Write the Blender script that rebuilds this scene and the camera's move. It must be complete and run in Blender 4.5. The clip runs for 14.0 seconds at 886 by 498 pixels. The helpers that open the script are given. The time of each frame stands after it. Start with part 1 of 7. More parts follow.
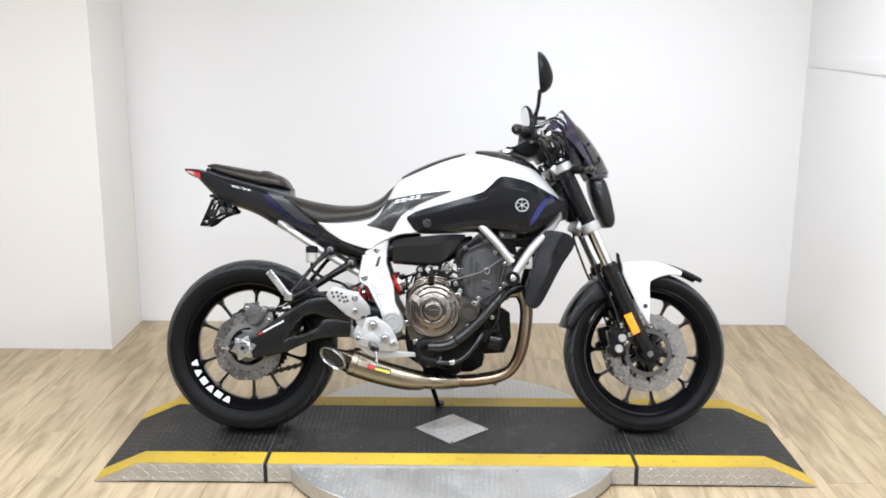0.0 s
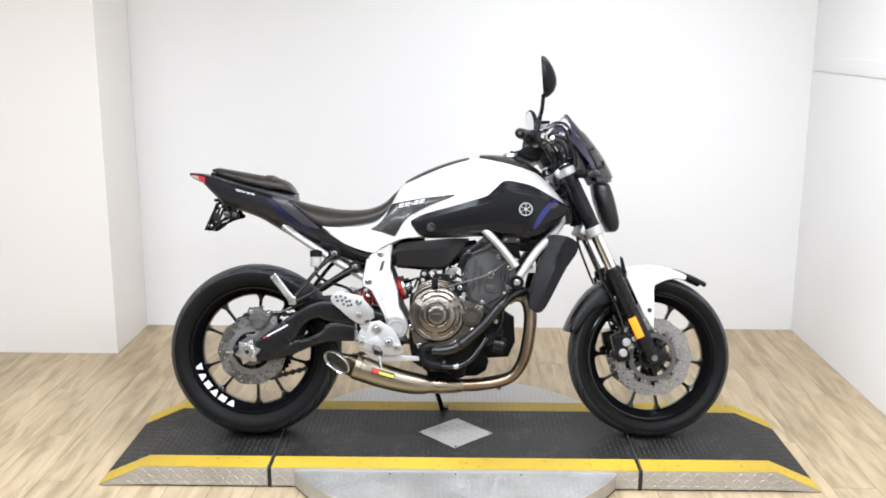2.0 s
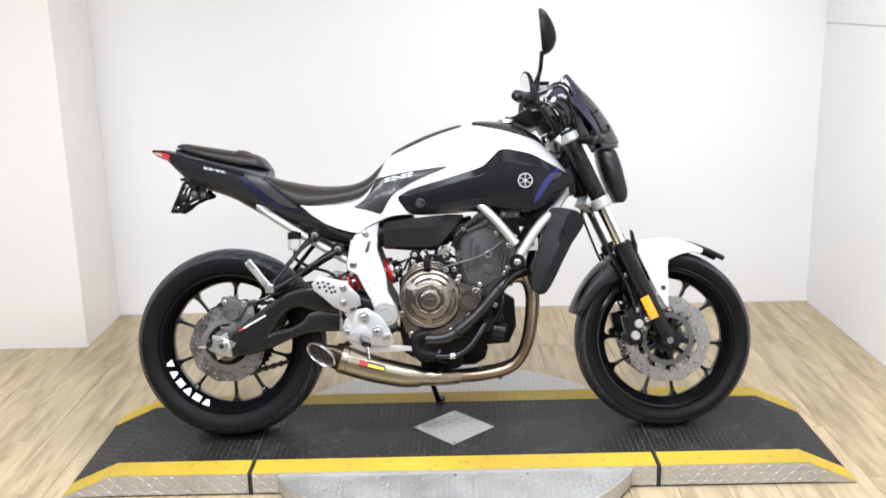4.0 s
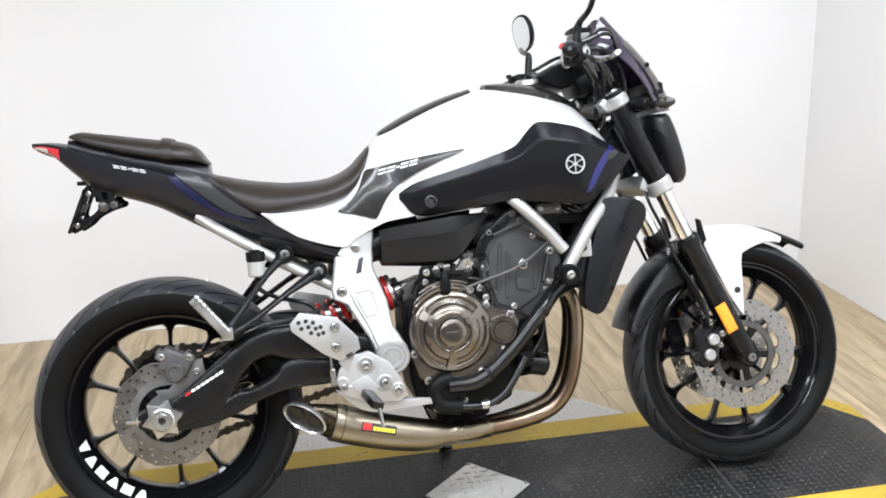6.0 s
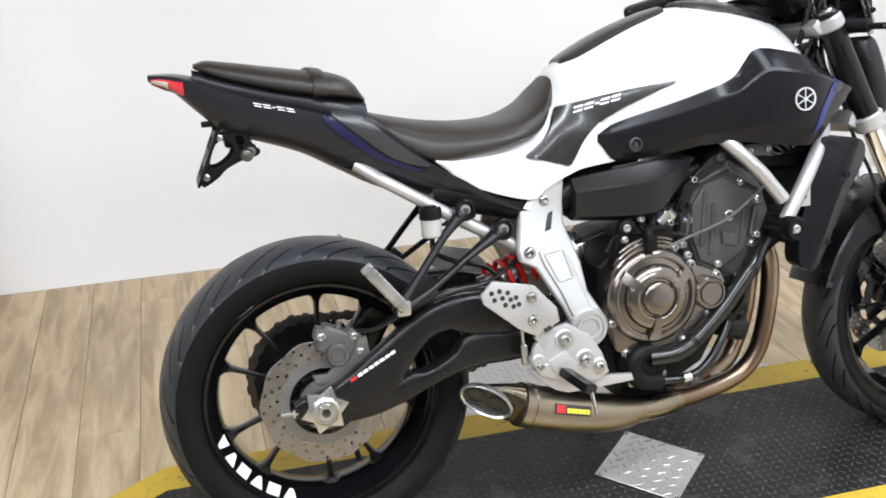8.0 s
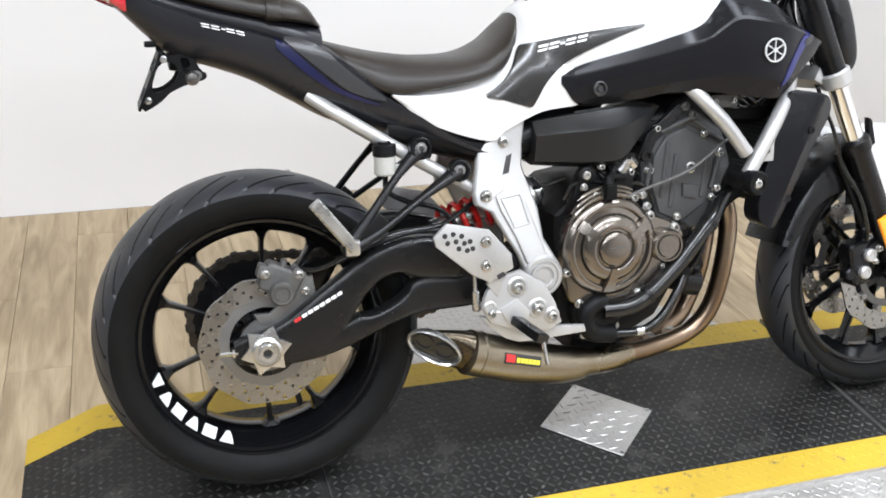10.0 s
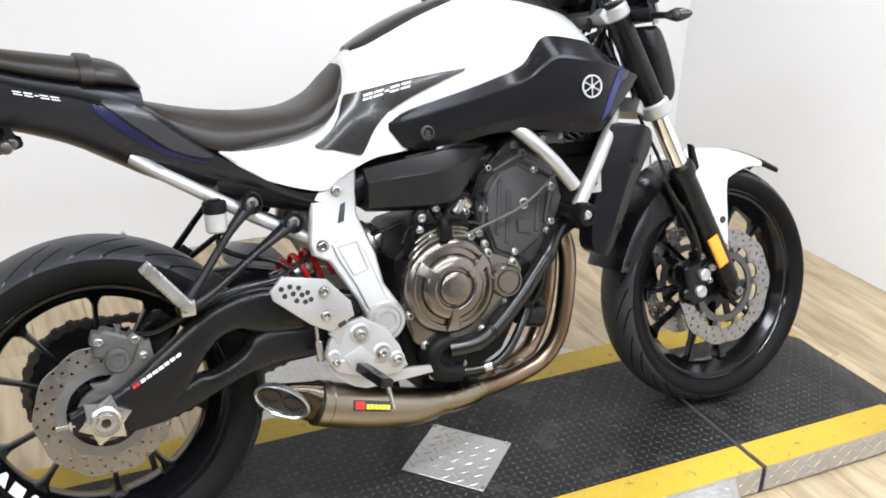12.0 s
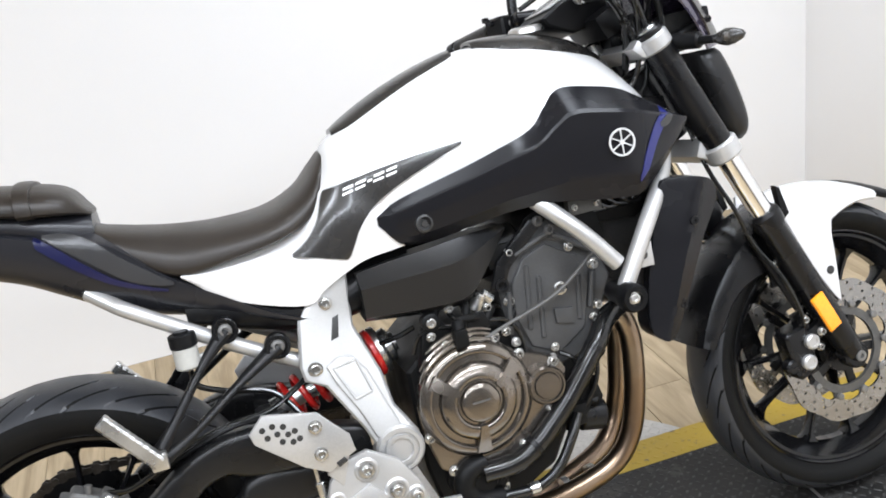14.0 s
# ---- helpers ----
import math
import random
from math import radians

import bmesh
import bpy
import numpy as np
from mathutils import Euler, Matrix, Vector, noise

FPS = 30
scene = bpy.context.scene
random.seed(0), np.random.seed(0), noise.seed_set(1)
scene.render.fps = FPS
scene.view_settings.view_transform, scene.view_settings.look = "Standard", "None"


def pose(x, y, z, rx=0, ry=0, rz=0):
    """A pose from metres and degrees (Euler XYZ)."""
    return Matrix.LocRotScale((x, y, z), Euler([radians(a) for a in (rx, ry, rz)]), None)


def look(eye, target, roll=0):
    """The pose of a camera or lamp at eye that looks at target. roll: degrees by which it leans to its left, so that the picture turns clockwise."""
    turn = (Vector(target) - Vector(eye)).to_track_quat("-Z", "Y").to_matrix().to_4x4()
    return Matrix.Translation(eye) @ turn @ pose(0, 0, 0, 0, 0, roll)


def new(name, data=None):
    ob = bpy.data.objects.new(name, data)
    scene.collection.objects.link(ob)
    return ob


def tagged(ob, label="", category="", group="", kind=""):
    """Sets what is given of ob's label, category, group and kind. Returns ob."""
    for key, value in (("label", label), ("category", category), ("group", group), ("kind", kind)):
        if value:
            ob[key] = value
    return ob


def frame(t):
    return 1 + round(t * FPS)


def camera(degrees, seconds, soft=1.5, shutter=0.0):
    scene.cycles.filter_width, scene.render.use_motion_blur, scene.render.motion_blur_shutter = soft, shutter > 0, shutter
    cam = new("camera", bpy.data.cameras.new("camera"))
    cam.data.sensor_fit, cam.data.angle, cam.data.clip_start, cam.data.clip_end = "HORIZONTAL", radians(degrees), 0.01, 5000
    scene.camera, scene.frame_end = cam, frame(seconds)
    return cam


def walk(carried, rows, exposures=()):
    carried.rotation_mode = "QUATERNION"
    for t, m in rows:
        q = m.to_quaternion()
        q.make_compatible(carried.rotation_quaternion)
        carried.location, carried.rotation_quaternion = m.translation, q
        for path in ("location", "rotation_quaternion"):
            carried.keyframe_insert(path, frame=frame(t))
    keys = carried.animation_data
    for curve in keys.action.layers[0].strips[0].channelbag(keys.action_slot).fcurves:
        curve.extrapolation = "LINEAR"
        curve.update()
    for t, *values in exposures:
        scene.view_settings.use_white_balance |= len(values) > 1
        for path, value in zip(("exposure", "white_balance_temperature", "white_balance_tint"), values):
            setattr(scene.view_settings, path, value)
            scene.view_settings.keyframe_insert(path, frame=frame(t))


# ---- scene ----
cam = camera(48.6, 14.0, 1.8)
PATH = [
    (0, (0.702, -3.287, 1.5), (0.69, -1.339, 1.049), 0.3),
    (0.5, (0.706, -3.294, 1.495), (0.694, -1.345, 1.046), 0.3),
    (1, (0.703, -3.29, 1.498), (0.69, -1.344, 1.036), 0.7),
    (1.5, (0.707, -3.287, 1.497), (0.68, -1.34, 1.042), 0.4),
    (2, (0.714, -3.29, 1.497), (0.687, -1.339, 1.056), 0.2),
    (2.5, (0.712, -3.282, 1.495), (0.699, -1.333, 1.05), -0.2),
    (3, (0.731, -3.228, 1.478), (0.708, -1.297, 0.957), -1.4),
    (3.2, (0.729, -3.192, 1.471), (0.704, -1.252, 0.985), -1.2),
    (5.3, (0.475, -2.483, 1.411), (0.676, -0.58, 0.827), -4.6),
    (5.5, (0.407, -2.401, 1.412), (0.699, -0.519, 0.801), -5.4),
    (6, (0.296, -2.103, 1.4), (0.61, -0.225, 0.789), -2.1),
    (6.5, (0.205, -1.804, 1.437), (0.472, 0.054, 0.746), -3.2),
    (7, (0.017, -1.698, 1.453), (0.399, 0.144, 0.776), -1.6),
    (7.5, (-0.146, -1.625, 1.451), (0.359, 0.153, 0.73), -3.6),
    (7.7, (-0.192, -1.618, 1.429), (0.297, 0.165, 0.667), -2.3),
    (9.8, (-0.204, -1.552, 1.356), (0.328, 0.154, 0.456), 3.9),
    (10, (-0.189, -1.556, 1.35), (0.383, 0.141, 0.46), 3.0),
    (10.5, (-0.16, -1.57, 1.344), (0.497, 0.085, 0.434), 3.0),
    (11, (-0.135, -1.578, 1.347), (0.586, 0.057, 0.45), 2.8),
    (11.5, (-0.109, -1.589, 1.352), (0.682, 0.02, 0.466), 2.9),
    (12, (-0.098, -1.595, 1.373), (0.687, 0.056, 0.561), 1.7),
    (12.5, (-0.111, -1.587, 1.433), (0.66, 0.129, 0.752), 0.0),
    (13, (-0.088, -1.56, 1.41), (0.597, 0.139, 0.608), -5.5),
    (13.5, (0.128, -1.487, 1.419), (0.663, 0.309, 0.72), -2.7),
    (14, (0.299, -1.385, 1.381), (0.748, 0.403, 0.607), -8.6),
]
walk(cam, [(t, look(eye, target, roll)) for t, eye, target, roll in PATH],
     exposures=((0, -0.10), (1.5, -0.05), (3.0, 0.0), (6.0, 0.0), (7.25, -0.05), (9.0, -0.03), (14.0, 0.0)))

# ---------------------------------------------------------------- light
world = bpy.data.worlds.new("world")
scene.world = world
world.use_nodes = True
world.node_tree.nodes["Background"].inputs[0].default_value = (0.9, 0.95, 1.0, 1)
world.node_tree.nodes["Background"].inputs[1].default_value = 0.05
scene.view_settings.exposure = 0.0


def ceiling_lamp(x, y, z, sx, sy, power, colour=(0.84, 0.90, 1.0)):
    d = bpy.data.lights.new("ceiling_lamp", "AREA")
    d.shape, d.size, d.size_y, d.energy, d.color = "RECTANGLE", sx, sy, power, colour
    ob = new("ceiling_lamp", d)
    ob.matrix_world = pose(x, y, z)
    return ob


# unseen overhead lamps, (1.35, 0.3) added only to brighten the right wall
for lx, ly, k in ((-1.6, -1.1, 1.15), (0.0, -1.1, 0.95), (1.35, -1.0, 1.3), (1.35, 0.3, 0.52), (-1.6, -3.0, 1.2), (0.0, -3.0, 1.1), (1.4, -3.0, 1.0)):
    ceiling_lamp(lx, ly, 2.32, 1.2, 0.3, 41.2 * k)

# ---------------------------------------------------------------- materials
def nodes_of(name):
    m = bpy.data.materials.new(name)
    m.use_nodes = True
    nt = m.node_tree
    return m, nt, nt.nodes["Principled BSDF"]


def mat(name, colour, rough=0.5, metal=0.0, vary=0.12, scale=9.0, fine=160.0, bump=0.0, coat=0.0, rvary=0.1,
        spec=0.5, alpha=1.0, trans=0.0, per_piece=0.0, bdist=0.002):
    """A surface with a broad and a fine variation of colour and gloss, and fine relief."""
    m, nt, p = nodes_of(name)
    L = nt.links.new
    tc = nt.nodes.new("ShaderNodeTexCoord")
    broad = nt.nodes.new("ShaderNodeTexNoise")
    broad.inputs["Scale"].default_value, broad.inputs["Detail"].default_value = scale, 4
    grain = nt.nodes.new("ShaderNodeTexNoise")
    grain.inputs["Scale"].default_value, grain.inputs["Detail"].default_value = fine, 3
    L(tc.outputs["Object"], broad.inputs["Vector"])
    L(tc.outputs["Object"], grain.inputs["Vector"])
    add = nt.nodes.new("ShaderNodeMath")
    add.operation = "ADD"
    L(broad.outputs["Fac"], add.inputs[0])
    L(grain.outputs["Fac"], add.inputs[1])
    ramp = nt.nodes.new("ShaderNodeMapRange")
    ramp.inputs["From Min"].default_value, ramp.inputs["From Max"].default_value = 0.6, 1.4
    ramp.inputs["To Min"].default_value, ramp.inputs["To Max"].default_value = 1 - vary, 1 + vary
    L(add.outputs[0], ramp.inputs["Value"])
    hsv = nt.nodes.new("ShaderNodeHueSaturation")
    hsv.inputs["Color"].default_value = (*colour, 1)
    if per_piece:
        info = nt.nodes.new("ShaderNodeObjectInfo")
        pr = nt.nodes.new("ShaderNodeMapRange")
        pr.inputs["To Min"].default_value, pr.inputs["To Max"].default_value = 1 - per_piece, 1 + per_piece
        L(info.outputs["Random"], pr.inputs["Value"])
        mul = nt.nodes.new("ShaderNodeMath")
        mul.operation = "MULTIPLY"
        L(pr.outputs[0], mul.inputs[0])
        L(ramp.outputs[0], mul.inputs[1])
        L(mul.outputs[0], hsv.inputs["Value"])
    else:
        L(ramp.outputs[0], hsv.inputs["Value"])
    L(hsv.outputs["Color"], p.inputs["Base Color"])
    rr = nt.nodes.new("ShaderNodeMapRange")
    rr.inputs["From Min"].default_value, rr.inputs["From Max"].default_value = 0.3, 0.7
    rr.inputs["To Min"].default_value = max(0.02, rough - rvary)
    rr.inputs["To Max"].default_value = min(1.0, rough + rvary)
    L(broad.outputs["Fac"], rr.inputs["Value"])
    L(rr.outputs[0], p.inputs["Roughness"])
    p.inputs["Metallic"].default_value = metal
    p.inputs["Specular IOR Level"].default_value = spec
    p.inputs["Coat Weight"].default_value = coat
    p.inputs["Coat Roughness"].default_value = 0.06
    p.inputs["Transmission Weight"].default_value = trans
    p.inputs["Alpha"].default_value = alpha
    if bump:
        b = nt.nodes.new("ShaderNodeBump")
        b.inputs["Strength"].default_value, b.inputs["Distance"].default_value = bump, bdist
        L(grain.outputs["Fac"], b.inputs["Height"])
        L(b.outputs["Normal"], p.inputs["Normal"])
    return m


def plank_material():
    """Pale oak vinyl: long soft grain along the plank, a tone of its own for each plank."""
    m, nt, p = nodes_of("oak_vinyl")
    L = nt.links.new
    tc = nt.nodes.new("ShaderNodeTexCoord")
    info = nt.nodes.new("ShaderNodeObjectInfo")
    off = nt.nodes.new("ShaderNodeVectorMath")
    off.operation = "MULTIPLY_ADD"
    off.inputs[1].default_value = (13.0, 7.0, 3.0)
    comb = nt.nodes.new("ShaderNodeCombineXYZ")
    for k in range(3):
        L(info.outputs["Random"], comb.inputs[k])
    L(comb.outputs[0], off.inputs[0])
    L(tc.outputs["Object"], off.inputs[2])
    mp = nt.nodes.new("ShaderNodeMapping")
    mp.inputs["Scale"].default_value = (1.6, 11.0, 1.0)
    L(off.outputs[0], mp.inputs["Vector"])
    n1 = nt.nodes.new("ShaderNodeTexNoise")
    n1.inputs["Scale"].default_value, n1.inputs["Detail"].default_value, n1.inputs["Distortion"].default_value = 2.2, 6, 0.8
    L(mp.outputs[0], n1.inputs["Vector"])
    mp2 = nt.nodes.new("ShaderNodeMapping")
    mp2.inputs["Scale"].default_value = (4.0, 90.0, 1.0)
    L(off.outputs[0], mp2.inputs["Vector"])
    n2 = nt.nodes.new("ShaderNodeTexNoise")
    n2.inputs["Scale"].default_value, n2.inputs["Detail"].default_value = 3.0, 3
    L(mp2.outputs[0], n2.inputs["Vector"])
    ramp = nt.nodes.new("ShaderNodeValToRGB")
    e = ramp.color_ramp.elements
    e[0].position, e[0].color = 0.32, (0.305, 0.228, 0.134, 1)
    e[1].position, e[1].color = 0.70, (0.53, 0.418, 0.268, 1)
    mid = ramp.color_ramp.elements.new(0.5)
    mid.color = (0.42, 0.324, 0.199, 1)
    mix = nt.nodes.new("ShaderNodeMath")
    mix.operation = "MULTIPLY_ADD"
    mix.inputs[1].default_value, mix.inputs[2].default_value = 0.22, -0.11
    L(n2.outputs["Fac"], mix.inputs[0])
    add = nt.nodes.new("ShaderNodeMath")
    add.operation = "ADD"
    L(n1.outputs["Fac"], add.inputs[0])
    L(mix.outputs[0], add.inputs[1])
    L(add.outputs[0], ramp.inputs["Fac"])
    hsv = nt.nodes.new("ShaderNodeHueSaturation")
    tone = nt.nodes.new("ShaderNodeMapRange")
    tone.inputs["To Min"].default_value, tone.inputs["To Max"].default_value = 0.92, 1.07
    L(info.outputs["Random"], tone.inputs["Value"])
    L(tone.outputs[0], hsv.inputs["Value"])
    L(ramp.outputs["Color"], hsv.inputs["Color"])
    L(hsv.outputs["Color"], p.inputs["Base Color"])
    p.inputs["Roughness"].default_value = 0.42
    b = nt.nodes.new("ShaderNodeBump")
    b.inputs["Strength"].default_value, b.inputs["Distance"].default_value = 0.12, 0.001
    L(n2.outputs["Fac"], b.inputs["Height"])
    L(b.outputs["Normal"], p.inputs["Normal"])
    return m


def worn_paint(name, paint, under, cover=0.62, rough=0.5, scale=14.0, metal_under=0.8, spec=0.5):
    """Paint worn off in patches down to what lies under it."""
    m, nt, p = nodes_of(name)
    p.inputs["Specular IOR Level"].default_value = spec
    L = nt.links.new
    tc = nt.nodes.new("ShaderNodeTexCoord")
    n1 = nt.nodes.new("ShaderNodeTexNoise")
    n1.inputs["Scale"].default_value, n1.inputs["Detail"].default_value, n1.inputs["Roughness"].default_value = scale, 8, 0.7
    L(tc.outputs["Object"], n1.inputs["Vector"])
    n2 = nt.nodes.new("ShaderNodeTexNoise")
    n2.inputs["Scale"].default_value, n2.inputs["Detail"].default_value = 2.2, 5
    L(tc.outputs["Object"], n2.inputs["Vector"])
    ramp = nt.nodes.new("ShaderNodeMapRange")
    ramp.inputs["From Min"].default_value, ramp.inputs["From Max"].default_value = cover, cover + 0.07
    L(n1.outputs["Fac"], ramp.inputs["Value"])
    mix = nt.nodes.new("ShaderNodeMix")
    mix.data_type = "RGBA"
    mix.inputs[6].default_value, mix.inputs[7].default_value = (*paint, 1), (*under, 1)
    L(ramp.outputs[0], mix.inputs[0])
    hsv = nt.nodes.new("ShaderNodeHueSaturation")
    tone = nt.nodes.new("ShaderNodeMapRange")
    tone.inputs["From Min"].default_value, tone.inputs["From Max"].default_value = 0.3, 0.7
    tone.inputs["To Min"].default_value, tone.inputs["To Max"].default_value = 0.8, 1.2
    L(n2.outputs["Fac"], tone.inputs["Value"])
    L(tone.outputs[0], hsv.inputs["Value"])
    L(mix.outputs[2], hsv.inputs["Color"])
    L(hsv.outputs["Color"], p.inputs["Base Color"])
    mm = nt.nodes.new("ShaderNodeMath")
    mm.operation = "MULTIPLY"
    mm.inputs[1].default_value = metal_under
    L(ramp.outputs[0], mm.inputs[0])
    L(mm.outputs[0], p.inputs["Metallic"])
    rg = nt.nodes.new("ShaderNodeMapRange")
    rg.inputs["From Min"].default_value, rg.inputs["From Max"].default_value = 0.3, 0.7
    rg.inputs["To Min"].default_value, rg.inputs["To Max"].default_value = rough - 0.1, rough + 0.12
    L(n2.outputs["Fac"], rg.inputs["Value"])
    L(rg.outputs[0], p.inputs["Roughness"])
    b = nt.nodes.new("ShaderNodeBump")
    b.inputs["Strength"].default_value, b.inputs["Distance"].default_value = 0.25, 0.001
    L(n1.outputs["Fac"], b.inputs["Height"])
    L(b.outputs["Normal"], p.inputs["Normal"])
    return m


def heat_steel(name):
    """Titanium and steel pipe, straw to brown to faint blue along its length from the heat."""
    m, nt, p = nodes_of(name)
    L = nt.links.new
    tc = nt.nodes.new("ShaderNodeTexCoord")
    n1 = nt.nodes.new("ShaderNodeTexNoise")
    n1.inputs["Scale"].default_value, n1.inputs["Detail"].default_value = 7.0, 4
    L(tc.outputs["Object"], n1.inputs["Vector"])
    ramp = nt.nodes.new("ShaderNodeValToRGB")
    e = ramp.color_ramp.elements
    e[0].position, e[0].color = 0.3, (0.19, 0.135, 0.095, 1)
    e[1].position, e[1].color = 0.72, (0.37, 0.315, 0.25, 1)
    mid = ramp.color_ramp.elements.new(0.5)
    mid.color = (0.25, 0.185, 0.132, 1)
    L(n1.outputs["Fac"], ramp.inputs["Fac"])
    L(ramp.outputs["Color"], p.inputs["Base Color"])
    p.inputs["Metallic"].default_value = 1.0
    p.inputs["Roughness"].default_value = 0.3
    return m


WALL = mat("white_wall_paint", (0.82, 0.81, 0.80), 0.75, vary=0.02, scale=1.2, fine=300, bump=0.08, rvary=0.05)
# white paint tinted with the warm light that spills onto the wall step
WARMLIT = mat("warm_lit_wall_paint", (0.815, 0.785, 0.750), 0.75, vary=0.03, scale=0.9, fine=300, bump=0.08, rvary=0.05)
# for walls out of view, darkened so that the motorcycle reflects less white
UNSEENWALL = mat("unseen_grey_wall_paint", (0.20, 0.198, 0.194), 0.7, vary=0.04, scale=1.2, fine=300, bump=0.08, rvary=0.05)
CEIL = mat("ceiling_paint", (0.82, 0.82, 0.81), 0.85, vary=0.02, scale=1.0, fine=200)
OAK = plank_material()
GROUT = mat("dark_joint", (0.34, 0.265, 0.17), 0.9, vary=0.2)
STEEL = mat("checker_plate_steel", (0.49, 0.48, 0.46), 0.42, 0.7, vary=0.14, scale=7, fine=120, bump=0.08, rvary=0.14)
BLACKPLATE = worn_paint("black_painted_plate", (0.0130, 0.0126, 0.0118), (0.046, 0.044, 0.041), 0.55, 0.43, 9.0, 0.4, 0.23)
# scuffed lozenges lighter than the deck: their glint is put into the colour
TREADPLATE = worn_paint("scuffed_glint_lozenges", (0.034, 0.0333, 0.032), (0.098, 0.096, 0.092), 0.54, 0.42, 30.0, 0.6, 0.24)
YELLOW = worn_paint("yellow_stripe_paint", (0.47, 0.318, 0.027), (0.16, 0.13, 0.08), 0.60, 0.55, 40.0, 0.2)
# black that stands for the shade inside open gaps
GAP = mat("black_gap_shade", (0.012, 0.012, 0.012), 0.8, vary=0.2)

WHITE = mat("white_gloss_paint", (0.62, 0.615, 0.61), 0.22, vary=0.015, scale=4, fine=60, coat=0.6, rvary=0.04)
CHARCOAL = mat("charcoal_satin_plastic", (0.0085, 0.0085, 0.0100), 0.26, spec=0.17, vary=0.12, scale=6, fine=500, bump=0.05, rvary=0.06)
GLOSSBLACK = mat("gloss_black_decal", (0.018, 0.017, 0.016), 0.26, vary=0.1, scale=30, fine=700, coat=0.25, rvary=0.03)
BLACK = mat("black_satin_plastic", (0.005, 0.005, 0.0053), 0.36, spec=0.14, vary=0.2, scale=12, fine=420, bump=0.05)
BLACKMETAL = mat("black_painted_metal", (0.005, 0.005, 0.0055), 0.28, spec=0.26, vary=0.25, scale=14, fine=300, bump=0.04)
SWING = mat("swingarm_black", (0.0075, 0.0075, 0.0078), 0.30, spec=0.30, vary=0.18, scale=14, fine=450, bump=0.06)
# dark rubber of the sidewalls, also painted into the tread grooves as shade
RUBBER = mat("rubber_with_groove_shade", (0.006, 0.006, 0.006), 0.5, spec=0.10, vary=0.22, scale=18, fine=500, bump=0.12)
RIMBLACK = mat("gloss_black_rim", (0.004, 0.004, 0.0045), 0.12, spec=0.36, vary=0.2, scale=14, fine=300, rvary=0.04)
# the bluish reflection on the tread is mixed into its grey
TREAD = mat("tread_rubber", (0.025, 0.0262, 0.0295), 0.42, spec=0.40, vary=0.2, scale=18, fine=500, bump=0.15)
# black vinyl browned to carry the warm reflection of the room
VINYL = mat("warm_sheen_vinyl", (0.020, 0.0162, 0.0132), 0.38, spec=0.34, vary=0.14, scale=10, fine=900, bump=0.25, rvary=0.08, bdist=0.001)
EMBLEM = mat("silver_emblem", (0.46, 0.46, 0.455), 0.4, vary=0.12, scale=60)
SILVER = mat("silver_cast_aluminium", (0.45, 0.447, 0.440), 0.40, 0.62, vary=0.10, scale=12, fine=500, bump=0.05)
ALU = mat("brushed_aluminium", (0.55, 0.55, 0.54), 0.28, 0.95, vary=0.1, scale=15, fine=400, bump=0.05)
BOLT = mat("zinc_bolt", (0.42, 0.415, 0.40), 0.26, 0.9, vary=0.12, scale=40)
CHROME = mat("bright_chrome", (0.80, 0.80, 0.80), 0.10, 1.0, vary=0.03, rvary=0.03)
ENGINE = mat("grey_engine_casting", (0.056, 0.056, 0.0560), 0.38, 0.25, spec=0.3, vary=0.2, scale=20, fine=420, bump=0.2)
ENGINEBLACK = mat("black_engine_casting", (0.005, 0.005, 0.005), 0.46, 0.0, spec=0.14, vary=0.25, scale=20, fine=420, bump=0.15)
BRONZE = mat("bronze_magnesium_cover", (0.192, 0.171, 0.150), 0.21, 0.92, vary=0.18, scale=14, fine=420, bump=0.05)
HOSE = mat("black_rubber_hose", (0.007, 0.007, 0.007), 0.18, spec=0.45, vary=0.2, scale=30)
HEAT = heat_steel("heat_tinted_pipe")
TITAN = mat("titanium_sleeve", (0.25, 0.215, 0.16), 0.32, 1.0, vary=0.16, scale=8, fine=300, bump=0.03)
CARBON = mat("dark_carbon_cap", (0.06, 0.055, 0.05), 0.3, 0.3, vary=0.2, scale=30)
SCORCHED = mat("scorched_titanium", (0.085, 0.070, 0.050), 0.28, 0.95, vary=0.25, scale=24, fine=300)
GREYPANEL = mat("grey_satin_panel", (0.030, 0.030, 0.0315), 0.32, spec=0.45, vary=0.12, scale=8, fine=500, bump=0.04, rvary=0.05)
DISC = mat("brake_disc_steel", (0.30, 0.294, 0.286), 0.26, 0.95, vary=0.15, scale=30, fine=500, bump=0.04)
AIRBOX = mat("airbox_satin_plastic", (0.011, 0.011, 0.0114), 0.30, spec=0.32, vary=0.12, scale=8, fine=500, bump=0.05, rvary=0.05)
TAIL = mat("tail_satin_plastic", (0.0135, 0.0138, 0.0165), 0.30, spec=0.32, vary=0.12, scale=6, fine=500, bump=0.05, rvary=0.06)
BRACKET = mat("grey_cast_bracket", (0.20, 0.198, 0.192), 0.40, 0.7, vary=0.12, scale=20, fine=400, bump=0.05)
CALIPER = mat("caliper_grey", (0.09, 0.088, 0.085), 0.5, 0.4, vary=0.2, scale=30)
RED = mat("red_spring_paint", (0.55, 0.018, 0.015), 0.3, vary=0.1, coat=0.3)
REDLENS = mat("red_lamp_lens", (0.62, 0.03, 0.05), 0.12, vary=0.15, scale=60, coat=0.8)
CLEARLENS = mat("clear_lamp_lens", (0.75, 0.70, 0.70), 0.1, vary=0.1, coat=0.8)
ORANGE = mat("orange_reflector", (0.95, 0.33, 0.01), 0.16, vary=0.08, scale=80, coat=0.8)
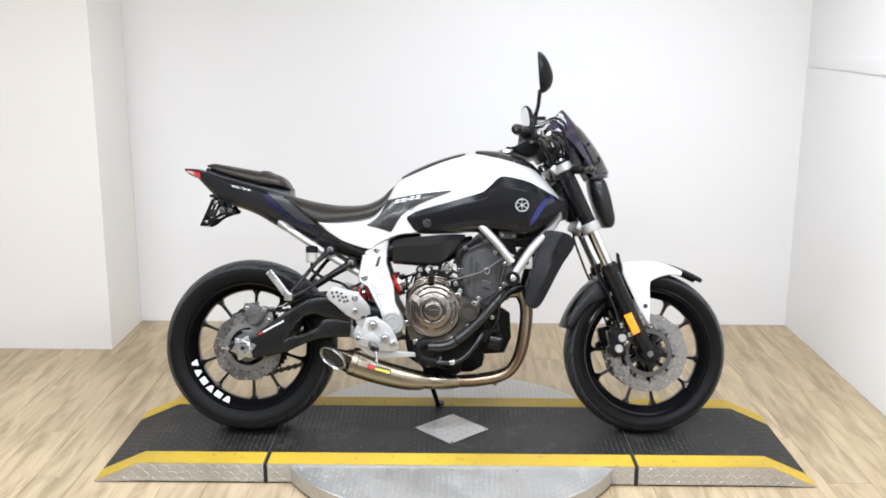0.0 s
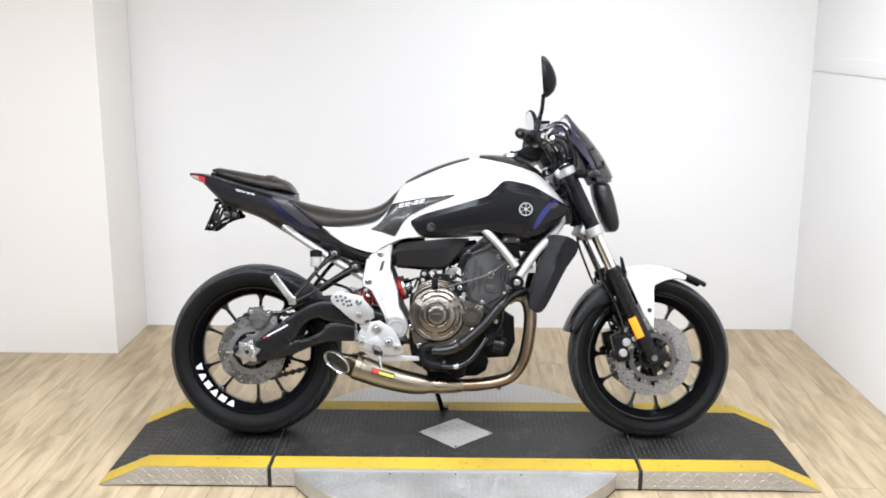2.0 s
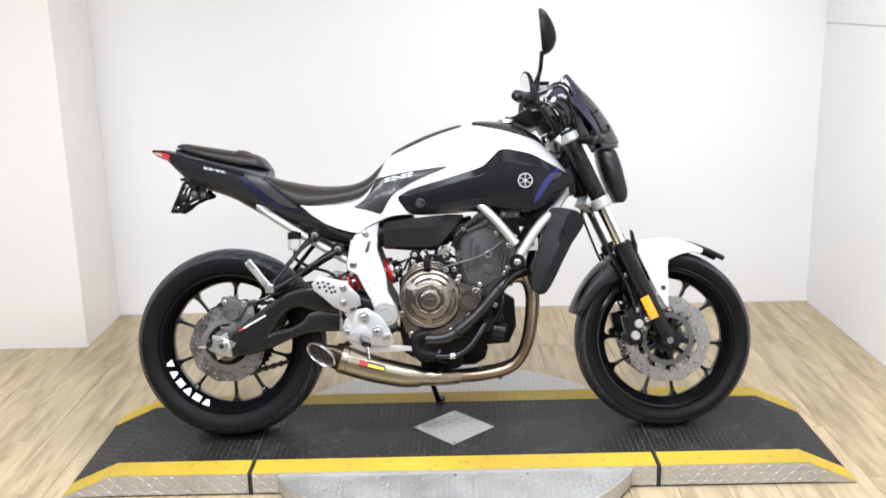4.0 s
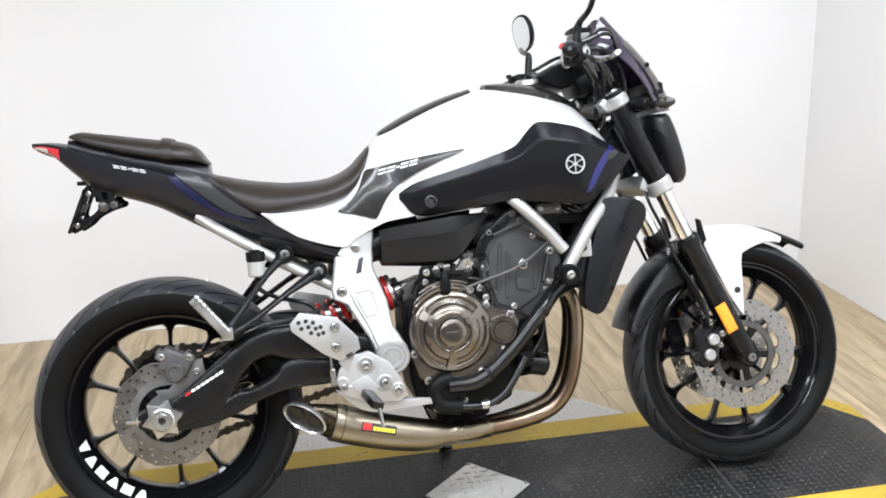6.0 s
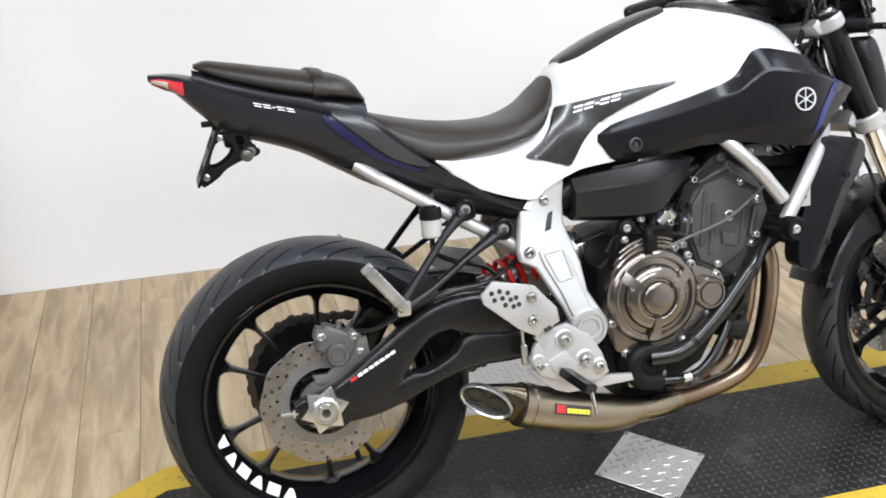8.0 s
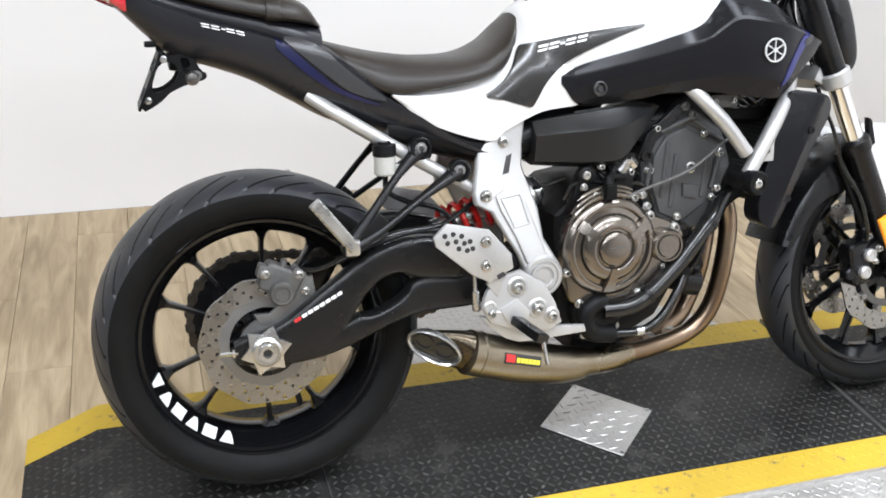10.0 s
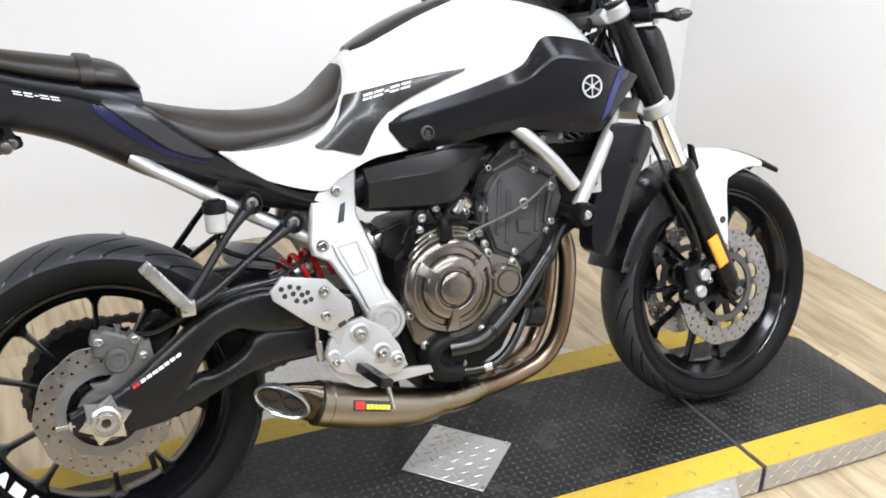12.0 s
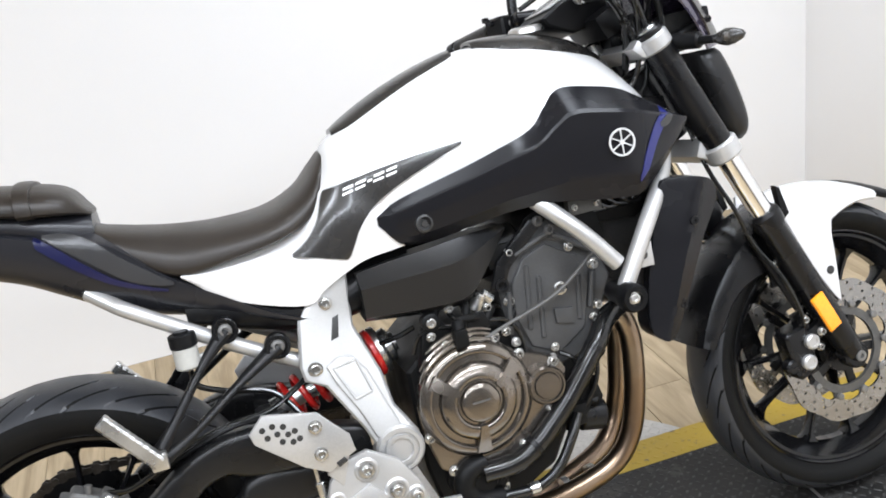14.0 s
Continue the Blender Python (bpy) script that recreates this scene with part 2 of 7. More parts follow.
BLUE = mat("blue_accent", (0.005, 0.009, 0.105), 0.34, vary=0.08, coat=0.1)
NAVY = mat("navy_accent", (0.0035, 0.005, 0.040), 0.36, vary=0.08)
WHITEMARK = mat("white_marking", (0.82, 0.82, 0.82), 0.4, vary=0.05)
REDMARK = mat("red_marking", (0.62, 0.02, 0.02), 0.4, vary=0.05)
YELLOWMARK = mat("yellow_marking", (0.80, 0.68, 0.05), 0.4, vary=0.05)
BLACKMARK = mat("black_marking", (0.02, 0.02, 0.02), 0.4, vary=0.05)
BRIGHT = mat("bright_alloy", (0.62, 0.62, 0.61), 0.30, 0.8, vary=0.08)
# the grey stands for what the dark glass reflects
DISPLAY = mat("display_glass_sheen", (0.14, 0.145, 0.14), 0.18, vary=0.05, coat=0.5)
TINT = mat("smoked_screen", (0.034, 0.027, 0.050), 0.09, vary=0.05, alpha=0.74, coat=0.4, rvary=0.03)
MIRROR = mat("mirror_glass", (0.86, 0.87, 0.87), 0.03, 1.0, vary=0.01, rvary=0.01)
TANKCLEAR = mat("milky_reservoir", (0.36, 0.355, 0.33), 0.3, vary=0.06)
CHAIN = mat("oiled_chain_steel", (0.07, 0.06, 0.05), 0.4, 0.8, vary=0.3, scale=60)
RADIATOR = mat("radiator_core", (0.05, 0.05, 0.05), 0.55, 0.4, vary=0.2)

# ---------------------------------------------------------------- mesh tools
def finish(ob, smooth=35):
    me = ob.data
    me.polygons.foreach_set("use_smooth", [True] * len(me.polygons))
    me.set_sharp_from_angle(angle=radians(smooth))
    return ob


def mesh_of(name, bm, material, smooth=35):
    bmesh.ops.recalc_face_normals(bm, faces=bm.faces)
    me = bpy.data.meshes.new(name)
    bm.to_mesh(me)
    bm.free()
    me.materials.append(material)
    return finish(new(name, me), smooth)


def part(name, bm, material, parent, label="", smooth=35):
    ob = mesh_of(name, bm, material, smooth)
    ob.parent = parent
    if label:
        ob["label"] = label
    return ob


def piece(name, me, parent, m=None):
    ob = new(name, me)
    ob.parent = parent
    if m is not None:
        ob.matrix_local = m
    return ob


def merge(*bms):
    out = bmesh.new()
    for b in bms:
        me = bpy.data.meshes.new("tmp")
        b.to_mesh(me)
        b.free()
        out.from_mesh(me)
        bpy.data.meshes.remove(me)
    return out


def moved(bm, m):
    bmesh.ops.transform(bm, matrix=m, verts=bm.verts)
    return bm


def mirrored(bm):
    """The same shape on the other side of the middle plane."""
    out = bm.copy()
    bmesh.ops.transform(out, matrix=Matrix.Diagonal((1, -1, 1, 1)), verts=out.verts)
    bmesh.ops.reverse_faces(out, faces=out.faces)
    return out


def box(cx, cy, cz, sx, sy, sz, bevel=0.0, seg=2, m=None):
    bm = bmesh.new()
    bmesh.ops.create_cube(bm, size=1)
    bmesh.ops.transform(bm, matrix=Matrix.Diagonal((sx, sy, sz, 1)), verts=bm.verts)
    if bevel:
        bmesh.ops.bevel(bm, geom=bm.edges[:], offset=bevel, segments=seg, affect="EDGES", profile=0.7)
    if m is not None:
        bmesh.ops.transform(bm, matrix=m, verts=bm.verts)
    bmesh.ops.translate(bm, vec=(cx, cy, cz), verts=bm.verts)
    return bm


def loft(rings, cap=True, closed=False):
    bm = bmesh.new()
    vs = [[bm.verts.new(p) for p in r] for r in rings]
    n = len(rings[0])
    pairs = list(zip(vs, vs[1:])) + ([(vs[-1], vs[0])] if closed else [])
    for a, b in pairs:
        for i in range(n):
            bm.faces.new((a[i], a[(i + 1) % n], b[(i + 1) % n], b[i]))
    if cap and not closed:
        bm.faces.new(vs[0])
        bm.faces.new(vs[-1][::-1])
    return bm


def spline(pts, step=6, closed=False):
    """Points on a smooth curve through the given ones."""
    P = [Vector(p) for p in pts]
    n = len(P)
    if n == 2:
        return [P[0].lerp(P[1], i / step) for i in range(step + 1)]
    out = []
    for i in range(n if closed else n - 1):
        if closed:
            a, b, c, d = P[i - 1], P[i], P[(i + 1) % n], P[(i + 2) % n]
        else:
            b, c = P[i], P[i + 1]
            a = P[i - 1] if i else b * 2 - c
            d = P[i + 2] if i + 2 < n else c * 2 - b
        for k in range(step):
            t = k / step
            out.append(0.5 * (2 * b + (c - a) * t + (2 * a - 5 * b + 4 * c - d) * t * t + (3 * b - a - 3 * c + d) * t ** 3))
    if not closed:
        out.append(P[-1])
    return out


def tube(pts, r, n=12, step=5, straight=False, flat=1.0):
    """A round bar along a smooth curve; r is one radius or one for each given point."""
    C = [Vector(p) for p in pts] if straight else spline(pts, step)
    if not isinstance(r, (int, float)):
        k = (len(C) - 1) / (len(r) - 1)
        r = [float(np.interp(i / k, range(len(r)), r)) for i in range(len(C))]
    else:
        r = [r] * len(C)
    rings = []
    up = None
    for i, c in enumerate(C):
        d = (C[min(i + 1, len(C) - 1)] - C[max(i - 1, 0)]).normalized()
        if up is None:
            up = d.orthogonal().normalized()
        up = (up - d * up.dot(d)).normalized()
        side = d.cross(up)
        rings.append([c + (up * math.cos(a) + side * math.sin(a) * flat) * r[i] for a in (2 * math.pi * k / n for k in range(n))])
    return loft(rings)


def rod(a, b, r, n=16, bevel=0.0):
    a, b = Vector(a), Vector(b)
    if not bevel:
        return tube([a, b], r, n, straight=True)
    d = (b - a).normalized() * bevel
    return tube([a, a + d, b - d, b], [r - bevel, r, r, r - bevel], n, straight=True)


def lathe(prof, c=(0, 0, 0), n=48, closed=False, start=0.0):
    """Turns a profile of (radius, place along the axis) round an axis along y."""
    rings = []
    for k in range(n):
        a = 2 * math.pi * k / n + start
        rings.append([(c[0] + r * math.cos(a), c[1] + h, c[2] + r * math.sin(a)) for r, h in prof])
    bm = bmesh.new()
    vs = [[bm.verts.new(p) for p in ring] for ring in rings]
    m = len(prof)
    for k in range(n):
        a, b = vs[k], vs[(k + 1) % n]
        for i in range(m if closed else m - 1):
            bm.faces.new((a[i], a[(i + 1) % m], b[(i + 1) % m], b[i]))
    bmesh.ops.remove_doubles(bm, verts=bm.verts, dist=1e-5)
    return bm


def plate(outline, y0, y1, bevel=0.004, seg=2, round_step=0, warp=None):
    """A slab cut to an outline in the side view, between two depths, with rounded rims."""
    pts = [(p[0], p[1]) for p in outline]
    if round_step:
        pts = [(v.x, v.y) for v in spline([(x, z, 0) for x, z in pts], round_step, True)]
    bm = bmesh.new()
    lo = [bm.verts.new((x, y0, z)) for x, z in pts]
    hi = [bm.verts.new((x, y1, z)) for x, z in pts]
    n = len(pts)
    f0, f1 = bm.faces.new(lo), bm.faces.new(hi[::-1])
    for i in range(n):
        bm.faces.new((lo[i], hi[i], hi[(i + 1) % n], lo[(i + 1) % n]))
    bmesh.ops.recalc_face_normals(bm, faces=bm.faces)
    if bevel:
        rim = [e for e in bm.edges if abs(e.verts[0].co.y - e.verts[1].co.y) < 1e-6]
        bmesh.ops.bevel(bm, geom=rim, offset=bevel, segments=seg, affect="EDGES", profile=0.6, clamp_overlap=True)
    bmesh.ops.triangulate(bm, faces=[f for f in bm.faces if len(f.verts) > 4])
    if warp:
        for v in bm.verts:
            v.co.y += warp(v.co.x, v.co.z)
    return bm


def holed_plate(outline, holes, y0, y1, bevel=0.008, seg=3, step=4):
    """A rounded slab like plate(), with openings right through it."""
    bm = bmesh.new()
    for pts in (outline, *holes):
        vs = [bm.verts.new((v.x, y0, v.y)) for v in spline([(x, z, 0) for x, z in pts], step, True)]
        for a, b in zip(vs, vs[1:] + vs[:1]):
            bm.edges.new((a, b))
    bmesh.ops.triangle_fill(bm, use_beauty=True, use_dissolve=False, edges=bm.edges[:])
    flat = bm.faces[:]
    got = bmesh.ops.extrude_face_region(bm, geom=flat)
    for v in got["geom"]:
        if isinstance(v, bmesh.types.BMVert):
            v.co.y = y1
    bmesh.ops.recalc_face_normals(bm, faces=bm.faces)
    rim = [e for e in bm.edges if len(e.link_faces) == 2 and abs(e.link_faces[0].normal.y) + abs(e.link_faces[1].normal.y) < 1.5
           and abs(e.verts[0].co.y - e.verts[1].co.y) < 1e-6]
    bmesh.ops.bevel(bm, geom=rim, offset=bevel, segments=seg, affect="EDGES", profile=0.6, clamp_overlap=True)
    return bm


def creased(outline, holes, y0, y1, fall, bevel=0.006, step=4, cuts=2):
    """A slab like holed_plate() whose outer face (y0) falls back by fall(x, z), so that it shows ridges and hollows."""
    bm = bmesh.new()
    for pts in (outline, *holes):
        vs = [bm.verts.new((v.x, y0, v.y)) for v in spline([(x, z, 0) for x, z in pts], step, True)]
        for a, b in zip(vs, vs[1:] + vs[:1]):
            bm.edges.new((a, b))
    bmesh.ops.triangle_fill(bm, use_beauty=True, use_dissolve=False, edges=bm.edges[:])
    for _ in range(cuts):
        long_ = [e for e in bm.edges if e.calc_length() > 0.014 and len(e.link_faces) == 2]
        bmesh.ops.subdivide_edges(bm, edges=long_, cuts=1)
        bmesh.ops.triangulate(bm, faces=bm.faces[:])
        bmesh.ops.beautify_fill(bm, faces=bm.faces[:], edges=[e for e in bm.edges if len(e.link_faces) == 2])
    got = bmesh.ops.extrude_face_region(bm, geom=bm.faces[:])
    back = {v for v in got["geom"] if isinstance(v, bmesh.types.BMVert)}
    for v in back:
        v.co.y = y1
    bmesh.ops.recalc_face_normals(bm, faces=bm.faces)
    rim = [e for e in bm.edges if len(e.link_faces) == 2 and abs(e.link_faces[0].normal.y) + abs(e.link_faces[1].normal.y) < 1.5
           and abs(e.verts[0].co.y - e.verts[1].co.y) < 1e-6]
    bmesh.ops.bevel(bm, geom=rim, offset=bevel, segments=3, affect="EDGES", profile=0.6, clamp_overlap=True)
    for v in bm.verts:
        k = (v.co.y - y1) / (y0 - y1)
        v.co.y += fall(v.co.x, v.co.z) * max(0.0, min(1.0, k * 1.5))
    return bm


def smooth_table(rows, n):
    """Rows of (x, ...) made finer along x, gliding between the given rows."""
    rows = np.array(rows, float)
    t = np.linspace(0, len(rows) - 1, n)
    out = []
    for u in t:
        i = min(int(u), len(rows) - 2)
        f = u - i
        p1, p2 = rows[i], rows[i + 1]
        p0 = rows[i - 1] if i else 2 * p1 - p2
        p3 = rows[i + 2] if i + 2 < len(rows) else 2 * p2 - p1
        out.append(0.5 * (2 * p1 + (p2 - p0) * f + (2 * p0 - 5 * p1 + 4 * p2 - p3) * f * f + (3 * p1 - p0 - 3 * p2 + p3) * f ** 3))
    return out


def body(rows, n=40, k=32, power=2.6, low=0.5, top_power=None):
    """A closed body about the middle plane: rows of x, underside, top and half width; low: height of its widest place."""
    rings = []
    for x, zb, zt, w in smooth_table(rows, n):
        zm = zb + (zt - zb) * low
        ring = []
        for j in range(k):
            a = 2 * math.pi * j / k
            c, s = math.cos(a), math.sin(a)
            pw = (top_power or power) if s > 0 else power
            y = w * math.copysign(abs(c) ** (2 / pw), c)
            z = zm + ((zt - zm) if s > 0 else (zm - zb)) * math.copysign(abs(s) ** (2 / pw), s)
            ring.append((x, y, z))
        rings.append(ring)
    return loft(rings)


def shell(rows, n=32, section=((0, 0.018), (0.25, 0.004), (0.62, 0.0), (0.82, 0.012), (1, 0.034))):
    """A side panel: rows of x, lower edge, upper edge, inner and outer depth; section: how far the face falls back over its height."""
    rings = []
    for x, zb, zt, yi, yo in smooth_table(rows, n):
        ring = [(x, -(yo - d * min(1, (yo - yi) / 0.05)), zb + (zt - zb) * v) for v, d in section]
        ring += [(x, -yi, zt - (zt - zb) * 0.06), (x, -yi, zb + (zt - zb) * 0.06)]
        rings.append(ring)
    return loft(rings)


def bolt(x, y, z, r=0.007, h=0.006, hexes=True):
    """A socket bolt head whose face looks to -y."""
    prof = [(r * 1.3, 0.0), (r * 1.3, -h * 0.2), (r, -h * 0.25), (r, -h * 0.9), (r * 0.85, -h), (r * 0.62, -h), (r * 0.58, -h * 0.15), (0, -h * 0.15)]
    return lathe(prof, (x, y, z), 14)

# ---------------------------------------------------------------- the room
X0, X1, Y0, Y1, ZC = -4.2, 2.42, -5.2, 1.52, 3.0


def wall(name, cx, cy, cz, sx, sy, sz, label, bevel=0.0, paint=WALL):
    ob = mesh_of(name, box(cx, cy, cz, sx, sy, sz, bevel), paint)
    return tagged(ob, label, "wall", kind="structure")


wall("wall_north", (X0 + X1) / 2, Y1 + 0.06, ZC / 2, X1 - X0 + 0.24, 0.12, ZC, "plain white painted studio wall behind the motorcycle")
wall("wall_east", X1 + 0.06, (Y0 + Y1) / 2, ZC / 2, 0.12, Y1 - Y0 - 0.002, ZC, "plain white painted side wall of the studio")
# the west and south walls are unseen; their grey deepens the reflected blacks
wall("wall_west", X0 - 0.06, (Y0 + Y1) / 2, ZC / 2, 0.12, Y1 - Y0 - 0.002, ZC, "unseen plain wall closing the studio, grey to darken reflections", paint=UNSEENWALL)
wall("wall_south", (X0 + X1) / 2, Y0 - 0.06, ZC / 2, X1 - X0 + 0.24, 0.12, ZC, "unseen plain wall closing the studio, grey to darken reflections", paint=UNSEENWALL)
# the wall steps forward beside the bay; its paint carries a warm light spill
wall("wall_step", (X0 - 0.868) / 2, 1.065 + (Y1 - 1.065) / 2 - 0.001, ZC / 2, -0.868 - X0, Y1 - 1.065 - 0.004, ZC, "white painted wall, warm light in its colour, that steps forward beside the bay", 0.004, WARMLIT)
tagged(mesh_of("ceiling", box((X0 + X1) / 2, (Y0 + Y1) / 2, ZC + 0.05, X1 - X0 + 0.24, Y1 - Y0 + 0.24, 0.1), CEIL),
       "plain white painted ceiling over the studio", "ceiling", kind="structure")
tagged(mesh_of("trim", box(X1 - 0.003, 0.25, 1.335, 0.006, 2.5, 0.066, 0.002), WALL),
       "flat white trim board along the side wall", "trim", kind="structure")

floor = tagged(mesh_of("floor", box((X0 + X1) / 2, (Y0 + Y1) / 2, -0.06, X1 - X0, Y1 - Y0, 0.112), GROUT),
               "pale oak plank floor with a soft sheen", "floor", kind="structure")

# ---------------------------------------------------------------- the turntable lift under the motorcycle
H = 0.07                     # deck height
PX0, PX1, PY0, PY1 = -0.475, 1.925, -0.286, 0.316
KN0, KN1 = -0.325, 1.775      # where the ramps begin
JX0, JX1 = 0.098, 1.328      # joints between ramps and middle
STR = 0.09                   # stripe width


def deck_z(x):
    if x < KN0:
        return 0.004 + (H - 0.004) * (x - PX0) / (KN0 - PX0)
    if x > KN1:
        return 0.004 + (H - 0.004) * (PX1 - x) / (PX1 - KN1)
    return H


def deck_block(xs, y0, y1, z_lift=0.0, floor_z=0.007, thick=None):
    """A slab that follows the ramp profile between two depths."""
    rings = []
    for xx in xs:
        zt = deck_z(xx) + z_lift
        zb = zt - thick if thick else min(floor_z, zt - 0.002)
        rings.append([(xx, y0, zb), (xx, y1, zb), (xx, y1, zt), (xx, y0, zt)])
    return loft(rings)


def lozenges(boxes, pitch, size, lift, name, material, parent, turn=0.0, inside=None, zfun=None):
    """The raised pattern of a checker plate: small crossed lozenges in rows, all in one mesh."""
    verts, faces = [], []
    l, w, h = size
    rr = random.Random(3)
    for x0, x1, y0, y1 in boxes:
        nx, ny = int((x1 - x0) / pitch), int((y1 - y0) / pitch)
        for i in range(nx):
            for j in range(ny):
                cx, cy = x0 + (i + 0.5) * (x1 - x0) / nx, y0 + (j + 0.5) * (y1 - y0) / ny
                if inside and not inside(cx, cy):
                    continue
                a = radians(45 if (i + j) % 2 else -45) + turn
                ca, sa = math.cos(a), math.sin(a)
                slope = 0.0
                z = lift
                if zfun:
                    z = lift + zfun(cx)
                    slope = (zfun(cx + 0.002) - zfun(cx - 0.002)) / 0.004
                b = len(verts)
                for u, v, k in ((-l, 0, 0), (-l * 0.45, -w, 0), (l * 0.45, -w, 0), (l, 0, 0), (l * 0.45, w, 0), (-l * 0.45, w, 0),
                                (-l * 0.6, 0, h), (0, -w * 0.3, h), (l * 0.6, 0, h), (0, w * 0.3, h)):
                    px, py = cx + u * ca - v * sa, cy + u * sa + v * ca
                    verts.append((px, py, z + k + slope * (px - cx)))
                faces += [tuple(b + q for q in f) for f in ((0, 1, 6), (1, 7, 6), (1, 2, 7), (2, 8, 7), (2, 3, 8), (3, 4, 8), (4, 9, 8),
                                                            (4, 5, 9), (5, 6, 9), (5, 0, 6), (6, 7, 8, 9))]
    me = bpy.data.meshes.new(name)
    me.from_pydata(verts, [], faces)
    me.materials.append(material)
    ob = finish(new(name, me), 60)
    ob.parent = parent
    ob["kind"] = "stuff"
    return ob


lift = tagged(new("turntable_platform"), "motorcycle display turntable of checker plate with black deck and yellow stripes", "turntable")

# round steel turntable plate
CX, CY, CR, CZ = 0.715, 0.0, 0.605, 0.062
disc_prof = [(0, CZ), (CR - 0.003, CZ), (CR, CZ - 0.003), (CR, 0.010), (CR - 0.012, 0.010), (CR - 0.012, 0.001)]
bm = lathe([(r, -h) for r, h in disc_prof], (0, 0, 0), 128)
moved(bm, pose(CX, CY, 0, -90))
turntable = part("turntable_plate", bm, STEEL, lift, "round bright checker plate steel turntable")
# black band put under the rim for the shade of the floor gap
part("skirt_gap", moved(lathe([(CR - 0.006, -0.011), (CR - 0.004, -0.002)], (0, 0, 0), 128), pose(CX, CY, 0, -90)), GAP, lift)
lozenges([(CX - CR, CX + CR, CY - CR, CY + CR)], 0.0172, (0.0100, 0.0030, 0.0013), CZ, "tread_pattern", STEEL, turntable,
         inside=lambda x, y: (x - CX) ** 2 + (y - CY) ** 2 < (CR - 0.014) ** 2 and (y < PY0 - 0.012 or y > PY1 + 0.012))
# raised pattern on the rim of the round plate
verts_, faces_ = [], []
for k in range(150):
    for j in range(2):
        a = 2 * math.pi * (k + 0.5 * j) / 150
        sgn = 1 if (k + j) % 2 else -1
        cx, cy = CX + CR * math.cos(a), CY + CR * math.sin(a)
        t = Vector((-math.sin(a), math.cos(a), 0))
        nrm = Vector((math.cos(a), math.sin(a), 0))
        c = Vector((cx, cy, 0.022 + 0.022 * j))
        d1 = (t + Vector((0, 0, sgn))).normalized()
        d2 = (t - Vector((0, 0, sgn))).normalized()
        b = len(verts_)
        verts_ += [c - d1 * 0.0125, c - d2 * 0.0034, c + d1 * 0.0125, c + d2 * 0.0034, c - d1 * 0.007 + nrm * 0.0012, c + d1 * 0.007 + nrm * 0.0012]
        faces_ += [(b, b + 1, b + 4), (b + 1, b + 2, b + 5, b + 4), (b + 2, b + 3, b + 5), (b + 3, b, b + 4, b + 5)]
me = bpy.data.meshes.new("rim_pattern")
me.from_pydata([tuple(v) for v in verts_], [], faces_)
me.materials.append(STEEL)
o = new("rim_pattern", me)
o.parent, o["kind"] = turntable, "stuff"

# three deck sections on it
GP = 0.007
for sec_name, sx0, sx1, xs, lab in (
        ("ramp_section", PX0, JX0 - GP, [PX0, KN0, JX0 - GP], "ramp section with black deck and yellow edge stripes"),
        ("deck_section", JX0 + GP, JX1 - GP, [JX0 + GP, JX1 - GP], "middle deck section with black deck and yellow edge stripes"),
        ("ramp_section", JX1 + GP, PX1, [JX1 + GP, KN1, PX1], "ramp section with black deck and yellow edge stripes")):
    sec = part(sec_name, deck_block(xs, PY0, PY1), STEEL, lift, lab)
    part("deck_paint", deck_block(xs, PY0 + STR, PY1 - STR, 0.0012, thick=0.0012), BLACKPLATE, sec, "black painted checker plate deck, scuffed")
    for ya, yb in ((PY0 + 0.002, PY0 + STR), (PY1 - STR, PY1 - 0.002)):
        part("stripe", deck_block(xs, ya, yb, 0.0016, thick=0.0016), YELLOW, sec, "worn yellow warning stripe")
    lozenges([(sx0 + 0.004, sx1 - 0.004, PY0 + STR, PY1 - STR)], 0.0178, (0.0082, 0.0030, 0.0018), 0.001, "tread_pattern", TREADPLATE, sec, zfun=deck_z)
    for ya, yb in ((PY0 + 0.004, PY0 + STR - 0.002), (PY1 - STR + 0.002, PY1 - 0.004)):
        lozenges([(sx0 + 0.004, sx1 - 0.004, ya, yb)], 0.0215, (0.0115, 0.0036, 0.0011), 0.0014, "tread_pattern", YELLOW, sec, zfun=deck_z)
    # inset black slab: the shade between flank and floor
    part("skirt_gap", deck_block([sx0 + 0.01, sx1 - 0.001], PY0 + 0.006, PY1 - 0.006, -0.004 - 0.0, floor_z=0.0008), GAP, sec)
    # raised pattern on the upright flanks
    verts_, faces_ = [], []
    for yy, s in ((PY0, -1), (PY1, 1)):
        n = int((sx1 - sx0) / 0.0235)
        for i in range(n):
            for j in range(3):
                cx, cz = sx0 + (i + 0.5 + 0.0) * (sx1 - sx0) / n, 0.013 + 0.0225 * j
                if cz + 0.009 > deck_z(cx):
                    continue
                d = 1 if (i + j) % 2 else -1
                b = len(verts_)
                e1, e2 = Vector((0.0100, 0, 0.0085 * d)), Vector((0.0022, 0, -0.0026 * d))
                c = Vector((cx, yy, cz))
                nrm = Vector((0, s * 0.0014, 0))
                verts_ += [c - e1, c - e2, c + e1, c + e2, c - e1 * 0.55 + nrm, c + e1 * 0.55 + nrm]
                faces_ += [(b, b + 1, b + 4), (b + 1, b + 2, b + 5, b + 4), (b + 2, b + 3, b + 5), (b + 3, b, b + 4, b + 5)]
    me = bpy.data.meshes.new("flank_pattern")
    me.from_pydata([tuple(v) for v in verts_], [], faces_)
    me.materials.append(STEEL)
    o = new("flank_pattern", me)
    o.parent, o["kind"] = sec, "stuff"

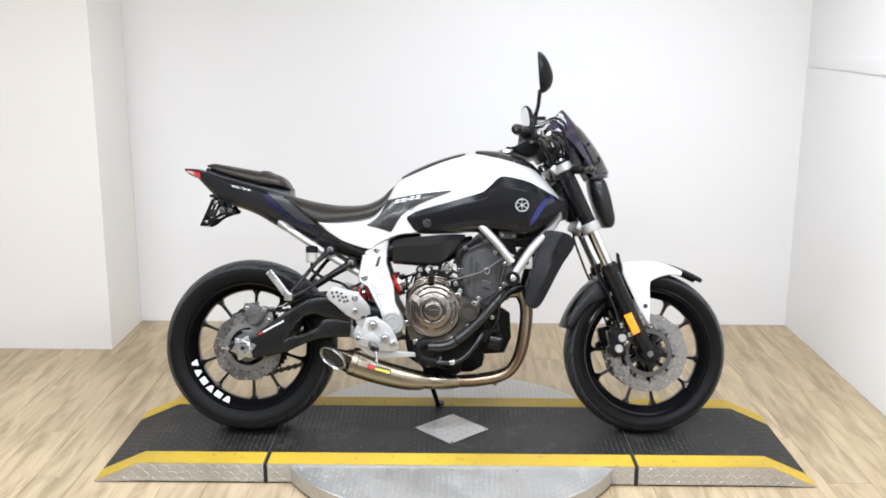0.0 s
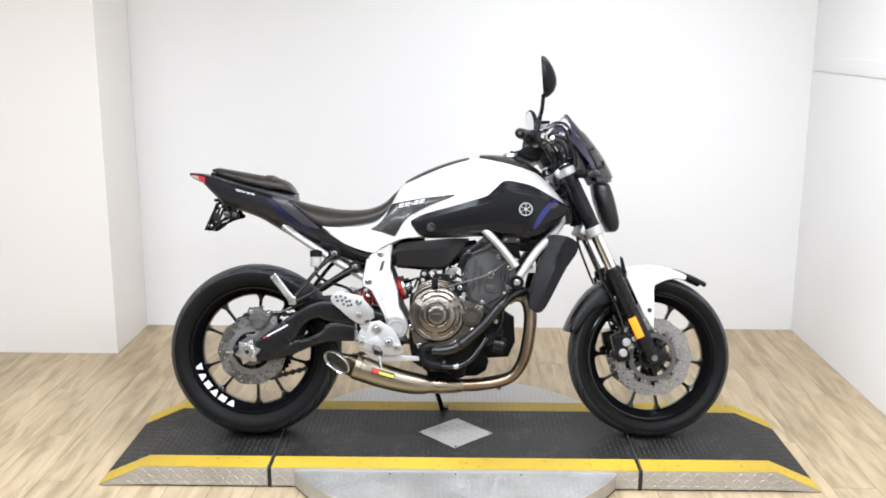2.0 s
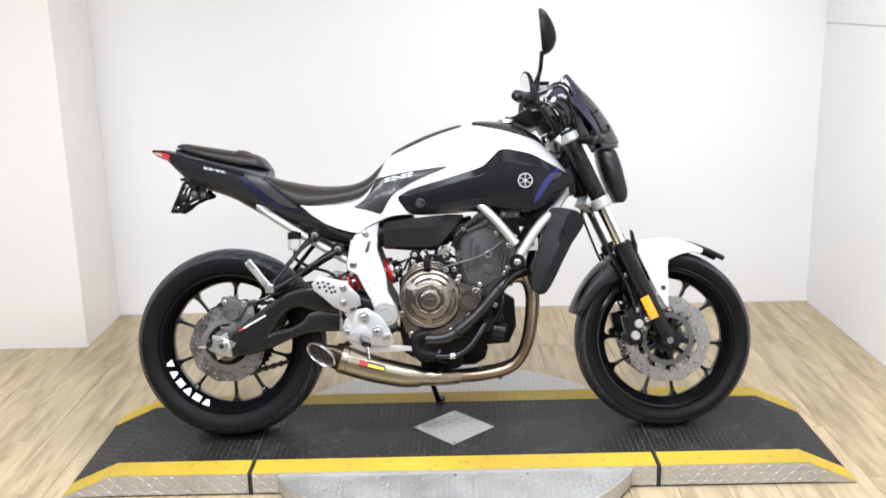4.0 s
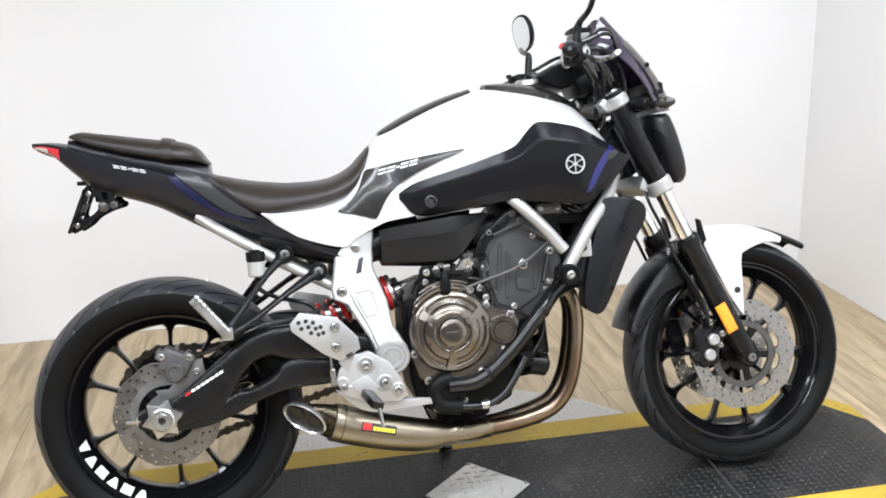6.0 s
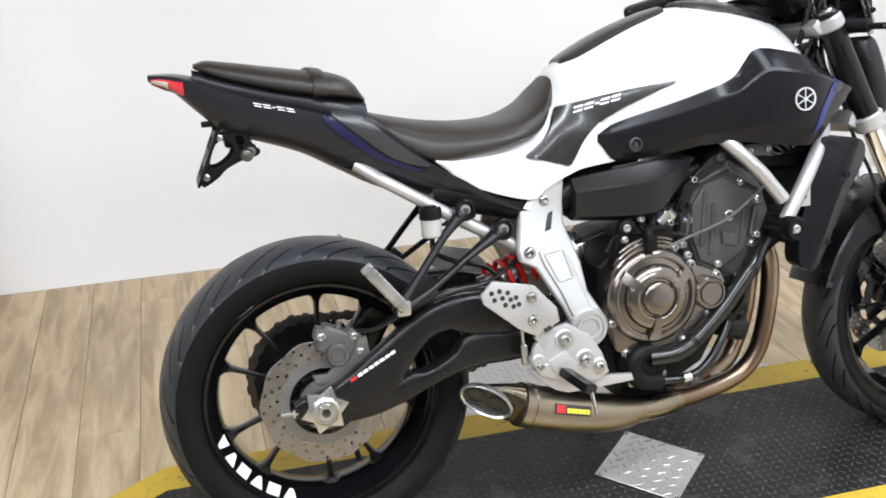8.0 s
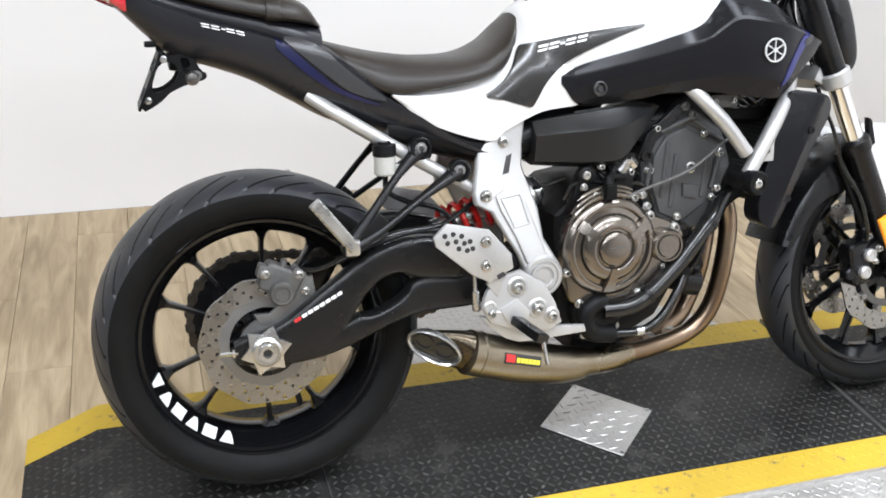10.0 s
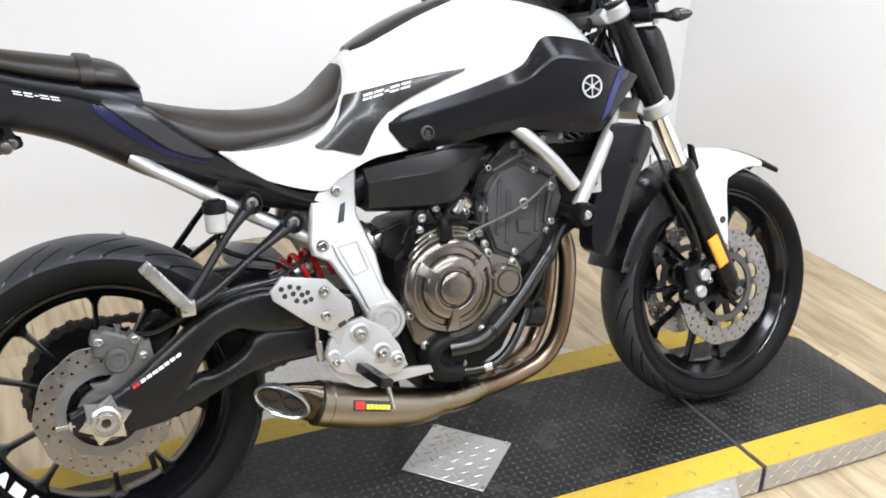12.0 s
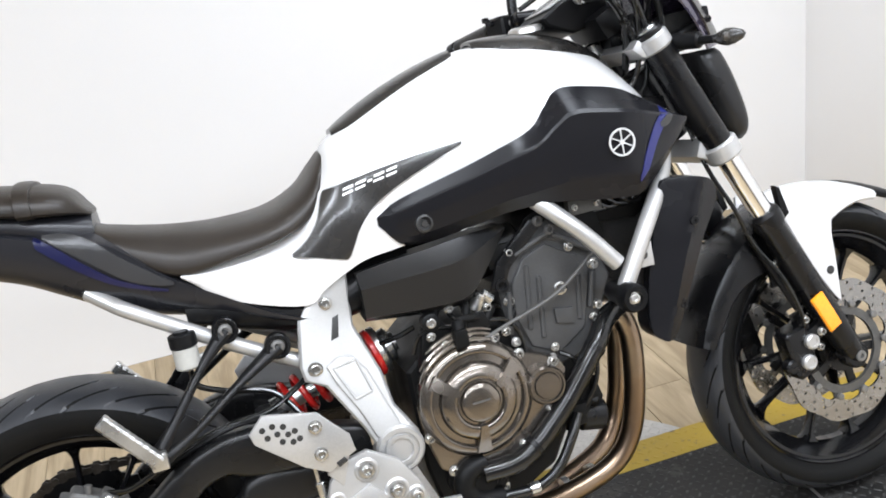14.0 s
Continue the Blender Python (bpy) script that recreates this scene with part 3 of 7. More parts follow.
# the open joints are filled with black for their shade
for jx in (JX0, JX1):
    part("joint_strip", box(jx, (PY0 + PY1) / 2, H / 2 - 0.004, 2 * GP - 0.001, PY1 - PY0 - 0.006, H - 0.008), GAP, lift, "black strip standing for the dark joint gap")

# the bare square plate on the deck, set cornerwise
bm = box(0, 0, 0, 0.188, 0.188, 0.003, 0.001, 1)
square = part("cover_plate", moved(bm, pose(0.716, 0.010, H + 0.0035, 0, 0, 43.5)), STEEL, lift, "bare square checker plate cover set cornerwise")
ca, sa = math.cos(radians(43.5)), math.sin(radians(43.5))
lozenges([(0.716 - 0.14, 0.716 + 0.14, 0.01 - 0.14, 0.01 + 0.14)], 0.0225, (0.0125, 0.0030, 0.0020), H + 0.005, "tread_pattern", STEEL, square, turn=radians(45),
         inside=lambda x, y: max(abs((x - 0.716) * ca + (y - 0.01) * sa), abs(-(x - 0.716) * sa + (y - 0.01) * ca)) < 0.083)
for dx, dy in ((0.123, 0), (-0.123, 0), (0, 0.123), (0, -0.123)):
    part("bolt", moved(bolt(0, 0, 0, 0.004, 0.0025), pose(0.716 + dx, 0.01 + dy, H + 0.005, -90)), ALU, square)
for k in range(5):
    part("bolt", moved(bolt(0, 0, 0, 0.004, 0.003), pose(0.50 + 0.108 * k, -0.305, CZ, -90)), ALU, turntable)

# ---------------------------------------------------------------- the motorcycle, leaning on its side stand
# built upright: x forward, y to its left, z up from the ground; then leaned over
BIKE = tagged(new("motorcycle"), "white and charcoal naked sport motorcycle leaning on its side stand", "motorcycle")
BIKE.matrix_world = pose(0.0, 0.0, H + 0.002, -13, 0, 0)
STEER = Vector((1.135, 0, 0.83))
RAKE = Vector((-0.443, 0, 0.8965)).normalized()
TURNED = Matrix.Translation((0, 0.012, 0)) @ Matrix.Translation(STEER) @ Matrix.Rotation(radians(3.0), 4, RAKE) @ Matrix.Translation(-STEER)


def bp(name, bm, material, parent=None, label="", smooth=35, turned=False):
    if turned:
        moved(bm, TURNED)
    return part(name, bm, material, parent or BIKE, label, smooth)


# ---- wheels
def tyre_mesh(c, R, rb, w, grooves, skew):
    """A tyre with a round crown; the mesh is sheared along its slanting tread grooves."""
    per, m = 20, 36
    n = grooves * per
    prof = []
    depth = R - rb
    for j in range(m + 1):
        s = -1 + 2 * j / m
        if abs(s) < 0.72:
            u = abs(s) / 0.72
            r = R - depth * 0.62 * (1 - math.sqrt(max(0, 1 - (u * 0.93) ** 2)))
            y = w / 2 * u * math.copysign(1, s)
        else:
            u = (abs(s) - 0.72) / 0.28
            r0 = R - depth * 0.62 * (1 - math.sqrt(1 - 0.93 ** 2))
            r = r0 + (rb - r0) * u
            y = (w / 2 - 0.016 * u * u + 0.003 * math.sin(u * math.pi)) * math.copysign(1, s)
        prof.append((r, y, s))
    bm = bmesh.new()
    grid, cut = [], set()
    for k in range(n):
        ring = []
        for r, y, s in prof:
            u = min(1.0, max(0.0, (abs(s) - 0.05) / 0.65))
            a = 2 * math.pi * k / n - skew * u ** 1.35
            kk = (k + (per // 2 if s > 0 else 0)) % (2 * per)
            deep = (kk in (0, 1) and 0.24 < u < 0.90) or (kk in (per, per + 1) and 0.50 < u < 1.0)
            rr = r - 0.0055 if deep else r
            if 0.74 < abs(s) < 0.77:
                rr += 0.001
            v = bm.verts.new((c[0] + rr * math.cos(a), c[1] + y, c[2] + rr * math.sin(a)))
            if deep:
                cut.add(v)
            ring.append(v)
        grid.append(ring)
    wall = [abs((prof[i][2] + prof[i + 1][2]) / 2) > 0.70 for i in range(m)]
    for k in range(n):
        a, b = grid[k], grid[(k + 1) % n]
        for i in range(m):
            f = bm.faces.new((a[i], a[i + 1], b[i + 1], b[i]))
            # groove faces take the darker rubber: shade put into their colour
            f.material_index = 1 if wall[i] or sum(v in cut for v in f.verts) > 1 else 0
        bm.faces.new((a[m], a[0], b[0], b[m])).material_index = 1
    return bm


def disc_mesh(c, R, r, th, waves, holes, rows=3, tab=0.0):
    """A wave-edged brake disc with round holes right through it."""
    bm = bmesh.new()
    n = holes * 2

    def pt(i, j, y):
        a = 2 * math.pi * i / n
        rad = r + (R - r) * j / rows
        if j == rows:
            rad *= 1 + 0.018 * math.cos(waves * a)
        if j == 0:
            rad *= 1 - 0.02 * math.cos(waves * a) - tab * max(0.0, math.cos(waves * a)) ** 2
        return Vector((c[0] + rad * math.cos(a), c[1] + y, c[2] + rad * math.sin(a)))

    sides = []
    for y in (-th / 2, th / 2):
        sides.append([[bm.verts.new(pt(i, j, y)) for j in range(rows + 1)] for i in range(n)])
    for i in range(n):
        i2 = (i + 1) % n
        for j in range(rows):
            drilled = (i + j * 2) % 3 == 0 if rows > 2 else (i + j) % 2 == 0
            octs = []
            for s in (0, 1):
                q = [sides[s][i][j], sides[s][i][j + 1], sides[s][i2][j + 1], sides[s][i2][j]]
                if not drilled:
                    bm.faces.new(q)
                    continue
                mid = sum((v.co for v in q), Vector()) / 4
                e = (q[1].co - q[0].co).normalized()
                f = (q[3].co - q[0].co).normalized()
                hr = 0.0032
                ring = []
                base = [math.atan2((v.co - mid).dot(f), (v.co - mid).dot(e)) for v in q]
                step = ((base[1] - base[0] + math.pi) % (2 * math.pi)) - math.pi
                sg = 1 if step > 0 else -1
                for bang in base:
                    for rot in (-0.39 * sg, 0.39 * sg):
                        ring.append(bm.verts.new(mid + (e * math.cos(bang + rot) + f * math.sin(bang + rot)) * hr))
                for k in range(4):
                    bm.faces.new((q[k], ring[2 * k + 1], ring[2 * k]))
                    k2 = (k + 1) % 4
                    bm.faces.new((q[k], q[k2], ring[(2 * k + 2) % 8], ring[2 * k + 1]))
                octs.append(ring)
            if octs:
                for k in range(8):
                    bm.faces.new((octs[0][k], octs[0][(k + 1) % 8], octs[1][(k + 1) % 8], octs[1][k]))
        for j in (0, rows):
            bm.faces.new((sides[0][i][j], sides[0][i2][j], sides[1][i2][j], sides[1][i][j]))
    return bm


def wheel(name, c, R, w, rim_w, hub_w, turned, label, grooves, skew, first):
    rb = 0.229
    k = rim_w / 2
    half = [(rb + 0.002, k - 0.003), (rb + 0.002, k), (rb - 0.001, k + 0.001), (rb - 0.004, k - 0.002), (rb - 0.006, k - 0.0055), (rb - 0.0115, k - 0.0065),
            (rb - 0.0135, k - 0.009), (rb - 0.030, k - 0.028), (rb - 0.033, k * 0.3), (rb - 0.036, 0.010)]
    prof = [(rb + 0.002, -k + 0.006), (rb - 0.010, -k + 0.014), (rb - 0.010, k - 0.014), (rb + 0.002, k - 0.006)] + half + [(r, -y) for r, y in half[::-1]]
    rim = bp(name, lathe(prof, c, 96, closed=True), RIMBLACK, None, label, turned=turned)
    ty = bp("tyre", tyre_mesh(c, R, rb, w, grooves, skew), TREAD, rim, "black road tyre with slanting tread grooves", turned=turned)
    ty.data.materials.append(RUBBER)
    h = hub_w / 2
    hub = lathe([(0.012, -h), (0.030, -h), (0.036, -h + 0.01), (0.040, 0), (0.036, h - 0.01), (0.030, h), (0.012, h)], c, 32, closed=True)
    bp("hub", hub, BLACKMETAL, rim, turned=turned)
    for i in range(10):
        a = radians(first + 72 * (i // 2) + (15 if i % 2 else -15))
        d = Vector((math.cos(a), 0, math.sin(a)))
        t = Vector((-math.sin(a), 0, math.cos(a)))
        rings = []
        for rr, hw, hy in ((0.034, 0.010, 0.024), (0.075, 0.0056, 0.015), (0.150, 0.0046, 0.011), (0.176, 0.0056, 0.013), (0.187, 0.010, 0.017), (0.1945, 0.019, 0.020)):
            cc = Vector(c) + d * rr
            rings.append([cc + t * (hw * u) + Vector((0, hy * v, 0)) for u, v in
                          ((-1, -0.6), (-0.6, -1), (0.6, -1), (1, -0.6), (1, 0.6), (0.6, 1), (-0.6, 1), (-1, 0.6))])
        bp("spoke", loft(rings), RIMBLACK, rim, turned=turned)
    return rim


RC, FC = (0.0, 0, 0.303), (1.405, 0, 0.287)
rear_wheel = wheel("rear_wheel", RC, 0.304, 0.172, 0.135, 0.11, False, "black ten-spoke rear wheel with white block marks on its rim", 30, -0.42, 71)
front_wheel = wheel("front_wheel", FC, 0.289, 0.118, 0.092, 0.10, True, "black ten-spoke front wheel", 30, 0.42, 49)

# ---- bodywork
def table_surface(rows, power, low, top_power=None):
    """Half width of a body() at a side-view place."""
    fine = np.array(smooth_table(rows, 160))

    def f(x, z):
        zb, zt, w = (float(np.interp(x, fine[:, 0], fine[:, k])) for k in (1, 2, 3))
        zm = zb + (zt - zb) * low
        h, p = (zt - zm, top_power or power) if z > zm else (zm - zb, power)
        u = min(1.0, abs(z - zm) / max(h, 1e-4))
        return w * max(0.0, 1 - u ** p) ** (1 / p)
    return f


SECTION = ((0, 0.022), (0.2, 0.006), (0.58, 0.0), (0.64, 0.004), (1, 0.058))


def shell_surface(rows, section=SECTION):
    fine = np.array(smooth_table(rows, 160))

    def f(x, z):
        zb, zt, yi, yo = (float(np.interp(x, fine[:, 0], fine[:, k])) for k in (1, 2, 3, 4))
        v = (z - zb) / max(zt - zb, 1e-4)
        d = float(np.interp(v, [a for a, _ in section], [b for _, b in section]))
        return yo - d * min(1, (yo - yi) / 0.05)
    return f


def skin(rows, surf, off=0.0015, n=28, m=8, thick=0.003):
    """A thin layer laid on a surface: rows of x, lower and upper edge."""
    rings = []
    for x, zb, zt in smooth_table(rows, n):
        out = [(x, -(surf(x, zb + (zt - zb) * j / m) + off), zb + (zt - zb) * j / m) for j in range(m + 1)]
        inn = [(p[0], p[1] + thick, p[2]) for p in out[::-1]]
        rings.append(out + inn)
    return loft(rings)


def patch(a, b, c, d, surf, off=0.002, n=6, m=4, thick=0.002):
    """A small four-cornered layer on a surface; corners in the side view."""
    rings = []
    for i in range(n + 1):
        u = i / n
        p, q = (a[0] + (b[0] - a[0]) * u, a[1] + (b[1] - a[1]) * u), (d[0] + (c[0] - d[0]) * u, d[1] + (c[1] - d[1]) * u)
        out = []
        for j in range(m + 1):
            v = j / m
            x, z = p[0] + (q[0] - p[0]) * v, p[1] + (q[1] - p[1]) * v
            out.append((x, -(surf(x, z) + off), z))
        rings.append(out + [(e[0], e[1] + thick, e[2]) for e in out[::-1]])
    return loft(rings)


def both(name, bm, material, parent=None, label="", smooth=35, turned=False):
    """A part and its twin on the other side."""
    other = mirrored(bm)
    a = bp(name, bm, material, parent, label, smooth, turned)
    b = bp(name, other, material, parent, label, smooth, turned)
    return a, b


tank_rows = [(0.476, 0.775, 0.832, 0.085), (0.497, 0.75, 0.860, 0.114), (0.525, 0.735, 0.895, 0.128), (0.60, 0.705, 0.937, 0.145), (0.70, 0.705, 0.974, 0.166), (0.80, 0.71, 0.993, 0.180),
             (0.90, 0.72, 0.987, 0.176), (0.985, 0.74, 0.956, 0.148), (1.05, 0.77, 0.895, 0.105), (1.09, 0.80, 0.846, 0.06)]
TCROWN = 1.85               # how full the crown of the tank is
tank_y = table_surface(tank_rows, 2.5, 0.45, TCROWN)
tank = bp("fuel_tank", body(tank_rows, 56, 48, 2.5, 0.45, TCROWN), WHITE, None, "glossy white fuel tank with a dark decal")


def top_strip(rows, surf_rows, lift=0.004, n=28, m=12):
    """A pad over the top of the tank: rows of x and half width."""
    fine = np.array(smooth_table(surf_rows, 160))
    rings = []
    for x, hw in smooth_table(rows, n):
        zb, zt, w = (float(np.interp(x, fine[:, 0], fine[:, k])) for k in (1, 2, 3))
        zm = zb + (zt - zb) * 0.45
        line = []
        for j in range(m + 1):
            y = hw * (2 * j / m - 1)
            z = zm + (zt - zm) * max(0.0, 1 - (abs(y) / w) ** TCROWN) ** (1 / TCROWN)
            line.append((x, y, z + lift * (1 - (2 * j / m - 1) ** 6) + 0.0005))
        rings.append(line + [(p[0], p[1], p[2] - 0.006) for p in line[::-1]])
    return loft(rings)


bp("tank_pad", top_strip([(0.532, 0.030), (0.56, 0.052), (0.62, 0.056), (0.69, 0.052), (0.74, 0.044), (0.758, 0.034)], tank_rows, 0.006), GLOSSBLACK, tank, "glossy black tank pad")
cover = bp("tank_top_cover", top_strip([(0.795, 0.035), (0.84, 0.075), (0.90, 0.09), (0.95, 0.088), (0.995, 0.07), (1.03, 0.05)], tank_rows, 0.009), GLOSSBLACK, tank, "black tank top cover")
cap = moved(lathe([(0, 0.012), (0.026, 0.012), (0.032, 0.008), (0.034, 0)], (0, 0, 0), 32), pose(0.91, 0, 0.996, 90, 0, 0))
bp("filler_cap", cap, ALU, cover, "round metal filler cap")

side_rows = [(0.247, 0.737, 0.743, 0.09, 0.112), (0.315, 0.685, 0.748, 0.09, 0.123), (0.42, 0.650, 0.761, 0.09, 0.131), (0.455, 0.668, 0.785, 0.09, 0.134),
             (0.497, 0.688, 0.830, 0.09, 0.136), (0.53, 0.700, 0.83, 0.10, 0.138), (0.58, 0.706, 0.815, 0.10, 0.142), (0.625, 0.712, 0.78, 0.10, 0.145)]
SIDESEC = ((0, 0.008), (0.2, 0.001), (0.5, 0.0), (0.75, 0.010), (1, 0.046))
side_y = shell_surface(side_rows, SIDESEC)
side_a, side_b = both("side_cover", shell(side_rows, 32, SIDESEC), WHITE, None, "glossy white side cover under the seat")


side_fine = np.array(smooth_table(side_rows, 160))


def white_y(x, z):
    zb, zt = (float(np.interp(x, side_fine[:, 0], side_fine[:, k])) for k in (1, 2))
    return max(tank_y(x, z), side_y(x, z) if 0.25 < x < 0.625 and zb <= z <= zt + 0.004 else 0)


decal_rows = [(0.418, 0.731, 0.735), (0.435, 0.7265, 0.744), (0.452, 0.722, 0.758), (0.468, 0.717, 0.779), (0.480, 0.7135, 0.806), (0.488, 0.711, 0.819), (0.502, 0.709, 0.822),
              (0.514, 0.727, 0.8245), (0.526, 0.748, 0.827), (0.543, 0.768, 0.830), (0.565, 0.786, 0.834), (0.605, 0.807, 0.840), (0.65, 0.826, 0.8455), (0.708, 0.848, 0.8515)]
GX, GZ = np.arange(0.40, 0.7401, 0.006), np.arange(0.68, 0.9001, 0.006)
sheet = np.array([[white_y(float(a), float(b)) for b in GZ] for a in GX])


def spread(g, how):
    p = np.pad(g, 2, mode="edge")
    return how(np.stack([p[2 + i:2 + i + g.shape[0], 2 + j:2 + j + g.shape[1]] for i in (-2, -1, 0, 1, 2) for j in (-2, -1, 0, 1, 2)]), axis=0)


sheet = spread(spread(spread(spread(sheet, np.max), np.mean), np.mean), np.mean)


def sheet_y(x, z):
    """A smooth film over the joint of tank and side cover."""
    u, v = min(max((x - 0.40) / 0.006, 0), len(GX) - 1.01), min(max((z - 0.68) / 0.006, 0), len(GZ) - 1.01)
    i, j = int(u), int(v)
    u, v = u - i, v - j
    return float((sheet[i, j] * (1 - u) + sheet[i + 1, j] * u) * (1 - v) + (sheet[i, j + 1] * (1 - u) + sheet[i + 1, j + 1] * u) * v)


decal, _ = both("tank_decal", skin(decal_rows, sheet_y, 0.002, 60, 24, 0.012), GLOSSBLACK, tank, "glossy dark decal with pale markings")


def marks(x0, z0, x1, z1, height, widths, surf, lean, material, parent, name="marking", off=0.0038, twin=False):
    """A row of plain slanted bars along a line, in place of lettering."""
    total = sum(widths)
    at = 0.0
    for k, wd in enumerate(widths):
        u0, u1 = (at + wd * 0.06) / total, (at + wd * 0.86) / total
        at += wd
        a = (x0 + (x1 - x0) * u0, z0 + (z1 - z0) * u0)
        b = (x0 + (x1 - x0) * u1, z0 + (z1 - z0) * u1)
        hh = height if wd > 0.5 else height * 0.3
        lift_ = 0 if wd > 0.5 else height * 0.35
        a, b = (a[0] + lean * lift_, a[1] + lift_), (b[0] + lean * lift_, b[1] + lift_)
        for v0, v1 in (((0.0, 0.30), (0.66, 1.0)) if wd > 0.5 and twin else ((0.0, 1.0),)):
            lo, hi = hh * v0, hh * v1
            bm = patch((a[0] + lean * lo, a[1] + lo), (b[0] + lean * lo, b[1] + lo), (b[0] + lean * hi, b[1] + hi), (a[0] + lean * hi, a[1] + hi), surf, off, 3, 2, 0.0015)
            bp(name, bm, material, parent)


marks(0.512, 0.806, 0.604, 0.825, 0.0115, (1, 1, 0.45, 1, 1), sheet_y, 0.3, WHITEMARK, decal, off=0.0035, twin=True)

shroud_rows = [(0.557, 0.748, 0.762, 0.10, 0.128), (0.60, 0.706, 0.783, 0.10, 0.152), (0.70, 0.715, 0.810, 0.11, 0.180), (0.758, 0.724, 0.827, 0.11, 0.190), (0.818, 0.726, 0.847, 0.12, 0.202),
               (0.851, 0.723, 0.877, 0.12, 0.210), (0.882, 0.718, 0.899, 0.12, 0.218), (0.94, 0.710, 0.890, 0.12, 0.226), (0.98, 0.710, 0.878, 0.12, 0.224),
               (1.03, 0.736, 0.853, 0.11, 0.200), (1.075, 0.770, 0.829, 0.11, 0.176), (1.100, 0.795, 0.812, 0.11, 0.160)]
shroud_fine = np.array(smooth_table(shroud_rows, 200))
SHROUDSEC = ((0, 0.022), (0.2, 0.006), (0.5, 0.001), (0.765, 0.0), (0.80, 0.003), (1, 0.046))


def shroud_base(x, z):
    """Half width of the shroud: one flat side, with a facet over the ridge towards the front."""
    zb, zt, yi, yo = (float(np.interp(x, shroud_fine[:, 0], shroud_fine[:, k])) for k in (1, 2, 3, 4))
    v = (z - zb) / max(zt - zb, 1e-4)
    d = float(np.interp(v, [a for a, _ in SHROUDSEC], [b for _, b in SHROUDSEC]))
    g = max(0.0, min(1.0, (x - 0.77) / 0.12))
    if v > 0.5:
        d *= 0.15 + 0.85 * g * g * (3 - 2 * g)
    return yo - d * min(1, (yo - yi) / 0.05)



def shroud_y(x, z):
    return max(shroud_base(x, z), white_y(x, z) + 0.003)


def draped(rows, n, m=16):
    """The shroud's shell, whose upper edge closes onto the tank."""
    rings = []
    for x, zb, zt, yi, yo in smooth_table(rows, n):
        vs = sorted({*(j / m for j in range(m + 1)), 0.2, 0.765, 0.80})
        out = [(x, -shroud_y(x, zb + (zt - zb) * v), zb + (zt - zb) * v) for v in vs]
        rings.append(out + [(x, -yi, zt - (zt - zb) * 0.06), (x, -yi, zb + (zt - zb) * 0.06)])
    return loft(rings)


shroud, shroud_l = both("tank_shroud", draped(shroud_rows, 64), CHARCOAL, None, "charcoal satin tank shroud with a blue accent", 20)
blue_rows = [(0.974, 0.729, 0.738), (0.987, 0.740, 0.768), (1.0, 0.758, 0.790), (1.02, 0.787, 0.815), (1.045, 0.814, 0.833), (1.058, 0.828, 0.836)]
both("accent", skin(blue_rows, shroud_y, 0.0018, 20, 5), BLUE, shroud, "deep blue accent")
# black skin on the accent for the shade inside a slot
both("accent_slot", skin([(1.030, 0.806, 0.812), (1.040, 0.804, 0.818), (1.054, 0.809, 0.824), (1.062, 0.818, 0.824)], shroud_y, 0.0030, 10, 4), BLACKMARK, shroud, "small dark slot")
# round emblem: a ring and three crossed bars
EX, EZ = 0.947, 0.799
ey = shroud_y(EX, EZ)
em = merge(lathe([(0.0193, 0), (0.0193, -0.003), (0.0222, -0.003), (0.0222, 0)], (EX, -ey - 0.001, EZ), 40, closed=True),
           *[box(EX, -ey - 0.0025, EZ, 0.0385, 0.002, 0.0019, m=pose(0, 0, 0, 0, a, 0)) for a in (90, 30, 150)],
           lathe([(0.0042, 0), (0.0042, -0.003), (0, -0.003)], (EX, -ey - 0.001, EZ), 20))
both("emblem", em, EMBLEM, shroud, "round silver emblem")
fb = merge(lathe([(0.015, 0.004), (0.014, -0.003), (0.011, -0.004), (0.010, 0.0), (0.006, 0.0), (0.005, -0.003), (0, -0.003)], (0.626, -shroud_y(0.626, 0.738) - 0.001, 0.738), 24))
both("fastener", fb, BLACKMARK, shroud)

# seats
seat_rows = [(0.134, 0.822, 0.838, 0.055), (0.16, 0.793, 0.831, 0.082), (0.20, 0.758, 0.821, 0.100), (0.25, 0.734, 0.811, 0.114), (0.32, 0.741, 0.803, 0.125), (0.40, 0.755, 0.806, 0.128),
             (0.455, 0.772, 0.828, 0.110), (0.488, 0.806, 0.858, 0.088), (0.506, 0.838, 0.876, 0.058)]
seat = bp("rider_seat", body(seat_rows, 52, 40, 4.0, 0.24, 2.3), VINYL, None, "black vinyl rider seat with a raised nose")
pil_rows = [(-0.146, 0.939, 0.948, 0.045), (-0.125, 0.928, 0.953, 0.062), (-0.09, 0.913, 0.948, 0.076), (-0.02, 0.891, 0.935, 0.095), (0.055, 0.873, 0.921, 0.105),
            (0.085, 0.868, 0.916, 0.104), (0.108, 0.865, 0.908, 0.096), (0.125, 0.862, 0.896, 0.082), (0.140, 0.858, 0.873, 0.06), (0.147, 0.857, 0.864, 0.04)]
pillion = bp("pillion_seat", body(pil_rows, 44, 36, 3.6, 0.28, 2.6), VINYL, None, "black vinyl passenger seat pad")
bp("strap", body([(0.050, 0.872, 0.9235, 0.1065), (0.052, 0.870, 0.9275, 0.1090), (0.071, 0.868, 0.9240, 0.1090), (0.073, 0.870, 0.9195, 0.1060)], 12, 36, 3.6, 0.28, 2.6), VINYL, pillion, "black seat strap")
pil_y = table_surface(pil_rows, 3.6, 0.28, 2.6)
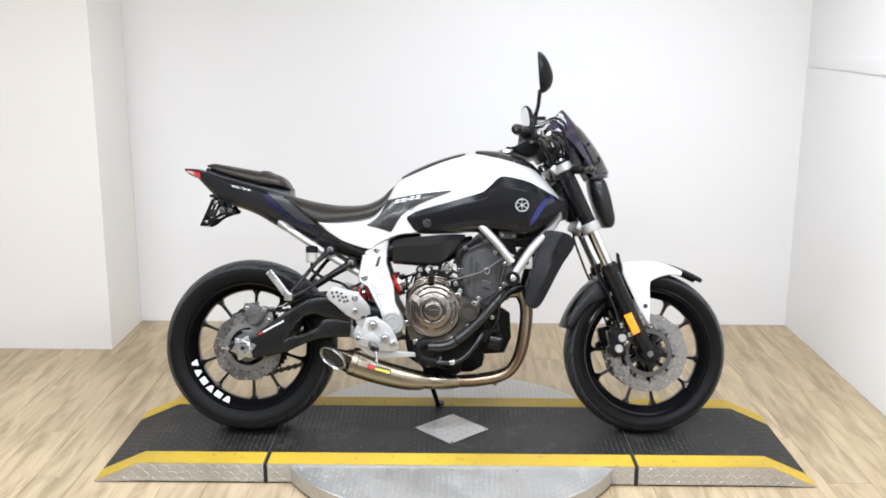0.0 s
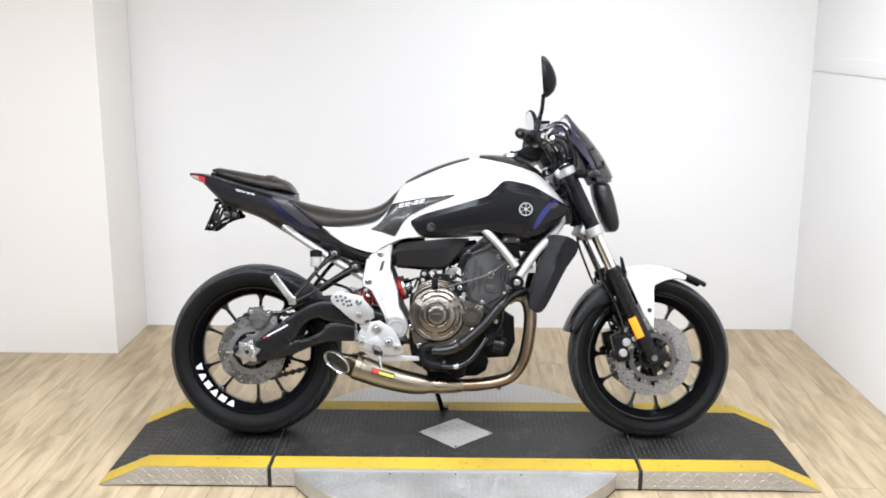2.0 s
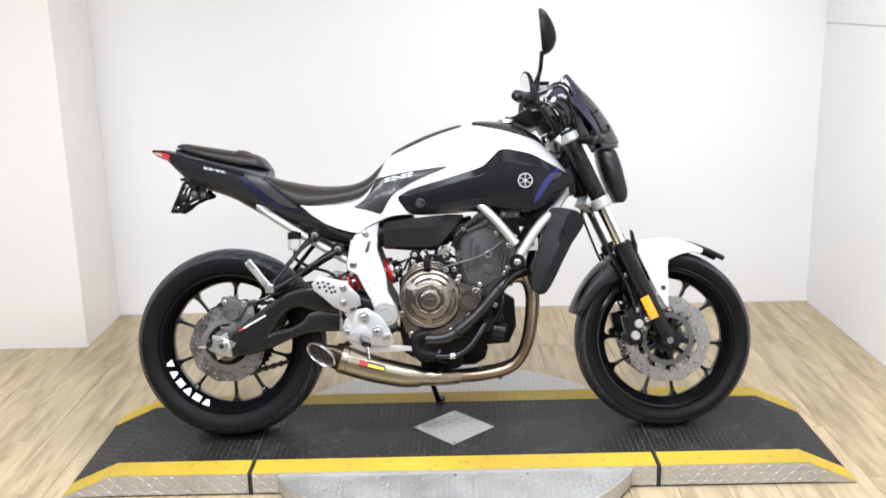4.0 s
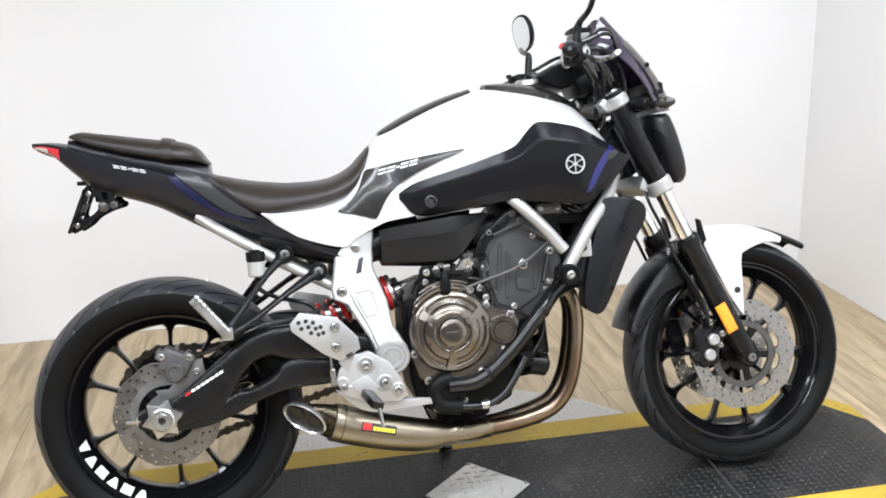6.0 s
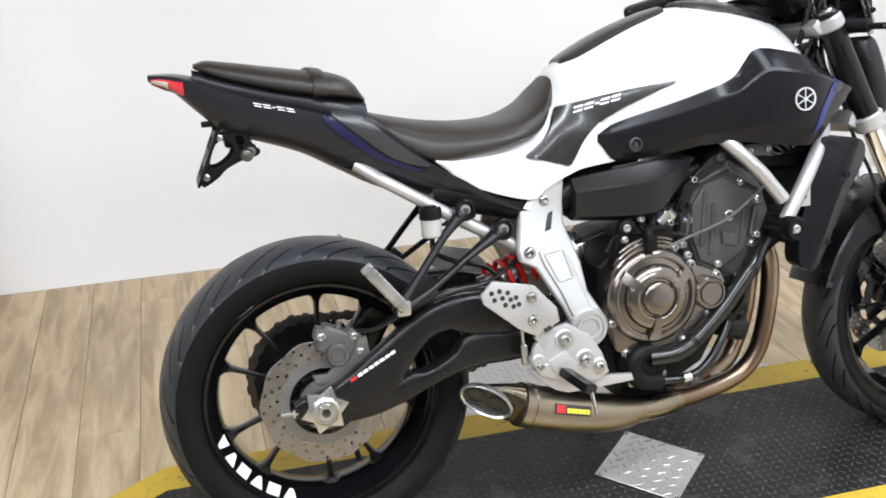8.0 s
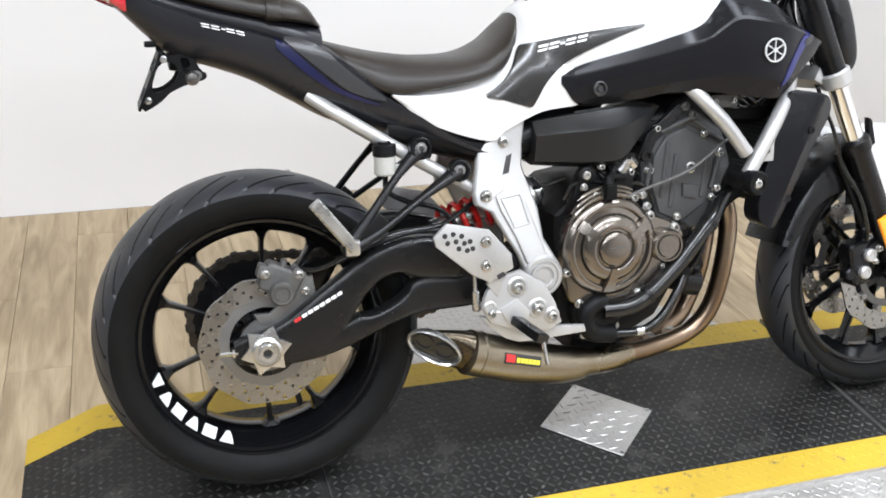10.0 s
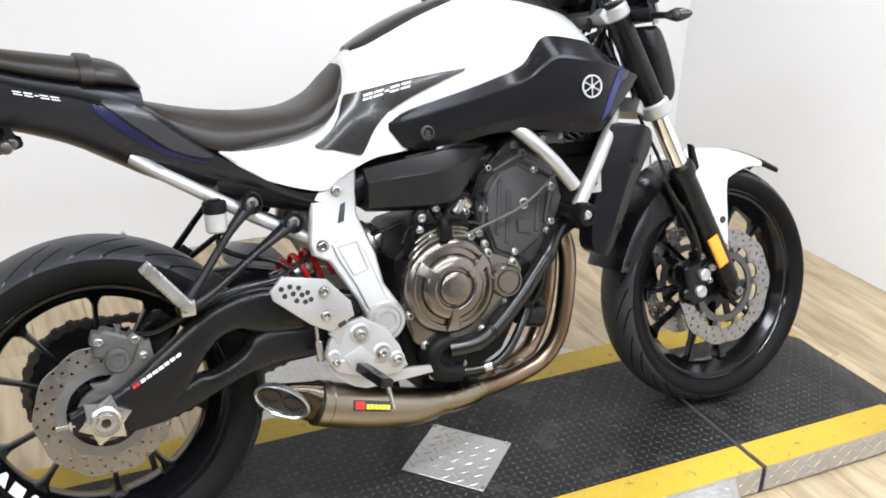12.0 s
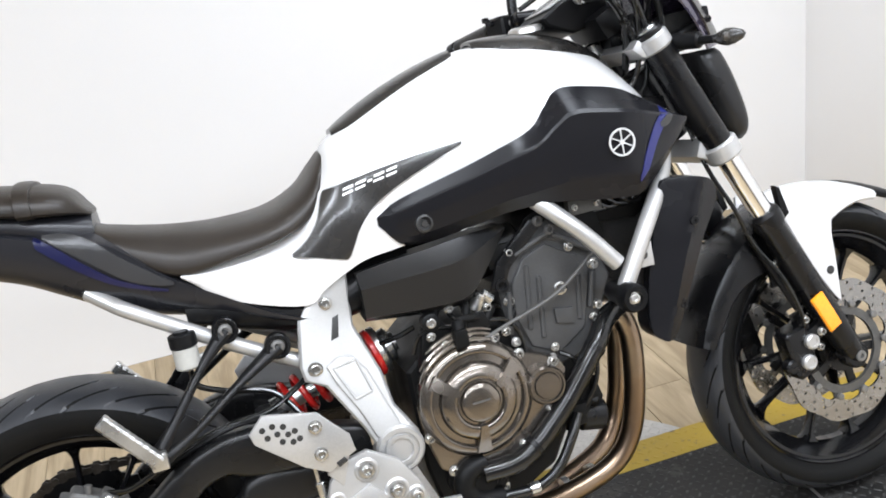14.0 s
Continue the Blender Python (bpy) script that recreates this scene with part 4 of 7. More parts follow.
both("seat_seam", skin([(-0.10, 0.9245, 0.9260), (-0.02, 0.9035, 0.905), (0.045, 0.8875, 0.889)], pil_y, 0.0008, 20, 2), BLACKMARK, pillion)

bp("seat_base", body([(-0.15, 0.905, 0.938, 0.046), (-0.10, 0.885, 0.921, 0.064), (-0.03, 0.862, 0.900, 0.080), (0.05, 0.838, 0.882, 0.088), (0.10, 0.810, 0.874, 0.084), (0.145, 0.79, 0.860, 0.066)], 24, 28, 3.0), TAIL, pillion, "satin tail top under the passenger pad")

# tail
tail_rows = [(-0.240, 0.921, 0.935, 0.040), (-0.20, 0.900, 0.934, 0.052), (-0.16, 0.860, 0.926, 0.064), (-0.11, 0.815, 0.910, 0.075), (-0.05, 0.795, 0.888, 0.086), (0.02, 0.768, 0.868, 0.094),
             (0.08, 0.733, 0.850, 0.100), (0.156, 0.690, 0.832, 0.106), (0.236, 0.668, 0.752, 0.114), (0.3, 0.655, 0.705, 0.118), (0.366, 0.630, 0.658, 0.121), (0.425, 0.616, 0.628, 0.121)]
TP, TL, TT = 3.0, 0.84, 1.35
tail = bp("tail_fairing", body(tail_rows, 52, 36, TP, TL, TT), TAIL, None, "charcoal satin tail fairing tapering to the rear lamp")
tail_y = table_surface(tail_rows, TP, TL, TT)
ta, tb = both("tail_lamp", skin([(-0.236, 0.917, 0.926), (-0.215, 0.906, 0.925), (-0.195, 0.898, 0.920), (-0.180, 0.893, 0.917)], tail_y, 0.002, 14, 4, 0.02), REDLENS, tail, "red rear lamp lens")
both("lamp_window", skin([(-0.234, 0.919, 0.924), (-0.222, 0.911, 0.923), (-0.206, 0.908, 0.919)], tail_y, 0.0035, 8, 3, 0.004), CLEARLENS, ta)
both("accent", skin([(0.056, 0.828, 0.845), (0.078, 0.806, 0.829), (0.113, 0.775, 0.794), (0.154, 0.747, 0.758), (0.20, 0.729, 0.735), (0.226, 0.722, 0.725)], tail_y, 0.0026, 20, 4), NAVY, tail, "dark blue accent")
both("upper_panel", skin([(0.070, 0.840, 0.846), (0.10, 0.812, 0.842), (0.134, 0.782, 0.824), (0.172, 0.751, 0.787), (0.208, 0.736, 0.757), (0.236, 0.730, 0.735)], lambda x, z: max(tail_y(x, z), 0.097), 0.004, 20, 5), GREYPANEL, tail, "grey satin panel beside the seat")
marks(-0.062, 0.866, 0.010, 0.848, 0.0068, (1, 1, 0.45, 1, 1), tail_y, -0.3, WHITEMARK, tail, off=0.002, twin=True)
bp("undertail", body([(0.24, 0.655, 0.70, 0.10), (0.32, 0.625, 0.70, 0.112), (0.40, 0.605, 0.665, 0.116), (0.47, 0.600, 0.672, 0.118), (0.53, 0.61, 0.70, 0.118), (0.60, 0.66, 0.705, 0.11)], 24, 24, 3), BLACK, None, "black inner panel under the side cover")

# plate bracket under the tail
PB = pose(-0.153, 0, 0.775, 0, 24, 0)
holder = bp("plate_bracket", moved(merge(box(0, 0, 0.046, 0.005, 0.15, 0.014, 0.002), box(0, 0, -0.046, 0.005, 0.15, 0.014, 0.002), box(0, 0, 0, 0.005, 0.13, 0.030, 0.002),
                                         *[box(0, 0.068 * s, 0, 0.005, 0.014, 0.106, 0.002) for s in (-1, 1)], box(0, 0, 0, 0.005, 0.02, 0.10, 0.002)), PB), BLACK, None, "empty black number plate bracket")
gus = [(-0.134, 0.826), (-0.118, 0.818), (-0.082, 0.823), (-0.068, 0.793), (-0.058, 0.786), (-0.061, 0.775), (-0.088, 0.768), (-0.12, 0.754), (-0.14, 0.737), (-0.170, 0.729)]
for s in (-1, 1):
    gp = bp("bracket_arm", holed_plate(gus, [[(-0.136, 0.800), (-0.116, 0.806), (-0.104, 0.792), (-0.112, 0.772), (-0.136, 0.757), (-0.150, 0.762)], [(-0.098, 0.810), (-0.088, 0.812), (-0.084, 0.800), (-0.094, 0.796)]], 0.052 * s - 0.003, 0.052 * s + 0.003, 0.001, 1, 3), BLACK, holder)
    for bx, bz, rr in ((-0.158, 0.742, 0.005), (-0.127, 0.812, 0.005), (-0.074, 0.782, 0.007)):
        bp("bolt", moved(bolt(0, 0, 0, rr, 0.004), pose(bx, 0.052 * s + 0.003 * s, bz, 0, 0, 0 if s < 0 else 180)), BOLT if rr < 0.0065 else CALIPER, gp)
bp("bracket_stem", merge(box(-0.10, 0, 0.815, 0.036, 0.07, 0.05, 0.008), box(-0.096, 0, 0.84, 0.075, 0.06, 0.014, 0.004)), BLACK, holder)
bp("plate_lamp", merge(box(-0.139, 0, 0.8365, 0.034, 0.045, 0.010, 0.003), box(-0.128, 0, 0.830, 0.018, 0.03, 0.012, 0.003)), BLACK, holder)
for s in (-1, 1):
    st = bp("rear_indicator", rod((-0.10, 0.03 * s, 0.79), (-0.094, 0.082 * s, 0.783), 0.006), BLACK, None, "small black rear indicator")
    bp("indicator_lens", lathe([(0, -0.014), (0.009, -0.01), (0.012, 0), (0.009, 0.01), (0, 0.014)], (-0.093, 0.088 * s, 0.782), 18), CARBON, st)

# side panel of the air box
air_rows = [(0.508, 0.598, 0.680, 0.06, 0.142), (0.56, 0.594, 0.688, 0.06, 0.155), (0.62, 0.590, 0.694, 0.06, 0.163), (0.675, 0.594, 0.700, 0.07, 0.165), (0.715, 0.635, 0.702, 0.07, 0.158), (0.758, 0.692, 0.701, 0.08, 0.145)]
both("airbox_cover", shell(air_rows, 28, ((0, 0.03), (0.12, 0.008), (0.7, 0.0), (0.76, 0.006), (1, 0.022))), AIRBOX, None, "black satin air box side cover", 22)

# ---- frame, swingarm and suspension
Fr = bp("frame", merge(*[tube([(0.78, 0.13 * s, 0.765), (0.80, 0.16 * s, 0.742), (0.865, 0.19 * s, 0.672), (0.918, 0.198 * s, 0.605)], 0.0138, 14) for s in (-1, 1)],
                       *[tube([(1.085, 0.09 * s, 0.765), (1.045, 0.14 * s, 0.715), (0.985, 0.185 * s, 0.655), (0.918, 0.198 * s, 0.555)], 0.0142, 14) for s in (-1, 1)],
                       *[tube([(1.09, 0.06 * s, 0.775), (1.0, 0.10 * s, 0.77), (0.78, 0.13 * s, 0.765)], 0.016, 10) for s in (-1, 1)]), SILVER, None, "silver tubular steel frame")
both("subframe_tube", tube([(0.105, -0.060, 0.742), (0.135, -0.078, 0.720), (0.17, -0.092, 0.697), (0.30, -0.103, 0.615), (0.44, -0.105, 0.535)], 0.0122, 14), SILVER, Fr, "silver rear subframe tube")
bp("head_stock", merge(rod((1.155, 0, 0.76), (1.095, 0, 0.89), 0.033, 24, 0.004), box(1.08, 0, 0.80, 0.09, 0.10, 0.09, 0.012)), BLACKMETAL, Fr)
both("frame_tab", plate([(0.945, 0.585), (0.985, 0.585), (0.985, 0.625), (0.955, 0.625)], -0.190, -0.182, 0.002), SILVER, Fr)
both("frame_bolt", bolt(0.967, -0.190, 0.606, 0.006, 0.006), CALIPER, Fr)
both("crash_pad", lathe([(0.010, 0.05), (0.018, 0.045), (0.019, 0.0), (0.023, -0.006), (0.024, -0.030), (0.020, -0.038), (0.012, -0.038), (0.011, -0.030)], (0.918, -0.207, 0.553), 28), BLACK, None, "round black crash pad with a bright bolt")
both("pad_bolt", bolt(0.918, -0.237, 0.553, 0.008, 0.007), ALU, Fr)


def depth_lean(x, z):
    """The plate stands out further towards the pivot."""
    return -0.046 * max(0.0, min(1.0, (0.64 - z) / 0.23)) ** 1.2


up = [(0.402, 0.628), (0.43, 0.66), (0.495, 0.688), (0.487, 0.60), (0.513, 0.520), (0.520, 0.465), (0.548, 0.415), (0.550, 0.378), (0.522, 0.357), (0.487, 0.378), (0.463, 0.440), (0.420, 0.518), (0.391, 0.533), (0.388, 0.556)]
bm = plate(up, -0.119, -0.098, 0.009, 3)
bmesh.ops.subdivide_edges(bm, edges=[e for e in bm.edges if e.calc_length() > 0.04], cuts=2, use_grid_fill=True)
bmesh.ops.triangulate(bm, faces=[f for f in bm.faces if len(f.verts) > 4])
for v in bm.verts:
    v.co.y += depth_lean(v.co.x, v.co.z)
pivot_plate, pivot_plate_l = both("pivot_plate", bm, SILVER, None, "silver cast swingarm pivot plate", 28)


both("arm_boss", plate([(0.428, 0.549), (0.448, 0.560), (0.472, 0.556), (0.490, 0.530), (0.509, 0.470), (0.524, 0.425), (0.500, 0.405), (0.478, 0.425), (0.462, 0.470), (0.436, 0.522)], -0.1245, -0.112, 0.005, 3, warp=depth_lean), SILVER, pivot_plate, "raised cast arm")
# black slab laid on the plate for the dark of the open slot
both("slot", plate([(0.446, 0.586), (0.456, 0.620), (0.467, 0.624), (0.459, 0.589)], -0.1205, -0.117, 0.0015, warp=depth_lean), BLACKMARK, pivot_plate)
pocket = [(0.438, 0.545), (0.476, 0.550), (0.490, 0.496), (0.461, 0.490)]
for (ax, az), (ex, ez) in zip(pocket, pocket[1:] + pocket[:1]):
    ya, ye = depth_lean(ax, az), depth_lean(ex, ez)
    both("pocket_rib", rod((ax, -0.1245 + ya, az), (ex, -0.1245 + ye, ez), 0.0022, 10, 0.0008), SILVER, pivot_plate)
pv = lathe([(0.040, 0.02), (0.040, -0.004), (0.036, -0.009), (0.030, -0.009), (0.029, -0.006), (0.026, -0.006), (0.025, -0.010), (0.020, -0.010), (0.019, -0.006), (0, -0.006)], (0.511, -0.162, 0.395), 40)
both("pivot_cap", pv, SILVER, pivot_plate)
for bx, bz, br in ((0.451, 0.646, 0.0085), (0.411, 0.549, 0.0095)):
    both("bolt", bolt(bx, -0.119 + depth_lean(bx, bz), bz, br, 0.008), BOLT, pivot_plate)

# rider footrest carrier with heel guard
heel = plate([(0.288, 0.497), (0.312, 0.521), (0.392, 0.503), (0.434, 0.455), (0.438, 0.428), (0.411, 0.416), (0.392, 0.405), (0.357, 0.424), (0.292, 0.480)], -0.205, -0.196, 0.003, 2)
heel_a, heel_b = both("heel_guard", heel, SILVER, None, "silver heel guard with drilled holes")
# flat black discs stand for the shade in the drilled holes
for i in range(4):
    for j in range(2 if i in (0, 3) else 3):
        hx, hz = 0.308 + 0.0155 * i + 0.005 * j, 0.499 - 0.0045 * i - 0.0135 * j + (0 if i in (0, 3) else 0.0065)
        both("drilled_hole", lathe([(0.0048, -0.0006), (0, -0.0006)], (hx, -0.205, hz), 14), BLACKMARK, heel_a)
for bx, bz in ((0.385, 0.482), (0.385, 0.438)):
    both("bolt", bolt(bx, -0.205, bz, 0.0085, 0.007), BOLT, heel_a)
br = plate([(0.388, 0.385), (0.41, 0.412), (0.455, 0.420), (0.50, 0.392), (0.524, 0.352), (0.537, 0.312), (0.515, 0.300), (0.452, 0.305), (0.396, 0.325), (0.378, 0.357)], -0.198, -0.184, 0.004, 2)
br_a, br_b = both("footrest_bracket", merge(br, plate([(0.408, 0.375), (0.43, 0.43), (0.40, 0.44), (0.388, 0.40)], -0.2, -0.19, 0.003)), SILVER, None, "silver cast footrest bracket")
for bx, bz, rr in ((0.447, 0.390, 0.0095), (0.487, 0.345, 0.0095), (0.515, 0.328, 0.0085), (0.396, 0.345, 0.006)):
    both("bolt", bolt(bx, -0.2005, bz, rr, 0.009), BOLT, br_a)
for bx, bz, rr in ((0.447, 0.390, 0.020), (0.487, 0.345, 0.020), (0.515, 0.328, 0.016), (0.394, 0.356, 0.013)):
    both("cast_boss", lathe([(rr, 0.004), (rr, -0.002), (rr - 0.003, -0.0045), (rr - 0.006, -0.0045), (rr - 0.007, -0.0030), (0, -0.0030)], (bx, -0.1965, bz), 26), SILVER, br_a)
# black slab in place of the shaded slot
both("bracket_slot", plate([(0.404, 0.418), (0.418, 0.424), (0.423, 0.417), (0.408, 0.410)], -0.2065, -0.203, 0.001), BLACKMARK, br_a)
both("bracket_web", plate([(0.412, 0.352), (0.446, 0.368), (0.472, 0.340), (0.462, 0.318), (0.425, 0.326)], -0.2025, -0.194, 0.003), SILVER, br_a)
for q in ([(0.405, 0.345), (0.45, 0.345), (0.47, 0.338)],):
    both("emboss", tube([(x, -0.1970, z) for x, z in q], 0.0035, 8), SILVER, br_a)
arm = plate([(0.376, 0.338), (0.40, 0.312), (0.43, 0.288), (0.455, 0.279), (0.49, 0.279), (0.592, 0.283), (0.588, 0.297), (0.527, 0.303), (0.47, 0.314)], -0.188, -0.176, 0.003, 2)
bp("pedal_arm", arm, SILVER, br_a, "silver brake pedal arm")
peg_m = pose(0.452, -0.245, 0.322, 8, 18, 14)
fp, fp_l = both("footpeg", moved(box(0, 0, 0, 0.026, 0.088, 0.018, 0.005), peg_m), HOSE, br_a, "ribbed black rubber footpeg")
both("peg_feeler", rod((0.462, -0.283, 0.312), (0.468, -0.29, 0.268), 0.004, 10, 0.002), ALU, br_a)
bp("brake_switch_rod", merge(rod((0.372, -0.175, 0.42), (0.374, -0.175, 0.35), 0.004, 10), rod((0.374, -0.175, 0.385), (0.376, -0.175, 0.345), 0.008, 12, 0.002)), ALU, br_a)

# swingarm: two box beams round an opening
ARM_UP = [(-0.060, 0.284, 0.318), (-0.045, 0.276, 0.326), (0.0, 0.271, 0.337), (0.035, 0.272, 0.353), (0.09, 0.280, 0.394), (0.125, 0.302, 0.420), (0.155, 0.350, 0.442), (0.18, 0.388, 0.458), (0.21, 0.413, 0.472),
          (0.243, 0.420, 0.482), (0.27, 0.410, 0.485), (0.31, 0.402, 0.483), (0.37, 0.398, 0.468), (0.47, 0.392, 0.442)]
ARM_DOWN = [(0.03, 0.268, 0.285), (0.09, 0.275, 0.318), (0.14, 0.290, 0.338), (0.165, 0.300, 0.349), (0.190, 0.312, 0.350), (0.224, 0.326, 0.363), (0.252, 0.334, 0.381), (0.27, 0.338, 0.404), (0.31, 0.342, 0.411), (0.37, 0.343, 0.405), (0.47, 0.352, 0.400)]


def arm_depth(x):
    """How far the arm is drawn in towards the axle."""
    return 1 - 0.40 * max(0.0, min(1.0, (0.20 - x) / 0.20))


def beam(rows, peak, power, y0=-0.146, y1=-0.100, n=56, k=28):
    """A box beam with rounded edges: rows of x, underside and top; peak: height of its widest place."""
    rings = []
    for x, zb, zt in smooth_table(rows, n):
        zm = zb + (zt - zb) * peak
        ring = []
        for j in range(k):
            a = 2 * math.pi * j / k
            c, q = math.cos(a), math.sin(a)
            u = math.copysign(abs(c) ** (2 / power), c)
            y = (y0 + y1) / 2 - (y1 - y0) / 2 * u
            ring.append((x, y1 + (y - y1) * arm_depth(x), zm + ((zt - zm) if q > 0 else (zm - zb)) * math.copysign(abs(q) ** (2 / power), q)))
        rings.append(ring)
    return loft(rings)


arm_fine = np.array(smooth_table(ARM_UP, 160))


def arm_y(x, z):
    """Depth of the swingarm's outer face."""
    zb, zt = (float(np.interp(x, arm_fine[:, 0], arm_fine[:, k])) for k in (1, 2))
    zm = zb + (zt - zb) * 0.66
    u = min(1.0, abs(z - zm) / max(1e-4, (zt - zm) if z > zm else (zm - zb)))
    return 0.10 + (0.023 + 0.023 * max(0.0, 1 - u ** 4.2) ** (1 / 4.2)) * arm_depth(x)


one = merge(beam(ARM_UP, 0.66, 4.2), beam(ARM_DOWN, 0.58, 4.2, -0.144))
swing, swing_l = both("swingarm", one, SWING, None, "black box-section swingarm", 50)
bp("swing_cross", box(0.34, 0, 0.415, 0.07, 0.21, 0.07, 0.012), SWING, swing)
marks(0.0615, 0.3555, 0.136, 0.3965, 0.0050, (1, 1, 1, 1, 1, 1, 1), arm_y, -0.4, WHITEMARK, swing, off=0.001)
marks(0.048, 0.3480, 0.060, 0.3547, 0.0050, (1, 1), arm_y, -0.4, REDMARK, swing, off=0.001)
# axle adjuster
star = []
for k in range(12):
    a = 2 * math.pi * k / 12 + 0.2
    rr = 0.047 if k % 2 == 0 else 0.031
    star.append((RC[0] - 0.006 + rr * math.cos(a), RC[2] + rr * math.sin(a)))
adj = bp("axle_adjuster", plate(star, -0.138, -0.128, 0.002), ALU, None, "star-shaped bright axle adjuster")
bp("axle_nut", lathe([(0.0265, 0.004), (0.0265, -0.004), (0.0225, -0.007), (0.0205, -0.007), (0.0195, -0.003), (0.0150, -0.003), (0.0140, -0.012), (0.0085, -0.012), (0.0075, -0.002), (0, -0.002)], (RC[0] - 0.006, -0.140, RC[2]), 32), ALU, adj)
# black disc for the darkness inside the bore
bp("axle_bore", lathe([(0.0072, -0.0045), (0, -0.0045)], (RC[0] - 0.006, -0.140, RC[2]), 18), BLACKMARK, adj)
bp("axle", rod((RC[0], -0.14, RC[2]), (RC[0], 0.15, RC[2]), 0.012), ALU, adj)
bp("adjuster_screw", merge(rod((-0.055, -0.12, RC[2] - 0.003), (-0.086, -0.12, RC[2] - 0.003), 0.004, 10), rod((-0.055, -0.12, RC[2] - 0.003), (-0.064, -0.12, RC[2] - 0.003), 0.0085, 6)), ALU, adj)

# rear brake
rd = bp("rear_disc", disc_mesh((RC[0], -0.082, RC[2]), 0.120, 0.084, 0.005, 10, 32), DISC, rear_wheel, "drilled wave-edged rear brake disc")
bp("disc_carrier", lathe([(0.086, -0.002), (0.086, 0.003), (0.066, 0.004), (0.066, -0.003)], (RC[0], -0.082, RC[2]), 60, closed=True), BRACKET, rd)
bp("disc_hub", merge(
                         *[moved(box(0.055, 0, 0, 0.05, 0.007, 0.02, 0.003), pose(RC[0], -0.080, RC[2], 0, 72 * k + 20, 0)) for k in range(5)],
                         lathe([(0.036, -0.004), (0.036, 0.02), (0.02, 0.02), (0.02, -0.004)], (RC[0], -0.08, RC[2]), 30, closed=True)), BLACKMETAL, rd)
rc = bp("rear_caliper", merge(moved(box(0, 0, 0, 0.070, 0.045, 0.052, 0.012, 3), pose(0.030, -0.100, 0.422, 0, 26, 0)),
                              lathe([(0.022, 0), (0.022, -0.016), (0.019, -0.020), (0.014, -0.020), (0.013, -0.017), (0, -0.017)], (0.028, -0.118, 0.404), 28),
                              moved(box(0, 0, 0, 0.030, 0.03, 0.024, 0.006), pose(0.004, -0.108, 0.442, 0, 20, 0)), moved(box(0, 0, 0, 0.026, 0.03, 0.024, 0.006), pose(0.060, -0.108, 0.432, 0, 40, 0)),
                              rod((0.034, -0.112, 0.445), (0.038, -0.112, 0.462), 0.006, 12, 0.001)), CALIPER, None, "grey rear brake caliper")
for bx, bz in ((0.002, 0.440), (0.062, 0.434), (0.074, 0.398)):
    bp("bolt", bolt(bx, -0.122 if bz > 0.42 else -0.106, bz, 0.0065, 0.007), BOLT, rc)
bp("caliper_bracket", merge(plate([(0.045, 0.425), (0.088, 0.425), (0.093, 0.385), (0.07, 0.352), (0.03, 0.336), (-0.012, 0.345), (-0.020, 0.362), (0.008, 0.362), (0.03, 0.38)], -0.106, -0.094, 0.003),
                            lathe([(0.050, -0.004), (0.050, 0.004), (0.030, 0.004), (0.030, -0.004)], (RC[0], -0.098, RC[2]), 32, closed=True)), BRACKET, rc)
bp("brake_hose", tube([(0.062, -0.115, 0.442), (0.10, -0.12, 0.44), (0.16, -0.125, 0.465), (0.24, -0.12, 0.492), (0.33, -0.115, 0.50), (0.40, -0.09, 0.53)], 0.0045, 10), HOSE, rc)
bp("guard_edge", tube([(0.13, -0.118, 0.45), (0.19, -0.122, 0.475), (0.27, -0.118, 0.494), (0.34, -0.11, 0.49)], 0.008, 10, flat=0.6), BLACK, swing)

# sprocket, chain
teeth = []
for k in range(86):
    a = 2 * math.pi * k / 86
    rr = 0.127 if k % 2 else 0.119
    teeth.append((RC[0] + rr * math.cos(a), RC[2] + rr * math.sin(a)))
sp = bp("rear_sprocket", plate(teeth, 0.078, 0.084, 0), BLACKMETAL, rear_wheel, "black rear sprocket")
verts_, faces_ = [], []
loop = []
fs = (0.545, 0.36)
for k in range(26):
    a = math.pi * (0.56 + 0.93 * k / 25)
    loop.append((RC[0] + 0.127 * math.cos(a), RC[2] + 0.127 * math.sin(a)))
for k in range(1, 44):
    u = k / 44
    loop.append((loop[25][0] + (fs[0] - loop[25][0]) * u, loop[25][1] + (fs[1] - 0.034 - loop[25][1]) * u))
for k in range(10):
    a = -math.pi * 0.5 + math.pi * k / 9
    loop.append((fs[0] + 0.034 * math.cos(a), fs[1] + 0.034 * math.sin(a)))
for k in range(1, 40):
    u = k / 40
    loop.append((fs[0] + (loop[0][0] - fs[0]) * u, fs[1] + 0.034 + (loop[0][1] - fs[1] - 0.034) * u))
links = bmesh.new()
